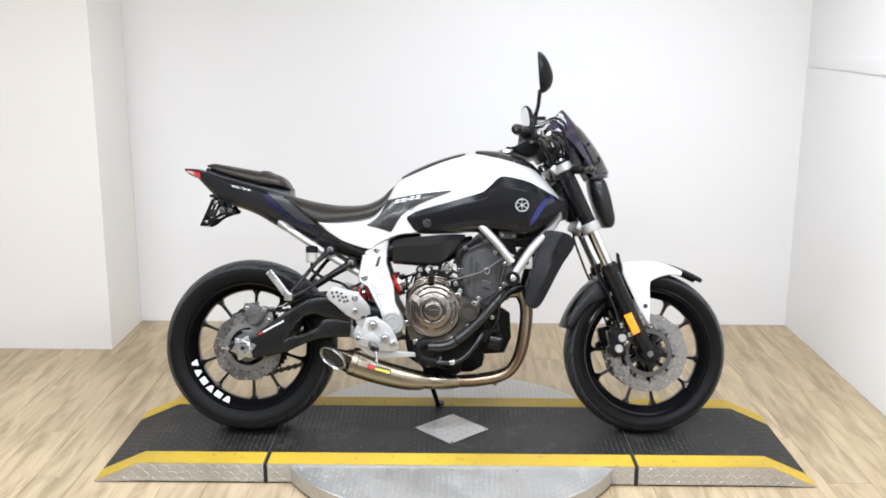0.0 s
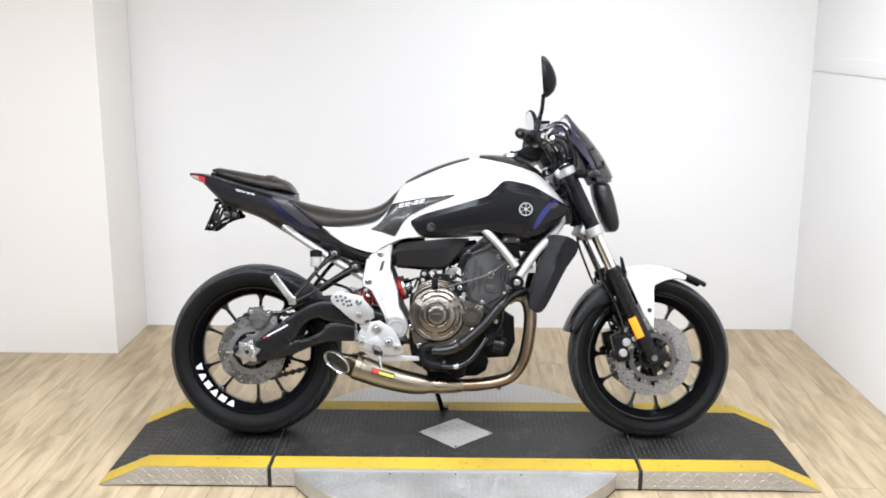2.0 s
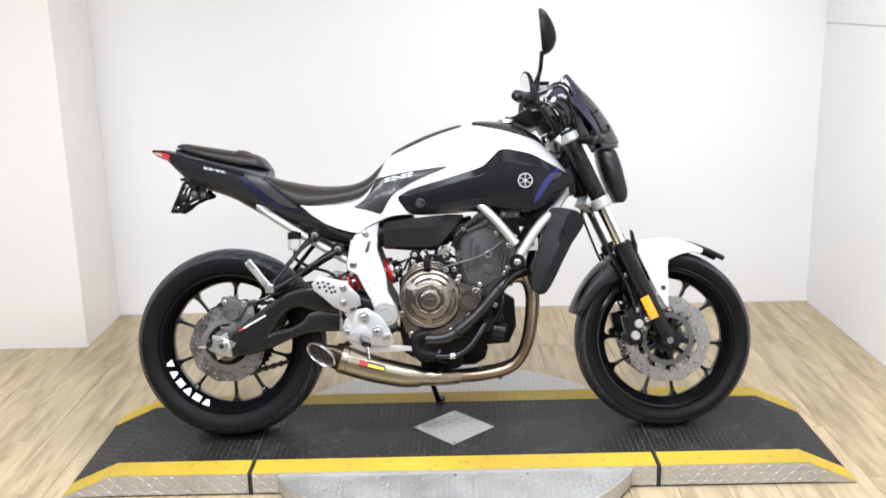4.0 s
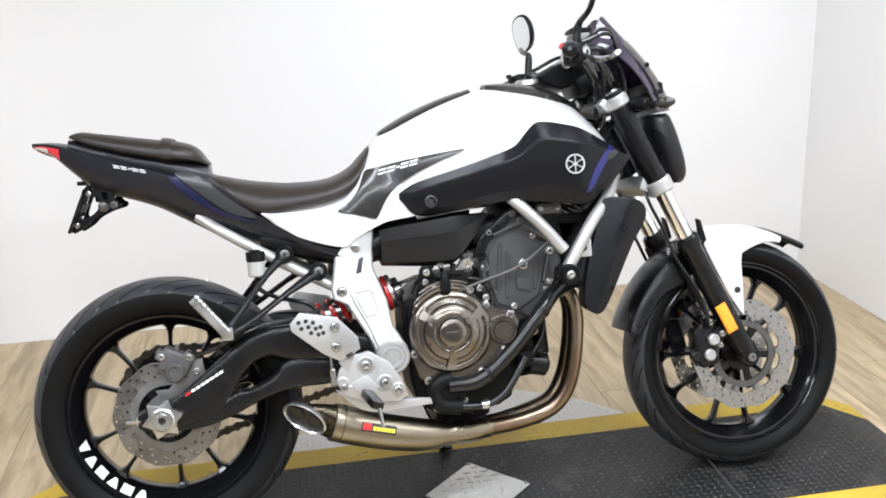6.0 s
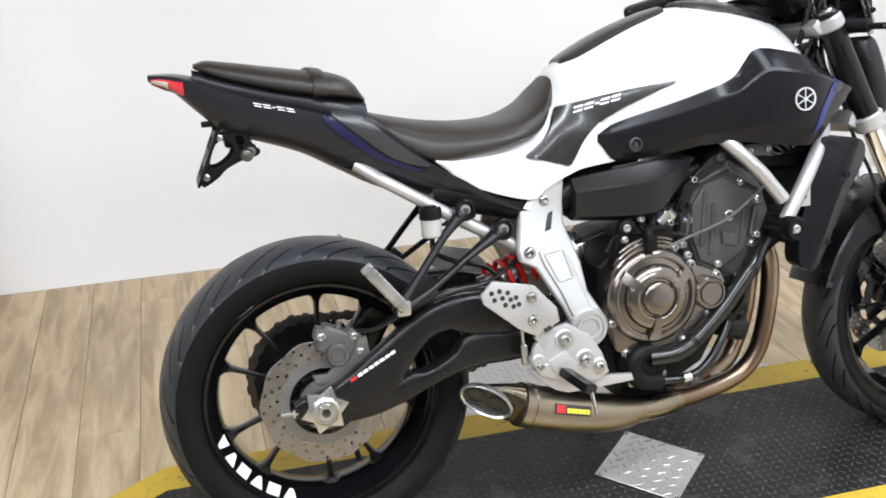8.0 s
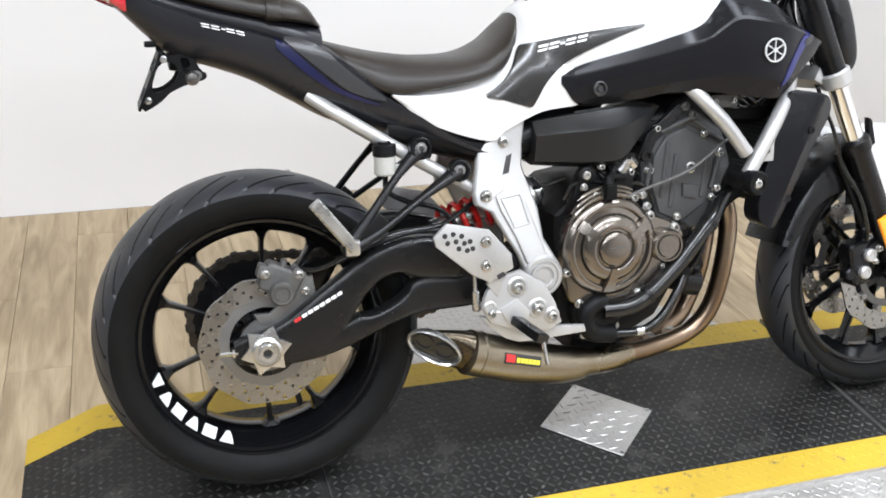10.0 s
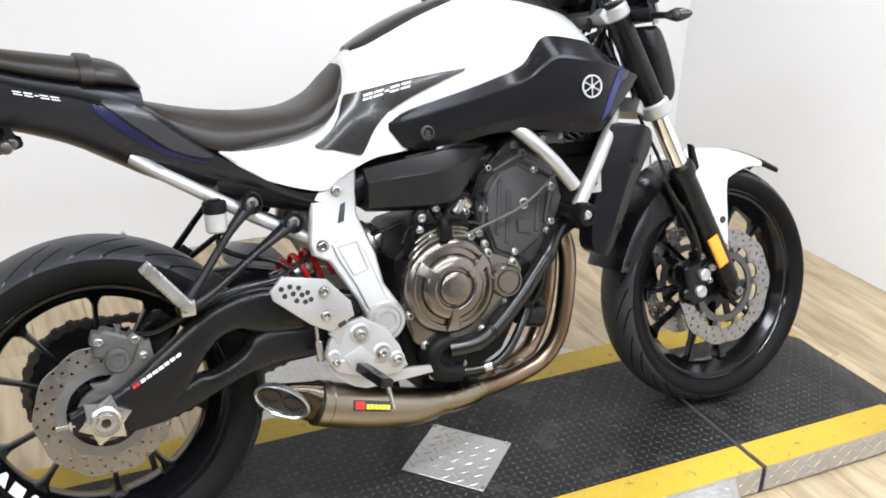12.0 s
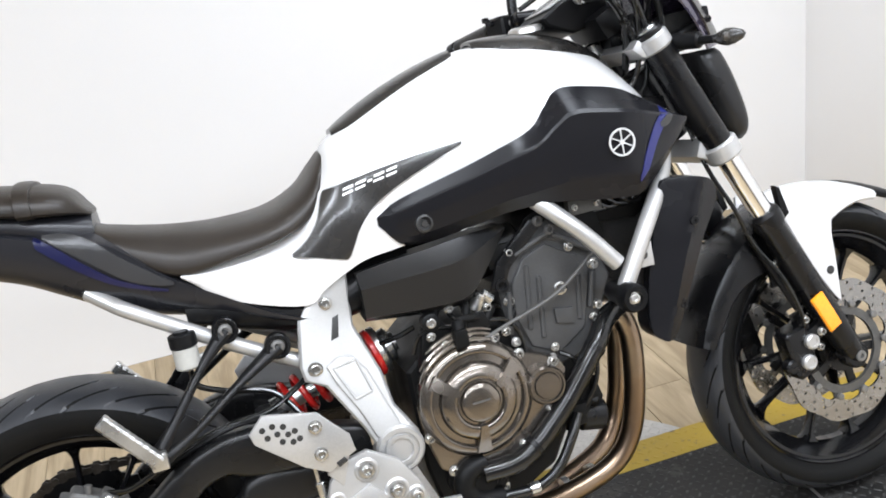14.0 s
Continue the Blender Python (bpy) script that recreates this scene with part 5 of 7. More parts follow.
for k in range(len(loop)):
    p, q = loop[k], loop[(k + 1) % len(loop)]
    slim = 0.62 if k % 2 else 1.0
    d = Vector((q[0] - p[0], 0, q[1] - p[1]))
    ln = d.length
    if ln < 1e-4:
        continue
    mtx = Matrix.Translation(((p[0] + q[0]) / 2, 0.081, (p[1] + q[1]) / 2)) @ Matrix.Rotation(-math.atan2(d.z, d.x), 4, "Y")
    for dy in (-0.007, 0.007):
        off = 0.0015 if k % 2 else 0
        vs = [links.verts.new(mtx @ Vector((x, dy + y + math.copysign(off, dy), z * slim))) for y in (-0.0012, 0.0012) for x, z in
              ((-ln * 0.6, -0.0045), (-ln * 0.35, -0.0092), (ln * 0.35, -0.0092), (ln * 0.6, -0.0045), (ln * 0.6, 0.0045), (ln * 0.35, 0.0092), (-ln * 0.35, 0.0092), (-ln * 0.6, 0.0045))]
        links.faces.new(vs[:8][::-1])
        links.faces.new(vs[8:])
        for i in range(8):
            links.faces.new((vs[i], vs[(i + 1) % 8], vs[8 + (i + 1) % 8], vs[8 + i]))
ch = bp("drive_chain", links, CHAIN, None, "dark oiled drive chain")

# passenger footrest hanger
hg = merge(tube([(0.291, -0.122, 0.645), (0.245, -0.133, 0.60), (0.185, -0.145, 0.528), (0.145, -0.150, 0.483)], [0.015, 0.0078, 0.0082, 0.014], 12, flat=0.6),
           tube([(0.363, -0.122, 0.600), (0.29, -0.135, 0.558), (0.21, -0.147, 0.507), (0.150, -0.150, 0.477)], [0.015, 0.0078, 0.0082, 0.014], 12, flat=0.6),
           lathe([(0.0205, 0.008), (0.0205, -0.009), (0.0185, -0.0115), (0.0145, -0.0115), (0.0130, -0.006), (0, -0.006)], (0.291, -0.122, 0.645), 28),
           lathe([(0.0205, 0.008), (0.0205, -0.009), (0.0185, -0.0115), (0.0145, -0.0115), (0.0130, -0.006), (0, -0.006)], (0.363, -0.122, 0.600), 28))
hang, hang_l = both("peg_hanger", hg, BLACKMETAL, None, "black forked passenger footrest hanger")
for bx, bz in ((0.291, 0.645), (0.363, 0.600)):
    both("bolt", bolt(bx, -0.128, bz, 0.0085, 0.005), BRACKET, hang)
peg_rings = []
pm = pose(0.120, -0.172, 0.527, 0, 52, 0)
for k in range(19):
    w = 0.0114 if k % 2 else 0.0107
    xk = -0.054 + 0.006 * k
    peg_rings.append([pm @ Vector((xk, w * u, w * v)) for u, v in ((-1, -0.7), (-0.7, -1), (0.7, -1), (1, -0.7), (1, 0.7), (0.7, 1), (-0.7, 1), (-1, 0.7))])
both("passenger_peg", loft(peg_rings), ALU, hang, "ribbed aluminium passenger peg, folded up", 15)
both("hanger_foot", merge(rod((0.151, -0.160, 0.480), (0.151, -0.136, 0.480), 0.017, 20, 0.003), plate([(0.150, 0.470), (0.205, 0.500), (0.222, 0.522), (0.205, 0.538), (0.150, 0.492)], -0.150, -0.142, 0.002)), BLACKMETAL, hang)
both("peg_hinge", box(0.152, -0.158, 0.483, 0.026, 0.02, 0.028, 0.004), ALU, hang)

# brake fluid reservoir
rv = bp("brake_reservoir", merge(rod((0.226, -0.118, 0.600), (0.226, -0.118, 0.636), 0.0195, 24, 0.003), rod((0.24, -0.118, 0.612), (0.262, -0.112, 0.612), 0.006, 10)), TANKCLEAR, None, "milky rear brake fluid reservoir with black cap")
bp("reservoir_cap", merge(rod((0.226, -0.118, 0.634), (0.226, -0.118, 0.656), 0.0215, 14, 0.002), rod((0.226, -0.118, 0.654), (0.226, -0.118, 0.660), 0.012, 14, 0.001)), BLACK, rv, "black ribbed cap")
bp("reservoir_hose", tube([(0.226, -0.118, 0.598), (0.23, -0.115, 0.57), (0.27, -0.10, 0.545), (0.34, -0.09, 0.52), (0.385, -0.11, 0.46)], 0.005, 10), HOSE, rv)

# rear shock, lying nearly level
ax0, ax1 = Vector((0.335, -0.035, 0.475)), Vector((0.560, -0.035, 0.535))
dv = (ax1 - ax0)
e1 = dv.normalized()
e2 = Vector((0, 1, 0))
e3 = e1.cross(e2)
coil = [ax0 + dv * (0.1 + 0.74 * k / 84) + (e2 * math.cos(k * 0.5236) + e3 * math.sin(k * 0.5236)) * 0.032 for k in range(85)]
shock = bp("rear_shock", tube(coil, 0.0058, 8, straight=True), RED, None, "red coil spring of the rear shock")
bp("damper", merge(rod(ax0, ax1, 0.017, 20), rod(ax0 + dv * 0.84, ax0 + dv * 0.90, 0.042, 28, 0.003), rod(ax0 + dv * 0.90, ax0 + dv * 0.97, 0.03, 24, 0.003)), ALU, shock)
bp("spring_seat", rod(ax0 + dv * 0.80, ax0 + dv * 0.85, 0.043, 28, 0.003), RED, shock, "red spring seat")

# side stand, folded out on the far side
stand = bp("side_stand", merge(tube([(0.60, 0.10, 0.25), (0.64, 0.16, 0.14), (0.665, 0.215, 0.056)], 0.009, 12), box(0.672, 0.223, 0.062, 0.034, 0.034, 0.008, 0.003, m=pose(0, 0, 0, 13))), BLACKMETAL, None, "black side stand resting on the deck")

# front fork
def along(u, y):
    """A place on the fork leg: 0 at the top cap, 1 at the lower clamp."""
    return (1.083 + (1.193 - 1.083) * u, y, 0.962 + (0.726 - 0.962) * u)


fork_group = []
for s in (-1, 1):
    y = 0.098 * s
    leg = bp("fork_leg", merge(rod(along(0.02, y), along(1.02, y), 0.0265, 28, 0.003)), BLACKMETAL, None, "front fork leg with black upper tube and chrome stanchion", turned=True)
    bp("fork_cap", rod(along(0.0, y), along(0.07, y), 0.019, 20, 0.003), ALU, leg, turned=True)
    bp("stanchion", rod(along(1.0, y), (1.264, y, 0.573), 0.0205, 28), CHROME, leg, "chromed stanchion", turned=True)
    bp("slider", tube([(1.252, y, 0.600), (1.255, y, 0.594), (1.258, y, 0.588), (1.262, y, 0.575), (1.266, y, 0.566), (1.335, y, 0.418), (1.385, y, 0.318), (1.398, y, 0.290)],
                      [0.024, 0.030, 0.030, 0.031, 0.0265, 0.0275, 0.025, 0.022], 24, straight=True), BLACKMETAL, leg, "black fork slider", turned=True)
    bp("axle_lug", lathe([(0.026, 0.014), (0.026, -0.010), (0.022, -0.014), (0.013, -0.014), (0.012, -0.020), (0.006, -0.020), (0.005, -0.012), (0, -0.012)] if s < 0 else
                         [(0.026, -0.014), (0.026, 0.010), (0.022, 0.014), (0, 0.014)], (1.400, y, 0.287), 28), BLACKMETAL, leg, turned=True)
    if s < 0:
        bp("axle_end", lathe([(0.011, 0), (0.010, -0.005), (0.005, -0.005), (0.004, 0), (0, 0)], (1.400, y - 0.019, 0.287), 20), BRACKET, leg, turned=True)
    sl = Vector((1.335, 0, 0.384)) - Vector((1.262, 0, 0.54))
    rx = math.degrees(math.atan2(sl.x, -sl.z))
    bp("reflector", moved(merge(box(0, 0, 0, 0.026, 0.007, 0.072, 0.002), box(0, 0.0012 * -s, 0, 0.029, 0.005, 0.076, 0.002)), pose(1.334, y + 0.029 * s, 0.392, 0, -rx, 0)), ORANGE, leg, "orange side reflector", turned=True)
top = merge(plate([(1.048, 0.930), (1.062, 0.944), (1.100, 0.942), (1.122, 0.922), (1.104, 0.906), (1.066, 0.912)], -0.108, 0.108, 0.008), *[rod(along(0.06, 0.098 * s), along(0.17, 0.098 * s), 0.0305, 24, 0.004) for s in (-1, 1)])
bp("top_clamp", top, SILVER, None, "silver upper fork clamp", turned=True)
lowc = merge(*[rod(along(0.93, 0.098 * s), along(1.06, 0.098 * s), 0.033, 28, 0.004) for s in (-1, 1)], moved(box(0, 0, 0, 0.055, 0.2, 0.035, 0.008), pose(1.172, 0, 0.728, 0, 25, 0)))
bp("lower_clamp", lowc, SILVER, None, "silver lower fork clamp", turned=True)

# front brakes
for s in (-1, 1):
    fd = bp("front_disc", disc_mesh((FC[0], 0.068 * s, FC[2]), 0.137, 0.099, 0.005, 10, 40, tab=0.095), DISC, front_wheel, "drilled wave-edged front brake disc", turned=True)
    bp("disc_ring", merge(
        lathe([(0.085, -0.003), (0.085, 0.003), (0.069, 0.004), (0.069, -0.004)], (FC[0], 0.065 * s, FC[2]), 60, closed=True),
        *[moved(box(0.086, 0, 0, 0.014, 0.005, 0.018, 0.002), pose(FC[0], 0.0645 * s, FC[2], 0, -36 * k, 0)) for k in range(10)]), CALIPER, fd, turned=True)
    bp("disc_carrier", merge(
                             *[moved(box(0.062, 0, 0, 0.058, 0.007, 0.018, 0.003), pose(FC[0], 0.060 * s, FC[2], 0, 72 * k + 8, 0)) for k in range(5)],
                             lathe([(0.042, -0.004), (0.042, 0.014), (0.02, 0.014), (0.02, -0.004)], (FC[0], 0.060 * s, FC[2]), 30, closed=True)), BLACKMETAL, fd, turned=True)
    for k in range(10):
        a = 2 * math.pi * k / 10
        bp("disc_rivet", lathe([(0.007, 0), (0.007, -0.005), (0.003, -0.006), (0, -0.004)], (FC[0] + 0.0905 * math.cos(a), 0.068 * s - 0.002, FC[2] + 0.0905 * math.sin(a)), 14), BRACKET, fd, turned=True)
    cal = bp("front_caliper", merge(moved(box(0, 0, 0, 0.050, 0.046, 0.098, 0.014, 3), pose(1.286, 0.086 * s, 0.322, 0, -12, 0)),
                                    rod((1.302, 0.085 * s, 0.341), (1.302, 0.110 * s, 0.341), 0.020, 24, 0.004), rod((1.290, 0.085 * s, 0.304), (1.290, 0.110 * s, 0.304), 0.020, 24, 0.004),
                                    rod((1.272, 0.085 * s, 0.352), (1.272, 0.108 * s, 0.352), 0.014, 18, 0.003), rod((1.262, 0.085 * s, 0.300), (1.262, 0.108 * s, 0.300), 0.014, 18, 0.003),
                                    moved(box(0, 0, 0, 0.05, 0.016, 0.03, 0.005), pose(1.318, 0.100 * s, 0.350, 0, -25, 0)),
                                    moved(box(0, 0, 0, 0.022, 0.024, 0.034, 0.006), pose(1.298, 0.092 * s, 0.378, 0, -12, 0))), BLACKMETAL, None, "black four-piston front brake caliper with bright piston caps", turned=True)
    if s < 0:
        for px, pz, pr in ((1.303, 0.341, 0.0145), (1.291, 0.304, 0.0145)):
            bp("piston_cap", lathe([(pr, 0.01), (pr, -0.006), (pr - 0.003, -0.009), (pr * 0.55, -0.009), (pr * 0.5, -0.007), (0, -0.007)], (px, -0.112, pz), 26), SILVER, cal, turned=True)
        for px, pz, pr in ((1.330, 0.353, 0.0065), (1.298, 0.384, 0.0065), (1.322, 0.325, 0.0055)):
            bp("bolt", bolt(px, -0.108, pz, pr, 0.008), BOLT, cal, turned=True)
    bp("brake_line", tube([(1.150, 0.06 * s, 0.80), (1.165, 0.085 * s, 0.70), (1.195, 0.10 * s, 0.62), (1.225, 0.098 * s, 0.545), (1.262, 0.115 * s, 0.475), (1.285, 0.118 * s, 0.41), (1.295, 0.110 * s, 0.375)], 0.0042, 10), HOSE, cal, turned=True)

# front mudguard
def mudguard(rows, half, n=26, m=7):
    """An arched guard over the wheel: rows of angle, outer radius and how far its sides reach inwards."""
    rings = []
    for a, rad, drop in smooth_table(rows, n):
        c, s = math.cos(radians(a)), math.sin(radians(a))
        sec = []
        for j in range(2 * m + 1):
            u = j / m - 1
            y = half * math.copysign(min(1, abs(u) * 1.25) ** 0.9, u)
            dr = 0.018 * abs(u) ** 2 + (drop if abs(u) > 0.99 else drop * max(0, (abs(u) - 0.78) / 0.22))
            sec.append((y, rad - dr))
        ring = [(FC[0] + r * c, y, FC[2] + r * s) for y, r in sec]
        ring += [(FC[0] + (r - 0.004) * c, y * 0.95, FC[2] + (r - 0.004) * s) for y, r in sec[::-1]]
        rings.append(ring)
    return loft(rings)


guard = bp("front_mudguard", mudguard([(67, 0.320, 0.004), (73, 0.322, 0.012), (80, 0.325, 0.030), (90, 0.327, 0.055), (100, 0.326, 0.05), (107, 0.323, 0.04)], 0.072), WHITE, None, "glossy white front mudguard with a black tip", turned=True)
both("guard_side", plate([(1.312, 0.605), (1.36, 0.60), (1.415, 0.565), (1.408, 0.52), (1.409, 0.46), (1.408, 0.385), (1.395, 0.400), (1.368, 0.445), (1.335, 0.515), (1.310, 0.570)], -0.079, -0.071, 0.003), WHITE, guard, "white mudguard side", turned=True)
bp("guard_tip", mudguard([(52, 0.335, 0.000), (57, 0.331, 0.001), (64, 0.3275, 0.002), (74, 0.3255, 0.006)], 0.046), BLACK, guard, "black mudguard tip", turned=True)
bp("rear_guard", mudguard([(106, 0.321, 0.05), (116, 0.321, 0.075), (126, 0.320, 0.06), (140, 0.318, 0.032), (154, 0.317, 0.022), (164, 0.318, 0.012)], 0.071), BLACKMETAL, guard, "black rear half of the mudguard", turned=True)
both("guard_strut", merge(rod((1.225, -0.078, 0.565), (1.300, -0.090, 0.40), 0.006, 12, 0.002), box(1.275, -0.078, 0.475, 0.03, 0.008, 0.05, 0.003)), BLACK, guard, turned=True)
both("bolt", bolt(1.270, -0.088, 0.495, 0.006, 0.006), BOLT, guard, turned=True)
both("guard_bolt", lathe([(0.008, 0.002), (0.008, -0.002), (0.004, -0.003), (0, -0.002)], (1.392, -0.079, 0.452), 16), BLACKMARK, guard, turned=True)
both("stanchion_cover", plate([(1.283, 0.640), (1.292, 0.635), (1.305, 0.585), (1.29, 0.575)], -0.105, -0.09, 0.002), BLACK, guard, turned=True)

# ---- engine
case = bp("crankcase", plate([(.552, .335), (.553, .50), (.61, .545), (.70, .56), (.78, .50), (.860, .45), (.835, .40), (.812, .335), (.775, .275), (.715, .245), (.62, .235), (.565, .27)], -0.125, 0.125, 0.014, 3), ENGINEBLACK, None, "black twin-cylinder engine block")
bp("generator_case", plate([(.80, .30), (.83, .27), (.905, .275), (.93, .33), (.925, .42), (.86, .46), (.80, .45)], 0.03, 0.125, 0.012), ENGINEBLACK, case)
bp("sump_pan", plate([(.62, .200), (.79, .205), (.825, .225), (.835, .26), (.81, .32), (.62, .31)], 0.03, 0.115, 0.012), ENGINEBLACK, case)
bp("sump", plate([(.61, .205), (.62, .26), (.755, .265), (.745, .215), (.72, .200), (.63, .195)], -0.07, 0.09, 0.012), ENGINEBLACK, case)
cyl = bp("cylinder_block", plate([(.729, .605), (.765, .665), (.822, .700), (.905, .648), (.930, .575), (.905, .520), (.866, .452), (.80, .440), (.737, .510)], -0.132, 0.132, 0.012, 3), ENGINE, None, "grey cast cylinder block and head")
# ribs and bosses on the casting
for a, b, r in (((.800, -.131, .60), (.792, -.131, .515), .006), ((.858, -.131, .585), (.852, -.131, .515), .006), ((.76, -.131, .655), (.83, -.131, .665), .006), ((.83, -.131, .665), (.90, -.131, .63), .006), ((.82, -.131, .55), (.845, -.131, .545), .006)):
    bp("rib", rod(a, b, r, 10, 0.002), ENGINE, cyl)
for bx, bz, r in ((.834, .575, .0115), (.90, .60, .008), (.745, .575, .008), (.895, .53, .007)):
    bp("bolt", bolt(bx, -0.132, bz, r, 0.009), BOLT, cyl)
bp("raised_pad", plate([(.752, .600), (.780, .640), (.822, .655), (.872, .622), (.884, .570), (.866, .500), (.815, .468), (.768, .490), (.750, .545)], -0.139, -0.13, 0.005, 3), ENGINE, cyl)
bp("raised_pad", plate([(.815, .520), (.815, .545), (.848, .540), (.846, .512)], -0.145, -0.137, 0.003), ENGINE, cyl)
for (x0, z0), (x1, z1) in (((.782, .628), (.770, .520)), ((.800, .605), (.790, .500)), ((.868, .590), (.858, .515)), ((.765, .648), (.830, .672)), ((.835, .668), (.905, .622)), ((.745, .590), (.735, .520)), ((.895, .590), (.880, .530))):
    bp("rib", rod((x0, -.1385, z0), (x1, -.1385, z1), .0048, 10, .002), ENGINE, cyl)
for bx, bz, rr in ((.758, .655, .006), (.742, .505, .0065), (.862, .640, .0065), (.884, .512, .006), (.800, .462, .006)):
    bp("bolt", bolt(bx, -0.135, bz, rr, 0.008), BOLT, cyl)
bp("head_cover", plate([(.77, .66), (.80, .70), (.85, .725), (.93, .68), (.94, .63), (.905, .645), (.822, .696)], -0.118, 0.118, 0.01), ENGINEBLACK, cyl)
bp("engine_mount", merge(plate([(.715, .60), (.735, .645), (.80, .70), (.83, .695), (.80, .67), (.755, .63), (.74, .60)], -0.142, -0.128, 0.003), lathe([(.012, .01), (.012, -.006), (.007, -.006), (.006, -.002), (0, -.002)], (.735, -.14, .605), 20)), BLACKMETAL, cyl)
for bx, bz in ((.815, .695), (.832, .677)):
    bp("bolt", bolt(bx, -0.142, bz, 0.007, 0.006), CALIPER, cyl)
bp("sensor", merge(rod((.685, -.13, .575), (.70, -.135, .60), .011, 14, .002), rod((.70, -.135, .60), (.715, -.135, .585), .009, 6, .001)), ALU, cyl)
bp("throttle_cable", tube([(.655, -.165, .525), (.72, -.165, .545), (.82, -.16, .575), (.90, -.16, .63)], 0.0032, 8), CALIPER, cyl)

# clutch cover
flange = [(.556, .440), (.585, .512), (.625, .542), (.688, .536), (.732, .497), (.803, .466), (.806, .425), (.756, .372), (.690, .326), (.625, .318), (.570, .338)]
cov = bp("clutch_cover", plate(flange, -0.160, -0.120, 0.006, 3, 2), BRONZE, None, "bronze-coloured clutch cover with concentric rings")
CX2, CZ2 = 0.650, 0.440
DOME = [(.103, -.156), (.1025, -.164), (.099, -.170), (.092, -.1745), (.086, -.1765), (.083, -.1755), (.081, -.170), (.070, -.172), (.068, -.180), (.065, -.1845), (.058, -.188), (.049, -.1905), (.044, -.191),
              (.042, -.1895), (.040, -.1845), (.036, -.1850), (.034, -.1900), (.031, -.1922), (.022, -.1932), (.010, -.1936), (0, -.1937)]
dome = lathe([(r * 0.94, y) for r, y in DOME], (CX2, 0, CZ2), 72)
bp("cover_dome", dome, BRONZE, cov, smooth=50)
for a0 in (145, 32, 265):
    rings = []
    for k in range(9):
        a = radians(a0 + k * 2.0 - 8)
        rings.append([(CX2 + r * math.cos(a), y, CZ2 + r * math.sin(a)) for r, y in ((.036, -.184), (.038, -.1935), (.060, -.1915), (.086, -.180), (.088, -.170))])
    bp("web", loft(rings), BRONZE, cov, smooth=50)
# stepped ridges round the upper rear of the cover
for rr, yy, a0, a1 in ((.100, -.168, 66, 150), (.107, -.164, 62, 140), (.114, -.160, 66, 126)):
    bp("fin", tube([(CX2 + rr * math.cos(radians(a)), yy, CZ2 + rr * math.sin(radians(a))) for a in np.linspace(a0, a1, 9)], [.002] + [.0045] * 7 + [.002], 8), BRONZE, cov)
bp("cover_marking", box(CX2, -.1940, CZ2 + .003, .030, .0012, .003), CALIPER, cov)
capx = lathe([(.033, -.150), (.033, -.176), (.030, -.180), (.027, -.180), (.026, -.176), (.023, -.176), (.021, -.180), (0, -.180)], (.768, 0, .432), 40)
bp("oil_cap", capx, BRONZE, cov)
for bx, bz in ((.562, .395), (.565, .455), (.583, .505), (.618, .540), (.655, .542), (.700, .530), (.735, .492), (.79, .464), (.803, .40), (.772, .385), (.715, .340), (.648, .318), (.590, .330)):
    bp("bolt", bolt(bx, -0.158, bz, 0.0072, 0.010), BOLT, cov)
bp("clutch_arm", merge(rod((.640, -.175, .535), (.645, -.165, .575), .011, 14, .002), rod((.645, -.165, .575), (.680, -.165, .572), .006, 10), box(.642, -.175, .548, .022, .02, .03, .004)), ENGINEBLACK, cov)
mount2 = plate([(.572, .50), (.590, .575), (.606, .592), (.622, .578), (.645, .545), (.62, .545)], -0.145, -0.12, 0.005)
bp("rear_mount", merge(mount2, lathe([(.015, .01), (.015, -.008), (.012, -.010), (.008, -.010), (.007, -.004), (0, -.004)], (.604, -.145, .578), 24)), ENGINEBLACK, case)
bp("bolt", bolt(.604, -.152, .578, .008, .005), BOLT, case)

# brackets, plugs and leads round the cover
for (x0, z0), (x1, z1), rr in (((.60, .56), (.625, .60), .007), ((.69, .545), (.715, .575), .008), ((.735, .535), (.752, .56), .006), ((.665, .555), (.672, .59), .006)):
    bp("pipe_stub", rod((x0, -.14, z0), (x1, -.13, z1), rr, 12, .002), ENGINEBLACK, case)
for pts_ in ([(.57, -.13, .53), (.585, -.14, .56), (.62, -.145, .565), (.66, -.145, .552)], [(.70, -.14, .555), (.73, -.14, .548), (.75, -.14, .52), (.755, -.14, .48)], [(.81, -.145, .47), (.83, -.15, .455), (.832, -.145, .43), (.82, -.14, .40)]):
    bp("lead", tube(pts_, .0038, 8), HOSE, case)
for bx, by, bz, rr in ((.60, -.15, .555, .006), (.672, -.15, .556, .0065), (.69, -.148, .552, .005), (.726, -.145, .53, .006), (.805, -.14, .48, .006), (.64, -.14, .59, .006), (.705, -.135, .575, .006)):
    bp("bolt", bolt(bx, by, bz, rr, .007), BOLT, case)
bp("cable_stay", plate([(.655, .548), (.665, .575), (.69, .578), (.70, .553), (.68, .545)], -.162, -.152, .002), ENGINEBLACK, case)

# water pump, hoses
wp = bp("water_pump", merge(lathe([(.052, -.13), (.052, -.150), (.046, -.158), (.03, -.160), (.026, -.168), (0, -.168)], (.632, 0, .305), 36),
                            tube([(.640, -.160, .33), (.612, -.165, .325), (.600, -.165, .30), (.615, -.165, .272), (.66, -.16, .262)], .0185, 14)), ENGINEBLACK, None, "black water pump with coolant hoses")
for bx, bz in ((.600, .342), (.668, .335), (.672, .275), (.604, .262), (.634, .252)):
    bp("bolt", bolt(bx, -0.150, bz, 0.0058, 0.007), BOLT, wp)
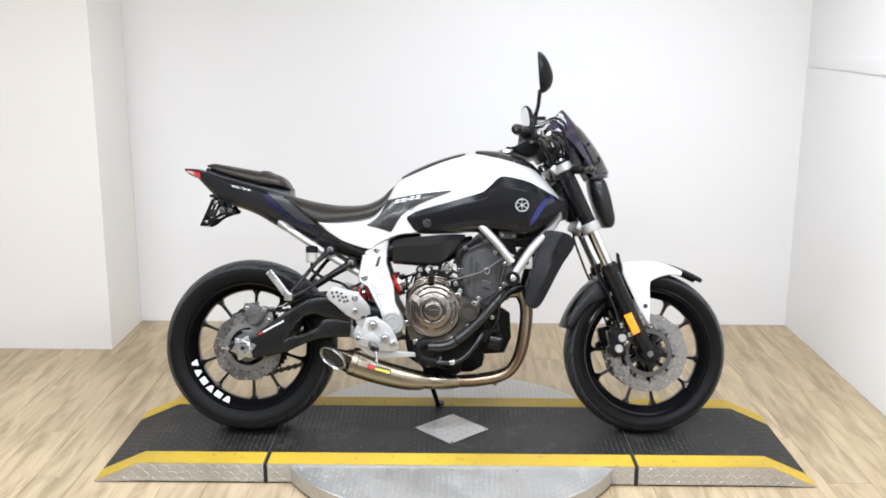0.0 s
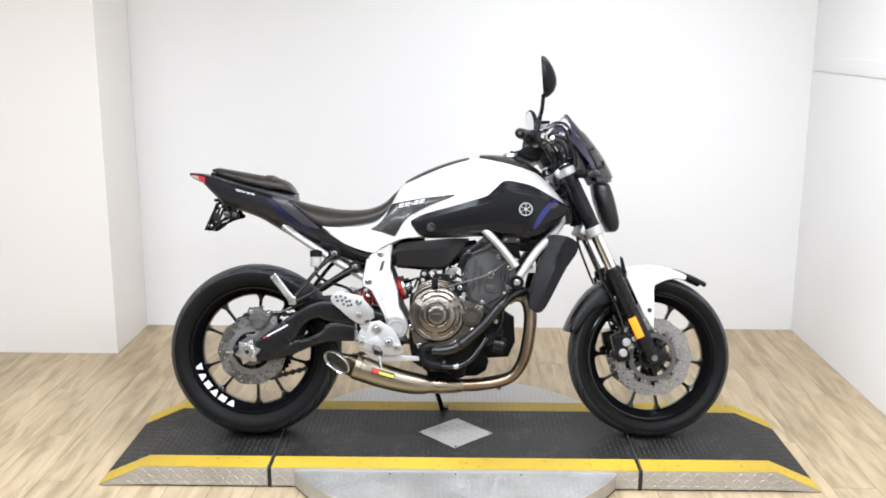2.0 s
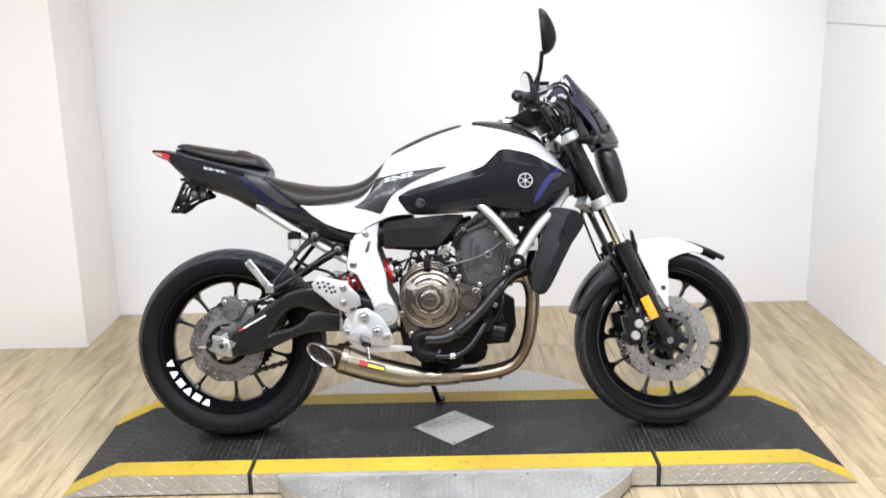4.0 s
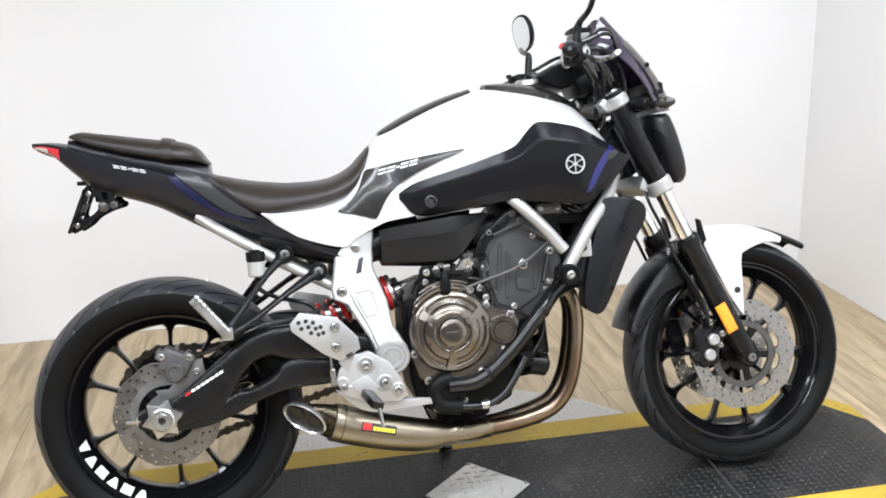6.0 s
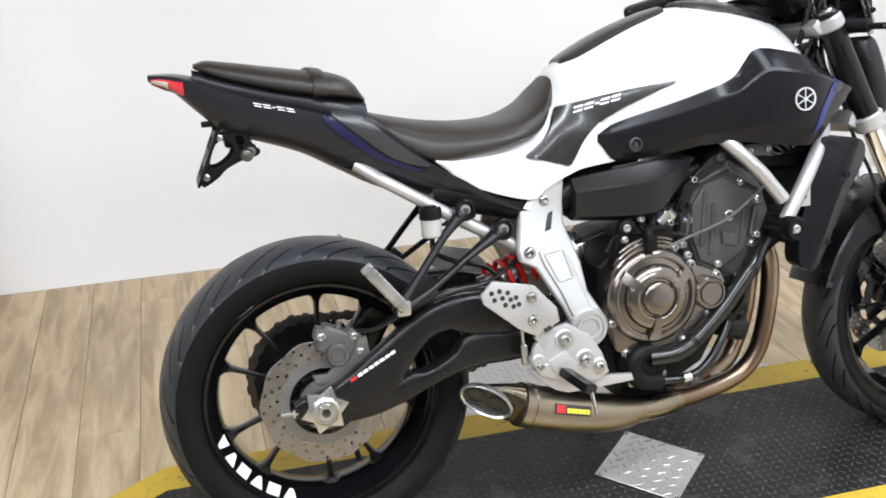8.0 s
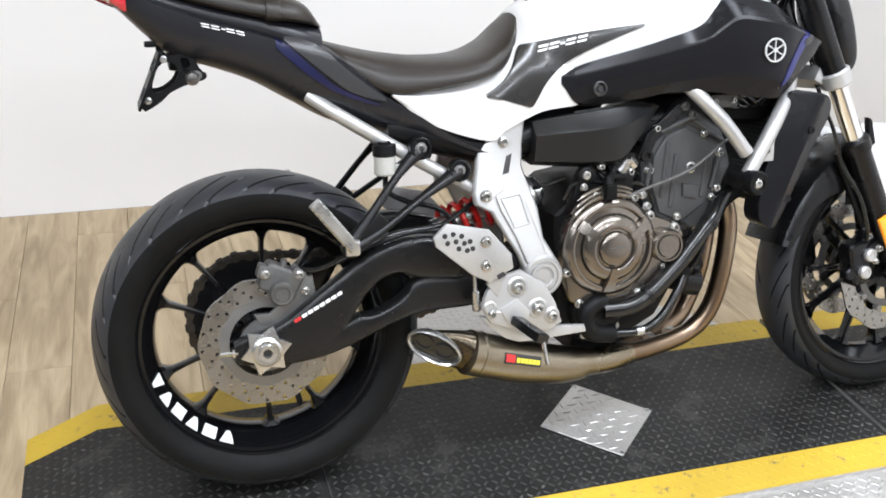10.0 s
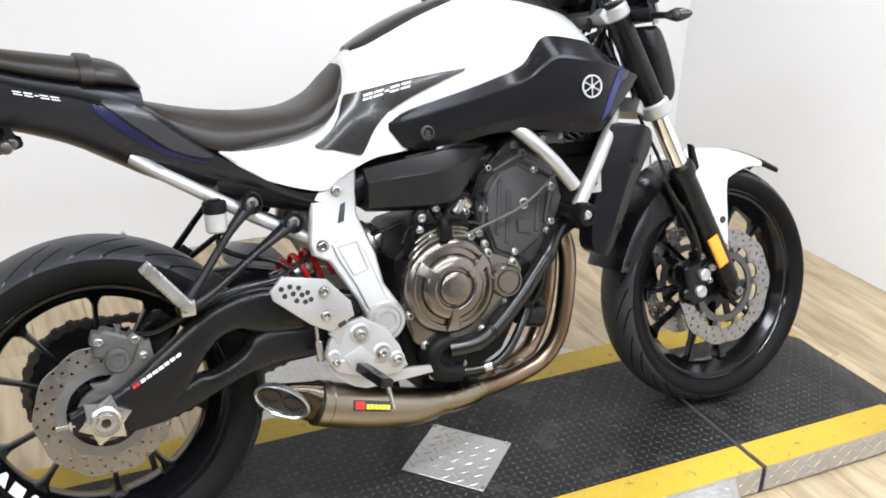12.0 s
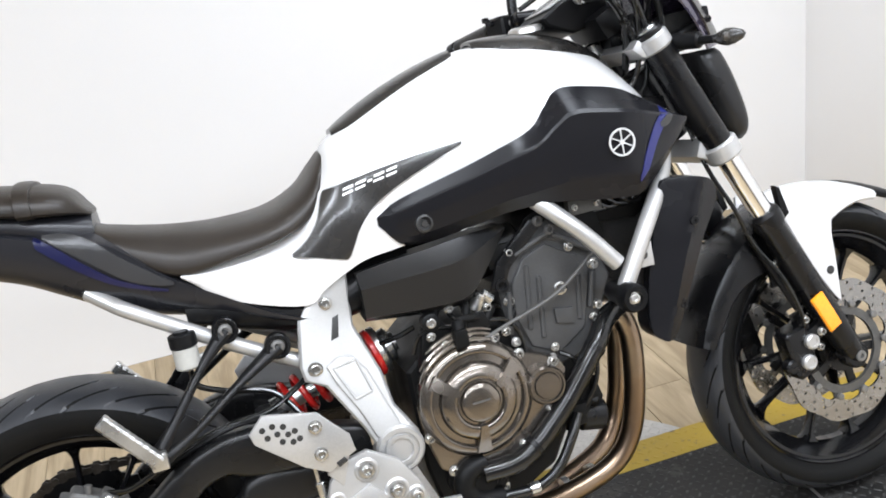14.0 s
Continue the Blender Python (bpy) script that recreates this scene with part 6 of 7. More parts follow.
bp("coolant_hose", tube([(.635, -.168, .315), (.69, -.172, .318), (.735, -.172, .340), (.800, -.168, .395), (.845, -.165, .445), (.872, -.16, .475), (.905, -.14, .505), (.95, -.12, .52)], .0175, 16), HOSE, wp, "shiny black coolant hose")
for p, q in (((.725, -.172, .335), (.733, -.172, .340)), ((.862, -.163, .463), (.868, -.162, .470))):
    bp("hose_clamp", rod(p, q, .0190, 20), BLACKMETAL, wp)
bp("coolant_pipe", tube([(.655, -.16, .262), (.72, -.165, .262), (.765, -.165, .285), (.80, -.16, .330), (.82, -.15, .36)], .009, 12), HOSE, wp)
bp("pipe_ferrule", rod((.708, -.166, .262), (.724, -.166, .263), .0105, 14), ALU, wp)

# exhaust
pipes = []
for y, fx in ((-.05, 0.0), (0.055, 0.016)):
    pipes.append(tube([(.895, y, .500), (.945 + fx, y - .01, .498), (.966 + fx, y - .015, .470), (.973 + fx, y - .015, .415), (.962 + fx, y - .012, .320), (.940 + fx, y - .008, .250), (.895 + fx, y * .8 - .015, .205), (.80, y * .5 - .045, .186), (.70, y * .25 - .08, .186)],
                      [.023, .0205, .0195, .0195, .0195, .0195, .0195, .0195, .020], 18, 6))
ex = bp("exhaust", merge(*pipes), HEAT, None, "heat-tinted steel exhaust with a short titanium silencer")
bp("collector", tube([(.735, -.085, .186), (.69, -.100, .186), (.63, -.112, .190), (.59, -.120, .195)], [.0235, .0265, .0275, .0315], 22), TITAN, ex)
for u in (.72, .80, .86):
    bp("pipe_clamp", rod((u, -.075 + (u - .72) * .3, .187), (u + .012, -.073 + (u - .72) * .3, .188), .0225, 22), ALU, ex)
sil = bp("silencer", tube([(.615, -.116, .192), (.595, -.119, .194), (.55, -.125, .201), (.47, -.135, .222), (.40, -.143, .245), (.365, -.147, .258)], [.032, .035, .039, .042, .043, .043], 32, 5), TITAN, ex, "titanium silencer sleeve")
# the end is cut off slantwise, so that the mouth is a long oval
OC = Vector((.304, -.138, .270))
E1 = Vector((.80, -.30, -.45)).normalized()
EN = Vector((-.74, -.48, -.04)).normalized()
EN = (EN - E1 * EN.dot(E1)).normalized()
E2 = EN.cross(E1)


def oval(c, a, b, n=36):
    return [c + E1 * (a * math.cos(2 * math.pi * k / n)) + E2 * (b * math.sin(2 * math.pi * k / n)) for k in range(n)]


def can_ring(c, r, n=36):
    d = Vector((-.93, -.10, .34)).normalized()
    e1 = (E1 - d * E1.dot(d)).normalized()
    e2 = d.cross(e1)
    if e2.dot(E2) < 0:
        e2 = -e2
    return [c + e1 * (r * math.cos(2 * math.pi * k / n)) + e2 * (r * math.sin(2 * math.pi * k / n)) for k in range(n)]


cap0, cap1 = can_ring(Vector((.385, -.145, .251)), .0440), oval(OC - EN * .006, .052, .032)
rings = [cap0] + [[p.lerp(q, u) for p, q in zip(cap0, cap1)] for u in (.35, .7, 1.0)]
bp("end_cap", loft(rings), SCORCHED, sil, "heat-darkened silencer end cap")
bp("outlet_ring", loft([oval(OC - EN * .010, .052, .032), oval(OC - EN * .002, .055, .035), oval(OC + EN * .003, .055, .035), oval(OC + EN * .005, .052, .032), oval(OC + EN * .002, .049, .029), oval(OC - EN * .006, .048, .028)], cap=False, closed=True), ALU, sil, "bright outlet ring")
bp("outlet_insert", merge(loft([oval(OC - EN * .005, .049, .029), oval(OC - EN * .018, .045, .026)]),
                         *[loft([oval(OC + E1 * dx - EN * .008, .019, .017, 20), oval(OC + E1 * dx - EN * .001, .019, .017, 20), oval(OC + E1 * dx - EN * .001, .016, .014, 20), oval(OC + E1 * dx - EN * .007, .016, .014, 20)]) for dx in (-.023, .020)]), BLACKMARK, sil, "black twin outlet")


def can_patch(u0, u1, a0, a1, r, material, parent, name):
    """A sticker wrapped round the sleeve."""
    A, B = Vector((.545, -.126, .203)), Vector((.40, -.143, .245))
    d = (B - A).normalized()
    side = Vector((0, -1, 0))
    side = (side - d * side.dot(d)).normalized()
    upv = side.cross(d)
    if upv.z < 0:
        upv = -upv
    rings = []
    for i in range(7):
        u = u0 + (u1 - u0) * i / 6
        c = A.lerp(B, u)
        rr = .0398 + .0032 * u
        out = [c + (side * math.cos(a) + upv * math.sin(a)) * (rr + r) for a in np.linspace(radians(a0), radians(a1), 5)]
        rings.append(out + [p - (p - c).normalized() * 0.002 for p in out[::-1]])
    return bp(name, loft(rings), material, parent)


st = can_patch(0.32, 0.86, 2, 30, 0.0012, BLACKMARK, sil, "sticker")
st["label"] = "small black, red and yellow maker's sticker"
can_patch(0.71, 0.84, 7, 26, 0.0022, REDMARK, st, "marking")
for k in range(6):
    can_patch(0.345 + 0.058 * k, 0.392 + 0.058 * k, 8, 20, 0.0022, YELLOWMARK, st, "marking")
bp("header_joint", merge(*[rod((.895, y, .500), (.915, y - .003, .500), .031, 22, .003) for y in (-.05, .055)]), ALU, ex)
bp("pipe_flange_block", box(.885, -.06, .505, .03, .06, .05, .008), ENGINEBLACK, case)
bp("oil_filter", merge(rod((.84, -.095, .335), (.885, -.095, .325), .028, 24, .004), rod((.885, -.095, .325), (.89, -.095, .324), .016, 12, .002)), BLACKMETAL, case, "black oil filter")
bp("cooler_block", merge(box(.855, -.105, .395, .035, .05, .07, .008, m=pose(0, 0, 0, 0, -14, 0)), rod((.862, -.13, .37), (.868, -.10, .345), .008, 10, .002)), ENGINEBLACK, case)
bp("sensor_lead", tube([(.87, -.13, .47), (.875, -.135, .43), (.862, -.135, .39), (.83, -.13, .35)], .0045, 10), HOSE, case)
bp("lower_bracket", merge(plate([(.805, .36), (.83, .43), (.862, .44), (.868, .38), (.845, .345)], -0.130, -0.118, 0.004), plate([(.80, .33), (.838, .335), (.842, .372), (.81, .37)], -0.142, -0.128, 0.004)), ENGINEBLACK, case)
for bx, bz in ((.852, .415), (.826, .352)):
    bp("bolt", bolt(bx, -.134, bz, .006, .007), BOLT, case)
bp("shift_linkage", rod((.60, -.10, .262), (.70, -.11, .235), .006, 10), BLACKMETAL, case)

# radiator behind its side covers
rad_m = pose(1.038, 0, 0.60, 0, 26, 0)
rad = bp("radiator", moved(box(0, 0, 0, 0.030, 0.30, 0.235, 0.004), rad_m), RADIATOR, None, "black finned radiator")
fins = bp("fin_pack", moved(merge(*[box(0.017, 0, -0.11 + 0.0088 * k, 0.004, 0.29, 0.0022) for k in range(26)], *[box(-0.017, 0, -0.11 + 0.0088 * k, 0.004, 0.29, 0.0022) for k in range(26)]), rad_m), RADIATOR, rad)
fins["kind"] = "stuff"
rc_out = [(1.004, .645), (1.020, .700), (1.045, .716), (1.112, .702), (1.132, .664), (1.092, .602), (1.058, .538), (1.028, .480), (1.006, .452), (.982, .452), (.964, .480), (.978, .560)]


def wing_fall(x, z):
    """A ridge runs down the cover; both sides fall back from it."""
    xr = 0.995 + (z - 0.47) * 0.42
    return 0.55 * max(0.0, x - xr) if x > xr else 0.28 * (xr - x)


rca, _ = both("radiator_cover", creased(rc_out, [], -0.190, -0.130, wing_fall, 0.008, 3, 3), CHARCOAL, None, "black radiator side cover")
for bx, bz in ((1.068, .64), (1.03, .505)):
    both("fastener", lathe([(.008, 0), (.007, -.003), (.003, -.003), (.002, 0), (0, 0)], (bx, -0.190 + wing_fall(bx, bz), bz), 16), BLACKMETAL, rca)

# plate added to keep the hollow between tank and engine dark
bp("wiring_tray", plate([(.79, .715), (.85, .735), (.98, .745), (1.05, .735), (1.055, .69), (1.0, .655), (.94, .66), (.90, .675), (.84, .715)], -0.115, 0.115, 0.012), ENGINEBLACK, None, "black filler plate in the dark hollow under the tank")
for k in range(4):
    bp("wire", tube([(.86 + .02 * k, -.118, .73), (.90 + .02 * k, -.128, .705), (.93 + .025 * k, -.125, .685), (.985 + .02 * k, -.12, .69 + .012 * k)], .0042, 8), HOSE, case)
bp("coil_block", merge(box(.905, -.125, .70, .06, .022, .026, .005), box(.955, -.125, .715, .03, .02, .02, .004)), CALIPER, case)
for bx, bz in ((.885, .70), (.925, .70)):
    bp("bolt", bolt(bx, -.136, bz, .0045, .005), BOLT, case)

# hoses and wires between the air box and the engine
for pts_ in ([(.640, -.10, .60), (.645, -.12, .575), (.66, -.13, .555), (.655, -.14, .535)], [(.675, -.09, .60), (.672, -.11, .57), (.69, -.12, .545)],
             [(.70, -.08, .60), (.715, -.10, .575), (.745, -.12, .56)], [(.585, -.10, .565), (.56, -.09, .555), (.53, -.07, .545)]):
    bp("wire", tube(pts_, .0045, 8), HOSE, case)
bp("throttle_body", merge(rod((.70, -.09, .645), (.79, -.09, .665), .034, 24, .004), box(.745, -.115, .65, .045, .03, .04, .006)), ENGINEBLACK, None, "black throttle body")
bp("intake_boot", rod((.66, -.09, .635), (.705, -.09, .645), .038, 24, .004), HOSE, None, "black rubber intake boot")

# ---- handlebar and cockpit
BARS = Matrix.Translation((0, 0.026, -0.004)) @ TURNED @ Matrix(((1, 0, 0, 0), (0, 1, 0, 0), (0, -0.040, 1, -0.012), (0, 0, 0, 1)))


def hp(name, bm, material, parent=None, label="", smooth=35):
    """A part that turns with the handlebar."""
    return bp(name, moved(bm, BARS), material, parent, label, smooth)


pts = [(0.905, -0.350, 1.036), (0.945, -0.250, 1.048), (0.985, -0.176, 1.054), (1.035, -0.115, 1.035), (1.066, -0.06, 1.002), (1.068, 0.0, 1.0),
       (1.066, 0.06, 1.002), (1.035, 0.115, 1.035), (0.985, 0.176, 1.054), (0.945, 0.250, 1.048), (0.905, 0.350, 1.036)]
bar = hp("handlebar", tube(pts, 0.0112, 14, 6), SILVER, None, "silver tubular handlebar with black grips")
for s in (-1, 1):
    hp("bar_clamp", box(1.072, 0.042 * s, 0.985, 0.045, 0.026, 0.055, 0.007, m=pose(0, 0, 0, 0, -20, 0)), BLACKMETAL, bar)
for s in (-1, 1):
    a, b = Vector((0.910, 0.342 * s, 1.037)), Vector((0.951, 0.236 * s, 1.048))
    d = b - a
    n = 18
    prof_pts = [a + d * (k / n) for k in range(n + 1)]
    hp("grip", tube(prof_pts, [0.0185 if k % 2 else 0.0165 for k in range(n + 1)], 18, straight=True), HOSE, bar, "ribbed black rubber grip")
    hp("bar_end", tube([a - d * 0.22, a - d * 0.2, a - d * 0.04, a], [0.012, 0.017, 0.018, 0.014], 18, straight=True), BLACKMETAL, bar)
    if s < 0:
        hp("bar_end_bolt", tube([a - d * 0.235, a - d * 0.215], 0.0045, 12, straight=True), CALIPER, bar)
    sw = moved(box(0, 0, 0, 0.046, 0.055, 0.046, 0.012, 3), pose(0.963, 0.212 * s, 1.048, 0, 0, 20 * s))
    swc = hp("switch_block", sw, BLACK, bar, "black switch block")
    if s < 0:
        hp("red_switch", moved(box(0, 0, 0, 0.016, 0.016, 0.010, 0.004), pose(0.938, 0.212 * s, 1.068, 0, -40, 20 * s)), RED, swc, "red stop switch")
    else:
        for k in range(3):
            hp("button", moved(box(0, 0, 0, 0.01, 0.012, 0.010, 0.003), pose(0.938, 0.206 * s + 0.014 * k, 1.060 + 0.006 * k, 0, 0, 20)), BLACKMETAL, swc)
    lv = hp("lever", tube([(1.000, 0.168 * s, 1.045), (1.022, 0.20 * s, 1.036), (1.024, 0.255 * s, 1.028), (1.014, 0.315 * s, 1.022), (1.008, 0.365 * s, 1.022)], [0.010, 0.009, 0.0075, 0.0068, 0.0075], 12, 6, flat=0.75), BRIGHT, bar, "polished alloy lever")
    hp("perch", merge(box(0.990, 0.165 * s, 1.052, 0.045, 0.04, 0.03, 0.007), rod((0.965, 0.15 * s, 1.056), (1.01, 0.15 * s, 1.05), 0.013, 14, 0.003)), BLACKMETAL, lv)
    stem = hp("mirror_stem", tube([(0.980, 0.188 * s, 1.058), (0.982, 0.190 * s, 1.085), (0.985, 0.192 * s, 1.108), (0.988, 0.205 * s, 1.122), (0.992 if s > 0 else 0.986, 0.270 * s, 1.142 if s > 0 else 1.134), (1.010 if s > 0 else 0.982, 0.335 * s, 1.160 if s > 0 else 1.166)], [0.010, 0.010, 0.0095, 0.0075, 0.0065, 0.007], 12, 6), BLACKMETAL, None, "black rear-view mirror on a bent stem")
    outline = [(v.x, v.y) for v in spline([(-0.046, -0.046, 0), (-0.062, -0.008, 0), (-0.060, 0.028, 0), (-0.040, 0.052, 0), (0.004, 0.060, 0), (0.044, 0.050, 0), (0.064, 0.018, 0), (0.058, -0.022, 0), (0.030, -0.050, 0), (-0.012, -0.057, 0)], 4, True)]
    mm = Matrix.Translation((1.027 if s > 0 else 0.980, 0.365 * s, 1.209 if s > 0 else 1.218)) @ Matrix.Rotation(radians(10 * s), 4, "Z") @ Matrix.Rotation(radians(-10), 4, "Y")
    rings = [[mm @ Vector((d * (0.55 if s > 0 else 0.85 * (1 - 5.5 * p[1] * k)) + (0.0 if s > 0 else 0.10 * p[1] * k), -p[0] * k * s * 0.86, p[1] * k * (0.90 if s > 0 else 1.16))) for p in outline] for d, k in ((-0.004, 0.90), (-0.006, 0.97), (0.0, 1.0), (0.012, 0.95), (0.026, 0.80), (0.038, 0.52), (0.044, 0.2))]
    hp("mirror_head", loft(rings), BLACK, stem, "black mirror housing")
    hp("mirror_glass", loft([[mm @ Vector((d * 0.85 + (0.0 if s > 0 else 0.10 * p[1]), -p[0] * 0.76 * s, p[1] * (0.80 if s > 0 else 1.0))) for p in outline] for d in (-0.0055, -0.003)]), MIRROR, stem, "mirror glass")
# brake master cylinder with reservoir
mc = hp("master_cylinder", merge(rod((0.985, -0.11, 1.058), (1.005, -0.185, 1.058), 0.014, 16, 0.003), box(1.0, -0.15, 1.072, 0.03, 0.035, 0.02, 0.005)), ALU, None, "front brake master cylinder with a grey reservoir")
hp("fluid_reservoir", box(1.004, -0.142, 1.094, 0.044, 0.048, 0.022, 0.007), BRACKET, mc, "grey brake fluid reservoir")
hp("reservoir_lid", box(1.004, -0.142, 1.112, 0.048, 0.052, 0.009, 0.003), BLACK, mc, "black reservoir lid")
for sx, sy in ((-1, -1), (1, 1)):
    hp("bolt", moved(bolt(0, 0, 0, 0.003, 0.003), pose(1.004 + 0.016 * sx, -0.142 + 0.018 * sy, 1.116, -90)), ALU, mc)
hp("perch_clamp", rod((0.968, -0.168, 1.052), (0.976, -0.148, 1.053), 0.019, 18, 0.003), ALU, mc)
hp("perch_clamp", rod((0.985, -0.10, 1.05), (1.0, -0.09, 1.047), 0.016, 16, 0.003), ALU, mc)
hp("banjo", merge(rod((1.0, -0.10, 1.062), (1.0, -0.085, 1.062), 0.010, 12, 0.002), rod((1.03, -0.12, 1.07), (1.04, -0.115, 1.04), 0.007, 10, 0.002)), ALU, mc)
# instrument
dash = hp("instrument", plate([(0.925, 1.026), (0.96, 1.046), (1.00, 1.062), (1.055, 1.068), (1.065, 1.03), (1.03, 1.0), (0.98, 0.99), (0.935, 1.01)], -0.068, 0.068, 0.010, 3), BLACK, None, "black digital instrument on the handlebar")
hp("display", moved(box(0, 0, 0, 0.062, 0.105, 0.003, 0.001, 1), pose(0.973, 0, 1.0535, 0, -25, 0)), DISPLAY, dash, "blank dark display, its reflection painted grey")
hp("dash_bracket", merge(box(1.075, 0, 1.01, 0.05, 0.07, 0.05, 0.008), box(1.11, 0, 0.985, 0.05, 0.12, 0.04, 0.008)), BLACK, dash)
hp("ignition_lock", merge(rod((1.045, 0, 0.945), (1.038, 0, 0.972), 0.018, 18, 0.003), rod((1.09, 0.03, 0.90), (1.05, 0.03, 0.92), 0.012)), ALU, None, "ignition lock")
# cables
for k, p in enumerate(([(0.99, -0.16, 1.06), (1.05, -0.15, 1.10), (1.105, -0.09, 1.085), (1.135, -0.03, 0.99), (1.14, -0.02, 0.88), (1.15, -0.03, 0.80)],
                       [(0.985, -0.19, 1.065), (1.06, -0.17, 1.085), (1.10, -0.11, 1.04), (1.11, -0.05, 0.94), (1.09, -0.05, 0.86), (1.02, -0.06, 0.82)],
                       [(0.985, 0.19, 1.05), (1.06, 0.16, 1.08), (1.11, 0.09, 1.05), (1.12, 0.04, 0.94), (1.09, 0.05, 0.86), (1.02, 0.06, 0.82)],
                       [(0.97, -0.21, 1.04), (1.03, -0.17, 1.02), (1.07, -0.10, 0.96), (1.07, -0.06, 0.88), (1.0, -0.06, 0.83)])):
    bp("cable", tube(p, 0.0048, 10), HOSE, None, "black control cable", turned=True)

for p in ([(0.995, -0.135, 1.045), (1.025, -0.125, 1.005), (1.055, -0.10, 0.965), (1.085, -0.075, 0.915)], [(0.98, -0.17, 1.035), (1.02, -0.14, 0.99), (1.05, -0.09, 0.955), (1.06, -0.05, 0.90)],
          [(1.0, -0.11, 1.06), (1.05, -0.12, 1.03), (1.08, -0.10, 0.985), (1.10, -0.075, 0.93)], [(1.01, -0.10, 1.055), (1.065, -0.105, 1.06), (1.115, -0.095, 1.01), (1.125, -0.085, 0.93)]):
    bp("cable", tube(p, 0.0062, 10), HOSE, None, "black control cable", turned=True)
bp("loom_cover", merge(box(1.035, -0.02, 0.985, 0.055, 0.13, 0.045, 0.012, m=pose(0, 0, 0, 0, -25, 0)), box(1.075, -0.01, 0.965, 0.04, 0.15, 0.05, 0.01)), BLACK, None, "black loom cover behind the top clamp", turned=True)

# screen: a bowed smoked sheet
rings = []
for i in range(15):
    v = i / 14
    zc = 0.912 + 0.225 * v
    xc = 1.276 - 0.082 * v - 0.075 * v * v
    hw = 0.088 + 0.035 * math.sin(v * 2.2) - 0.055 * v ** 4
    line = []
    for j in range(17):
        u = j / 8 - 1
        sweep = 0.058 * u * u + 0.012 * abs(u)
        line.append((xc - sweep, hw * u, zc - 0.030 * u * u * (0.3 + v) + 0.030 * (math.sin(min(1.0, abs(u) / 0.85) * math.pi) - 0.35) * v ** 5))
    rings.append(line + [(p[0] - 0.0035, p[1] * 0.985, p[2]) for p in line[::-1]])
screen = bp("fly_screen", loft(rings), TINT, None, "smoked plastic fly screen", turned=True)
rings = []
for i in range(10):
    v = 0.06 + 0.74 * i / 9
    zc = 0.912 + 0.225 * v
    xc = 1.276 - 0.082 * v - 0.075 * v * v + 0.007
    hw = (0.088 + 0.035 * math.sin(v * 2.2) - 0.055 * v ** 4) * (0.92 - 0.25 * v)
    line = []
    for j in range(13):
        u = (j / 6 - 1)
        w = u * hw / (0.088 + 0.035 * math.sin(v * 2.2) - 0.055 * v ** 4)
        line.append((xc - 0.058 * w * w - 0.012 * abs(w), hw * u, zc - 0.030 * w * w * (0.3 + v)))
    rings.append(line + [(p[0] - 0.003, p[1] * 0.985, p[2]) for p in line[::-1]])
bp("screen_panel", loft(rings), GLOSSBLACK, screen, "dark centre panel on the screen", turned=True)
bp("screen_mount", merge(box(1.215, 0, 0.955, 0.04, 0.13, 0.05, 0.008), *[rod((1.14, 0.07 * s, 0.93), (1.215, 0.075 * s, 0.955), 0.009, 12, 0.002) for s in (-1, 1)]), BLACK, screen, turned=True)
for s in (-1, 1):
    for vz, vx in ((0.955, 1.228), (1.02, 1.198)):
        bp("bolt", moved(bolt(0, 0, 0, 0.005, 0.005), pose(vx - 0.012, 0.085 * s, vz, 0, 0, 55 if s > 0 else 0) ), BLACKMETAL, screen, turned=True)
# headlamp
def upright(rows, n=22, k=32, power=3.0):
    """A body built up in height: rows of z, back, front and half width."""
    rings = []
    for z, xb, xf, w in smooth_table(rows, n):
        cx, hx = (xb + xf) / 2, (xf - xb) / 2
        rings.append([(cx + hx * math.copysign(abs(math.cos(a)) ** (2 / power), math.cos(a)), w * math.copysign(abs(math.sin(a)) ** (2 / power), math.sin(a)), z)
                      for a in (2 * math.pi * j / k for j in range(k))])
    return loft(rings)


head = bp("headlamp", upright([(0.730, 1.256, 1.284, 0.04), (0.742, 1.248, 1.293, 0.052), (0.765, 1.236, 1.295, 0.062), (0.80, 1.222, 1.289, 0.067), (0.85, 1.206, 1.277, 0.066), (0.89, 1.198, 1.264, 0.060), (0.903, 1.200, 1.256, 0.05)]), AIRBOX, None, "black headlamp shell", turned=True)
bp("headlamp_lens", upright([(0.758, 1.262, 1.298, 0.042), (0.78, 1.257, 1.2955, 0.052), (0.82, 1.247, 1.2865, 0.054), (0.86, 1.237, 1.2755, 0.046)]), CLEARLENS, head, "clear headlamp lens", turned=True)
for s in (-1, 1):
    ind = bp("front_indicator", merge(rod((1.120, 0.085 * s, 0.930), (1.155, 0.150 * s, 0.922), 0.0145, 16, 0.004), rod((1.15, 0.145 * s, 0.922), (1.160, 0.185 * s, 0.919), 0.007, 12, 0.002)), BLACK, None, "black front indicator on a stalk", turned=True)
    bp("indicator_lamp", moved(lathe([(0, -0.032), (0.007, -0.026), (0.013, -0.010), (0.0145, 0.003), (0.010, 0.018), (0.005, 0.027), (0, 0.029)], (0, 0, 0), 24), pose(1.168, 0.210 * s, 0.918, 0, 0, -24 * s)), GLOSSBLACK, ind, turned=True)
    bp("indicator_lens", moved(lathe([(0, -0.008), (0.006, -0.006), (0.008, 0), (0.006, 0.006), (0, 0.008)], (0, 0, 0), 18), pose(1.160, 0.217 * s, 0.919, 0, 0, -24 * s)), CARBON, ind, turned=True)

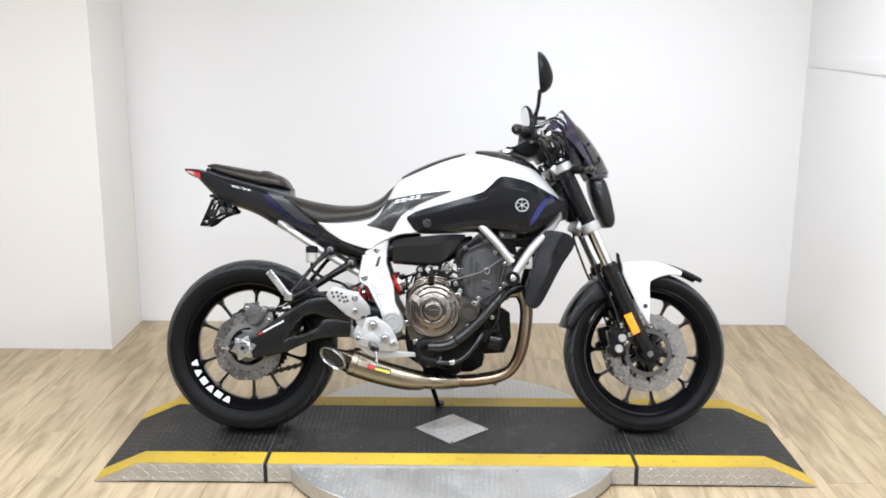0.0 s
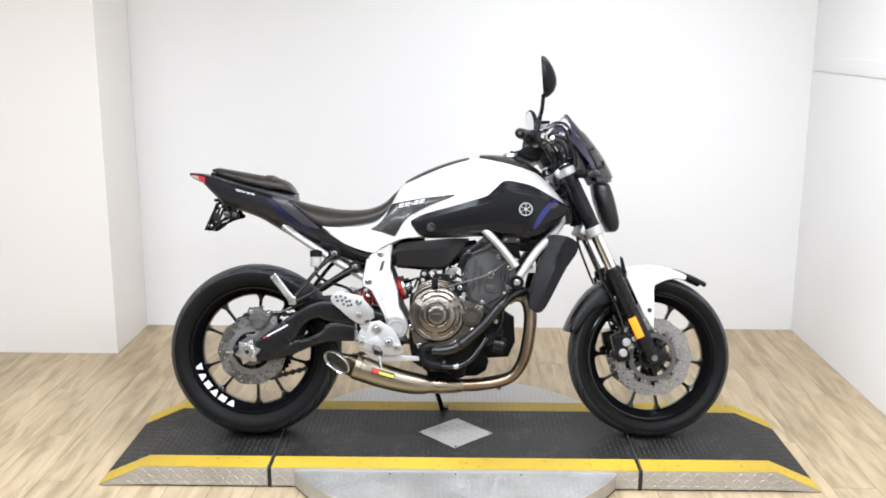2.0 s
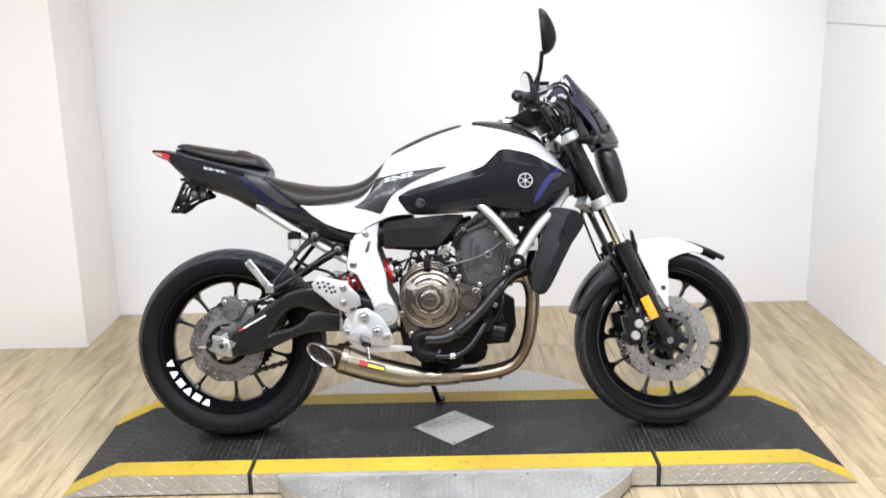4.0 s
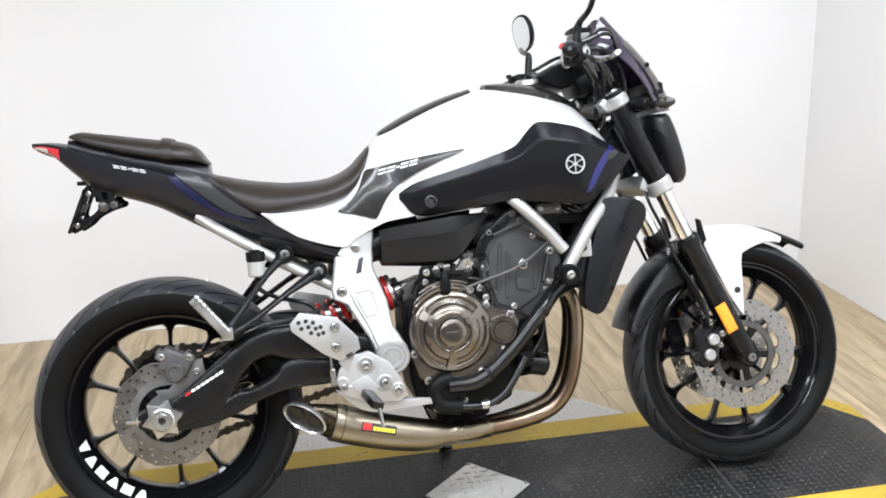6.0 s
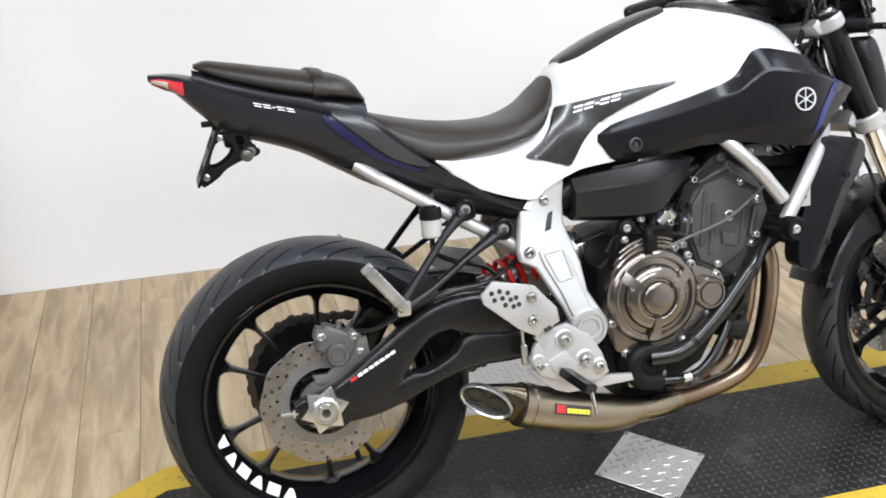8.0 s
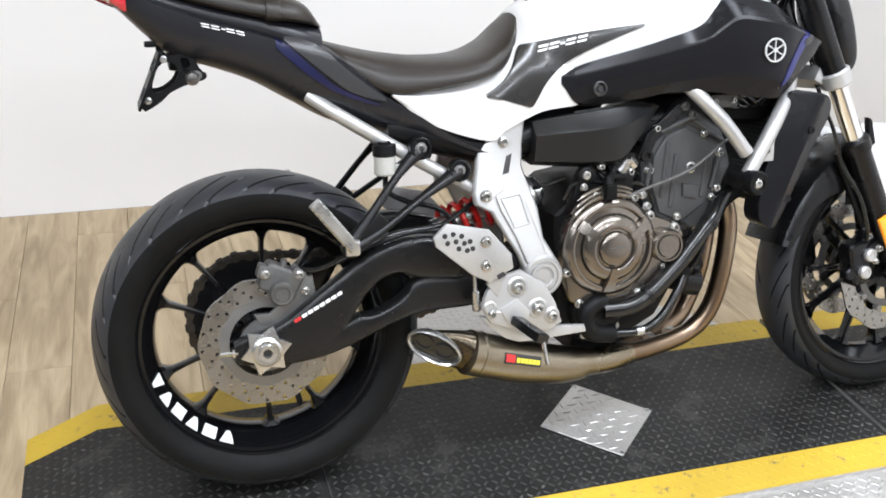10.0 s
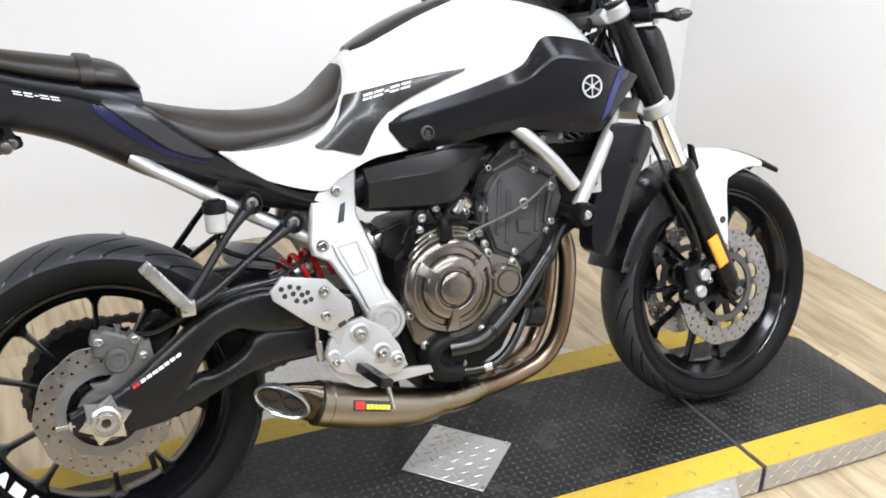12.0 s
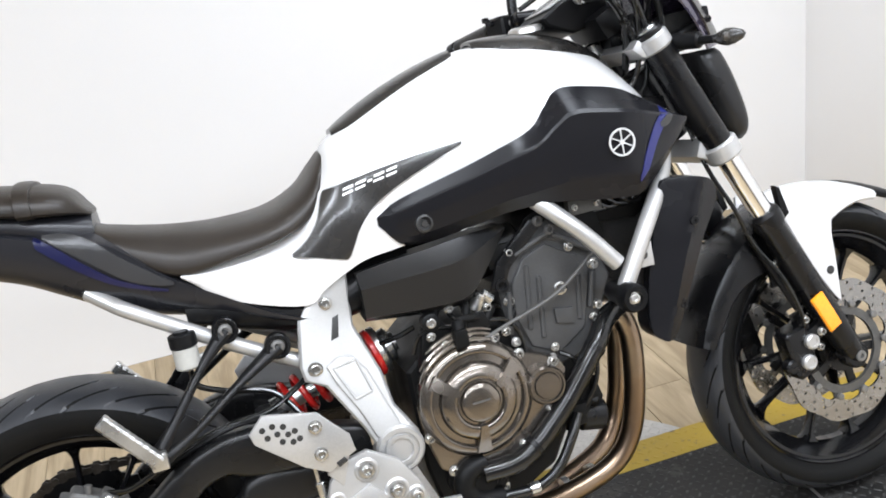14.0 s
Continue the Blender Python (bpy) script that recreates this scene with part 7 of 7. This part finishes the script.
# white marks on the near slope of the rear rim, one plain shape for each letter: (start, end) of its inner and outer edge
RIM_SLOPE = ((0.2150, -0.0583), (0.2105, -0.0531), (0.2060, -0.0480), (0.2020, -0.0434), (0.1992, -0.0401))
CONE, BASE, BLOCK = ((0.36, 0.64), (0.0, 1.0)), ((0.0, 1.0), (0.34, 0.66)), ((0.0, 1.0), (0.0, 1.0))
for k, (inner, outer) in enumerate((BASE, CONE, BLOCK, CONE, BLOCK, CONE)):
    a0, span = 194.5 + 9.8 * k, 7.2
    rings = []
    for j in range(7):
        u = j / 6
        line, back = [], []
        for q, (r, y) in enumerate(RIM_SLOPE):
            v = 1 - q / (len(RIM_SLOPE) - 1)
            lo, hi = inner[0] + (outer[0] - inner[0]) * v, inner[1] + (outer[1] - inner[1]) * v
            a = radians(a0 + span * (lo + (hi - lo) * u))
            line.append((RC[0] + (r - 0.0012) * math.cos(a), y - 0.0012, RC[2] + (r - 0.0012) * math.sin(a)))
            back.append((RC[0] + (r + 0.001) * math.cos(a), y + 0.001, RC[2] + (r + 0.001) * math.sin(a)))
        rings.append(line + back[::-1])
    bp("marking", loft(rings), WHITEMARK, rear_wheel, "plain white mark")

# the tail and the passenger seat stand a little to the far side
for top_ob in (tail, pillion, holder):
    for o in (top_ob, *top_ob.children_recursive):
        for v in o.data.vertices:
            k = max(0.0, min(1.0, (0.30 - v.co.x) / 0.4))
            v.co.y += 0.035 * k
            v.co.x -= (0.020 if top_ob is pillion else 0.008) * k

# ---------------------------------------------------------------- floor planks, running away from the camera
PW, PL = 0.148, 1.22
plank_mesh = {}


def plank(length):
    key = round(length, 3)
    if key not in plank_mesh:
        bm = bmesh.new()
        w, l, h, b = PW / 2 - 0.0006, length / 2 - 0.0006, 0.004, 0.0007
        lo = [bm.verts.new((sx * l, sy * w, -h)) for sx, sy in ((-1, -1), (1, -1), (1, 1), (-1, 1))]
        mi = [bm.verts.new((sx * l, sy * w, -b)) for sx, sy in ((-1, -1), (1, -1), (1, 1), (-1, 1))]
        hi = [bm.verts.new((sx * (l - b), sy * (w - b), 0)) for sx, sy in ((-1, -1), (1, -1), (1, 1), (-1, 1))]
        for a, c in ((lo, mi), (mi, hi)):
            for i in range(4):
                bm.faces.new((a[i], a[(i + 1) % 4], c[(i + 1) % 4], c[i]))
        bm.faces.new(hi)
        me = bpy.data.meshes.new("plank")
        bm.to_mesh(me)
        bm.free()
        me.materials.append(OAK)
        plank_mesh[key] = me
    return plank_mesh[key]


rng = random.Random(5)
x = X1 - PW / 2
row = 0
while x > X0:
    y = Y1 - (0.18 + 0.37 * ((row * 2) % 3))
    top = Y1
    while top > Y0:
        bot = max(y, Y0)
        length = top - bot
        if length > 0.03 and not (x < -0.868 - PW / 2 and bot > 1.065):
            piece("plank", plank(length), floor, pose(x, (top + bot) / 2, 0, 0, 0, 90))
        top, y = bot, bot - PL
    x -= PW
    row += 1
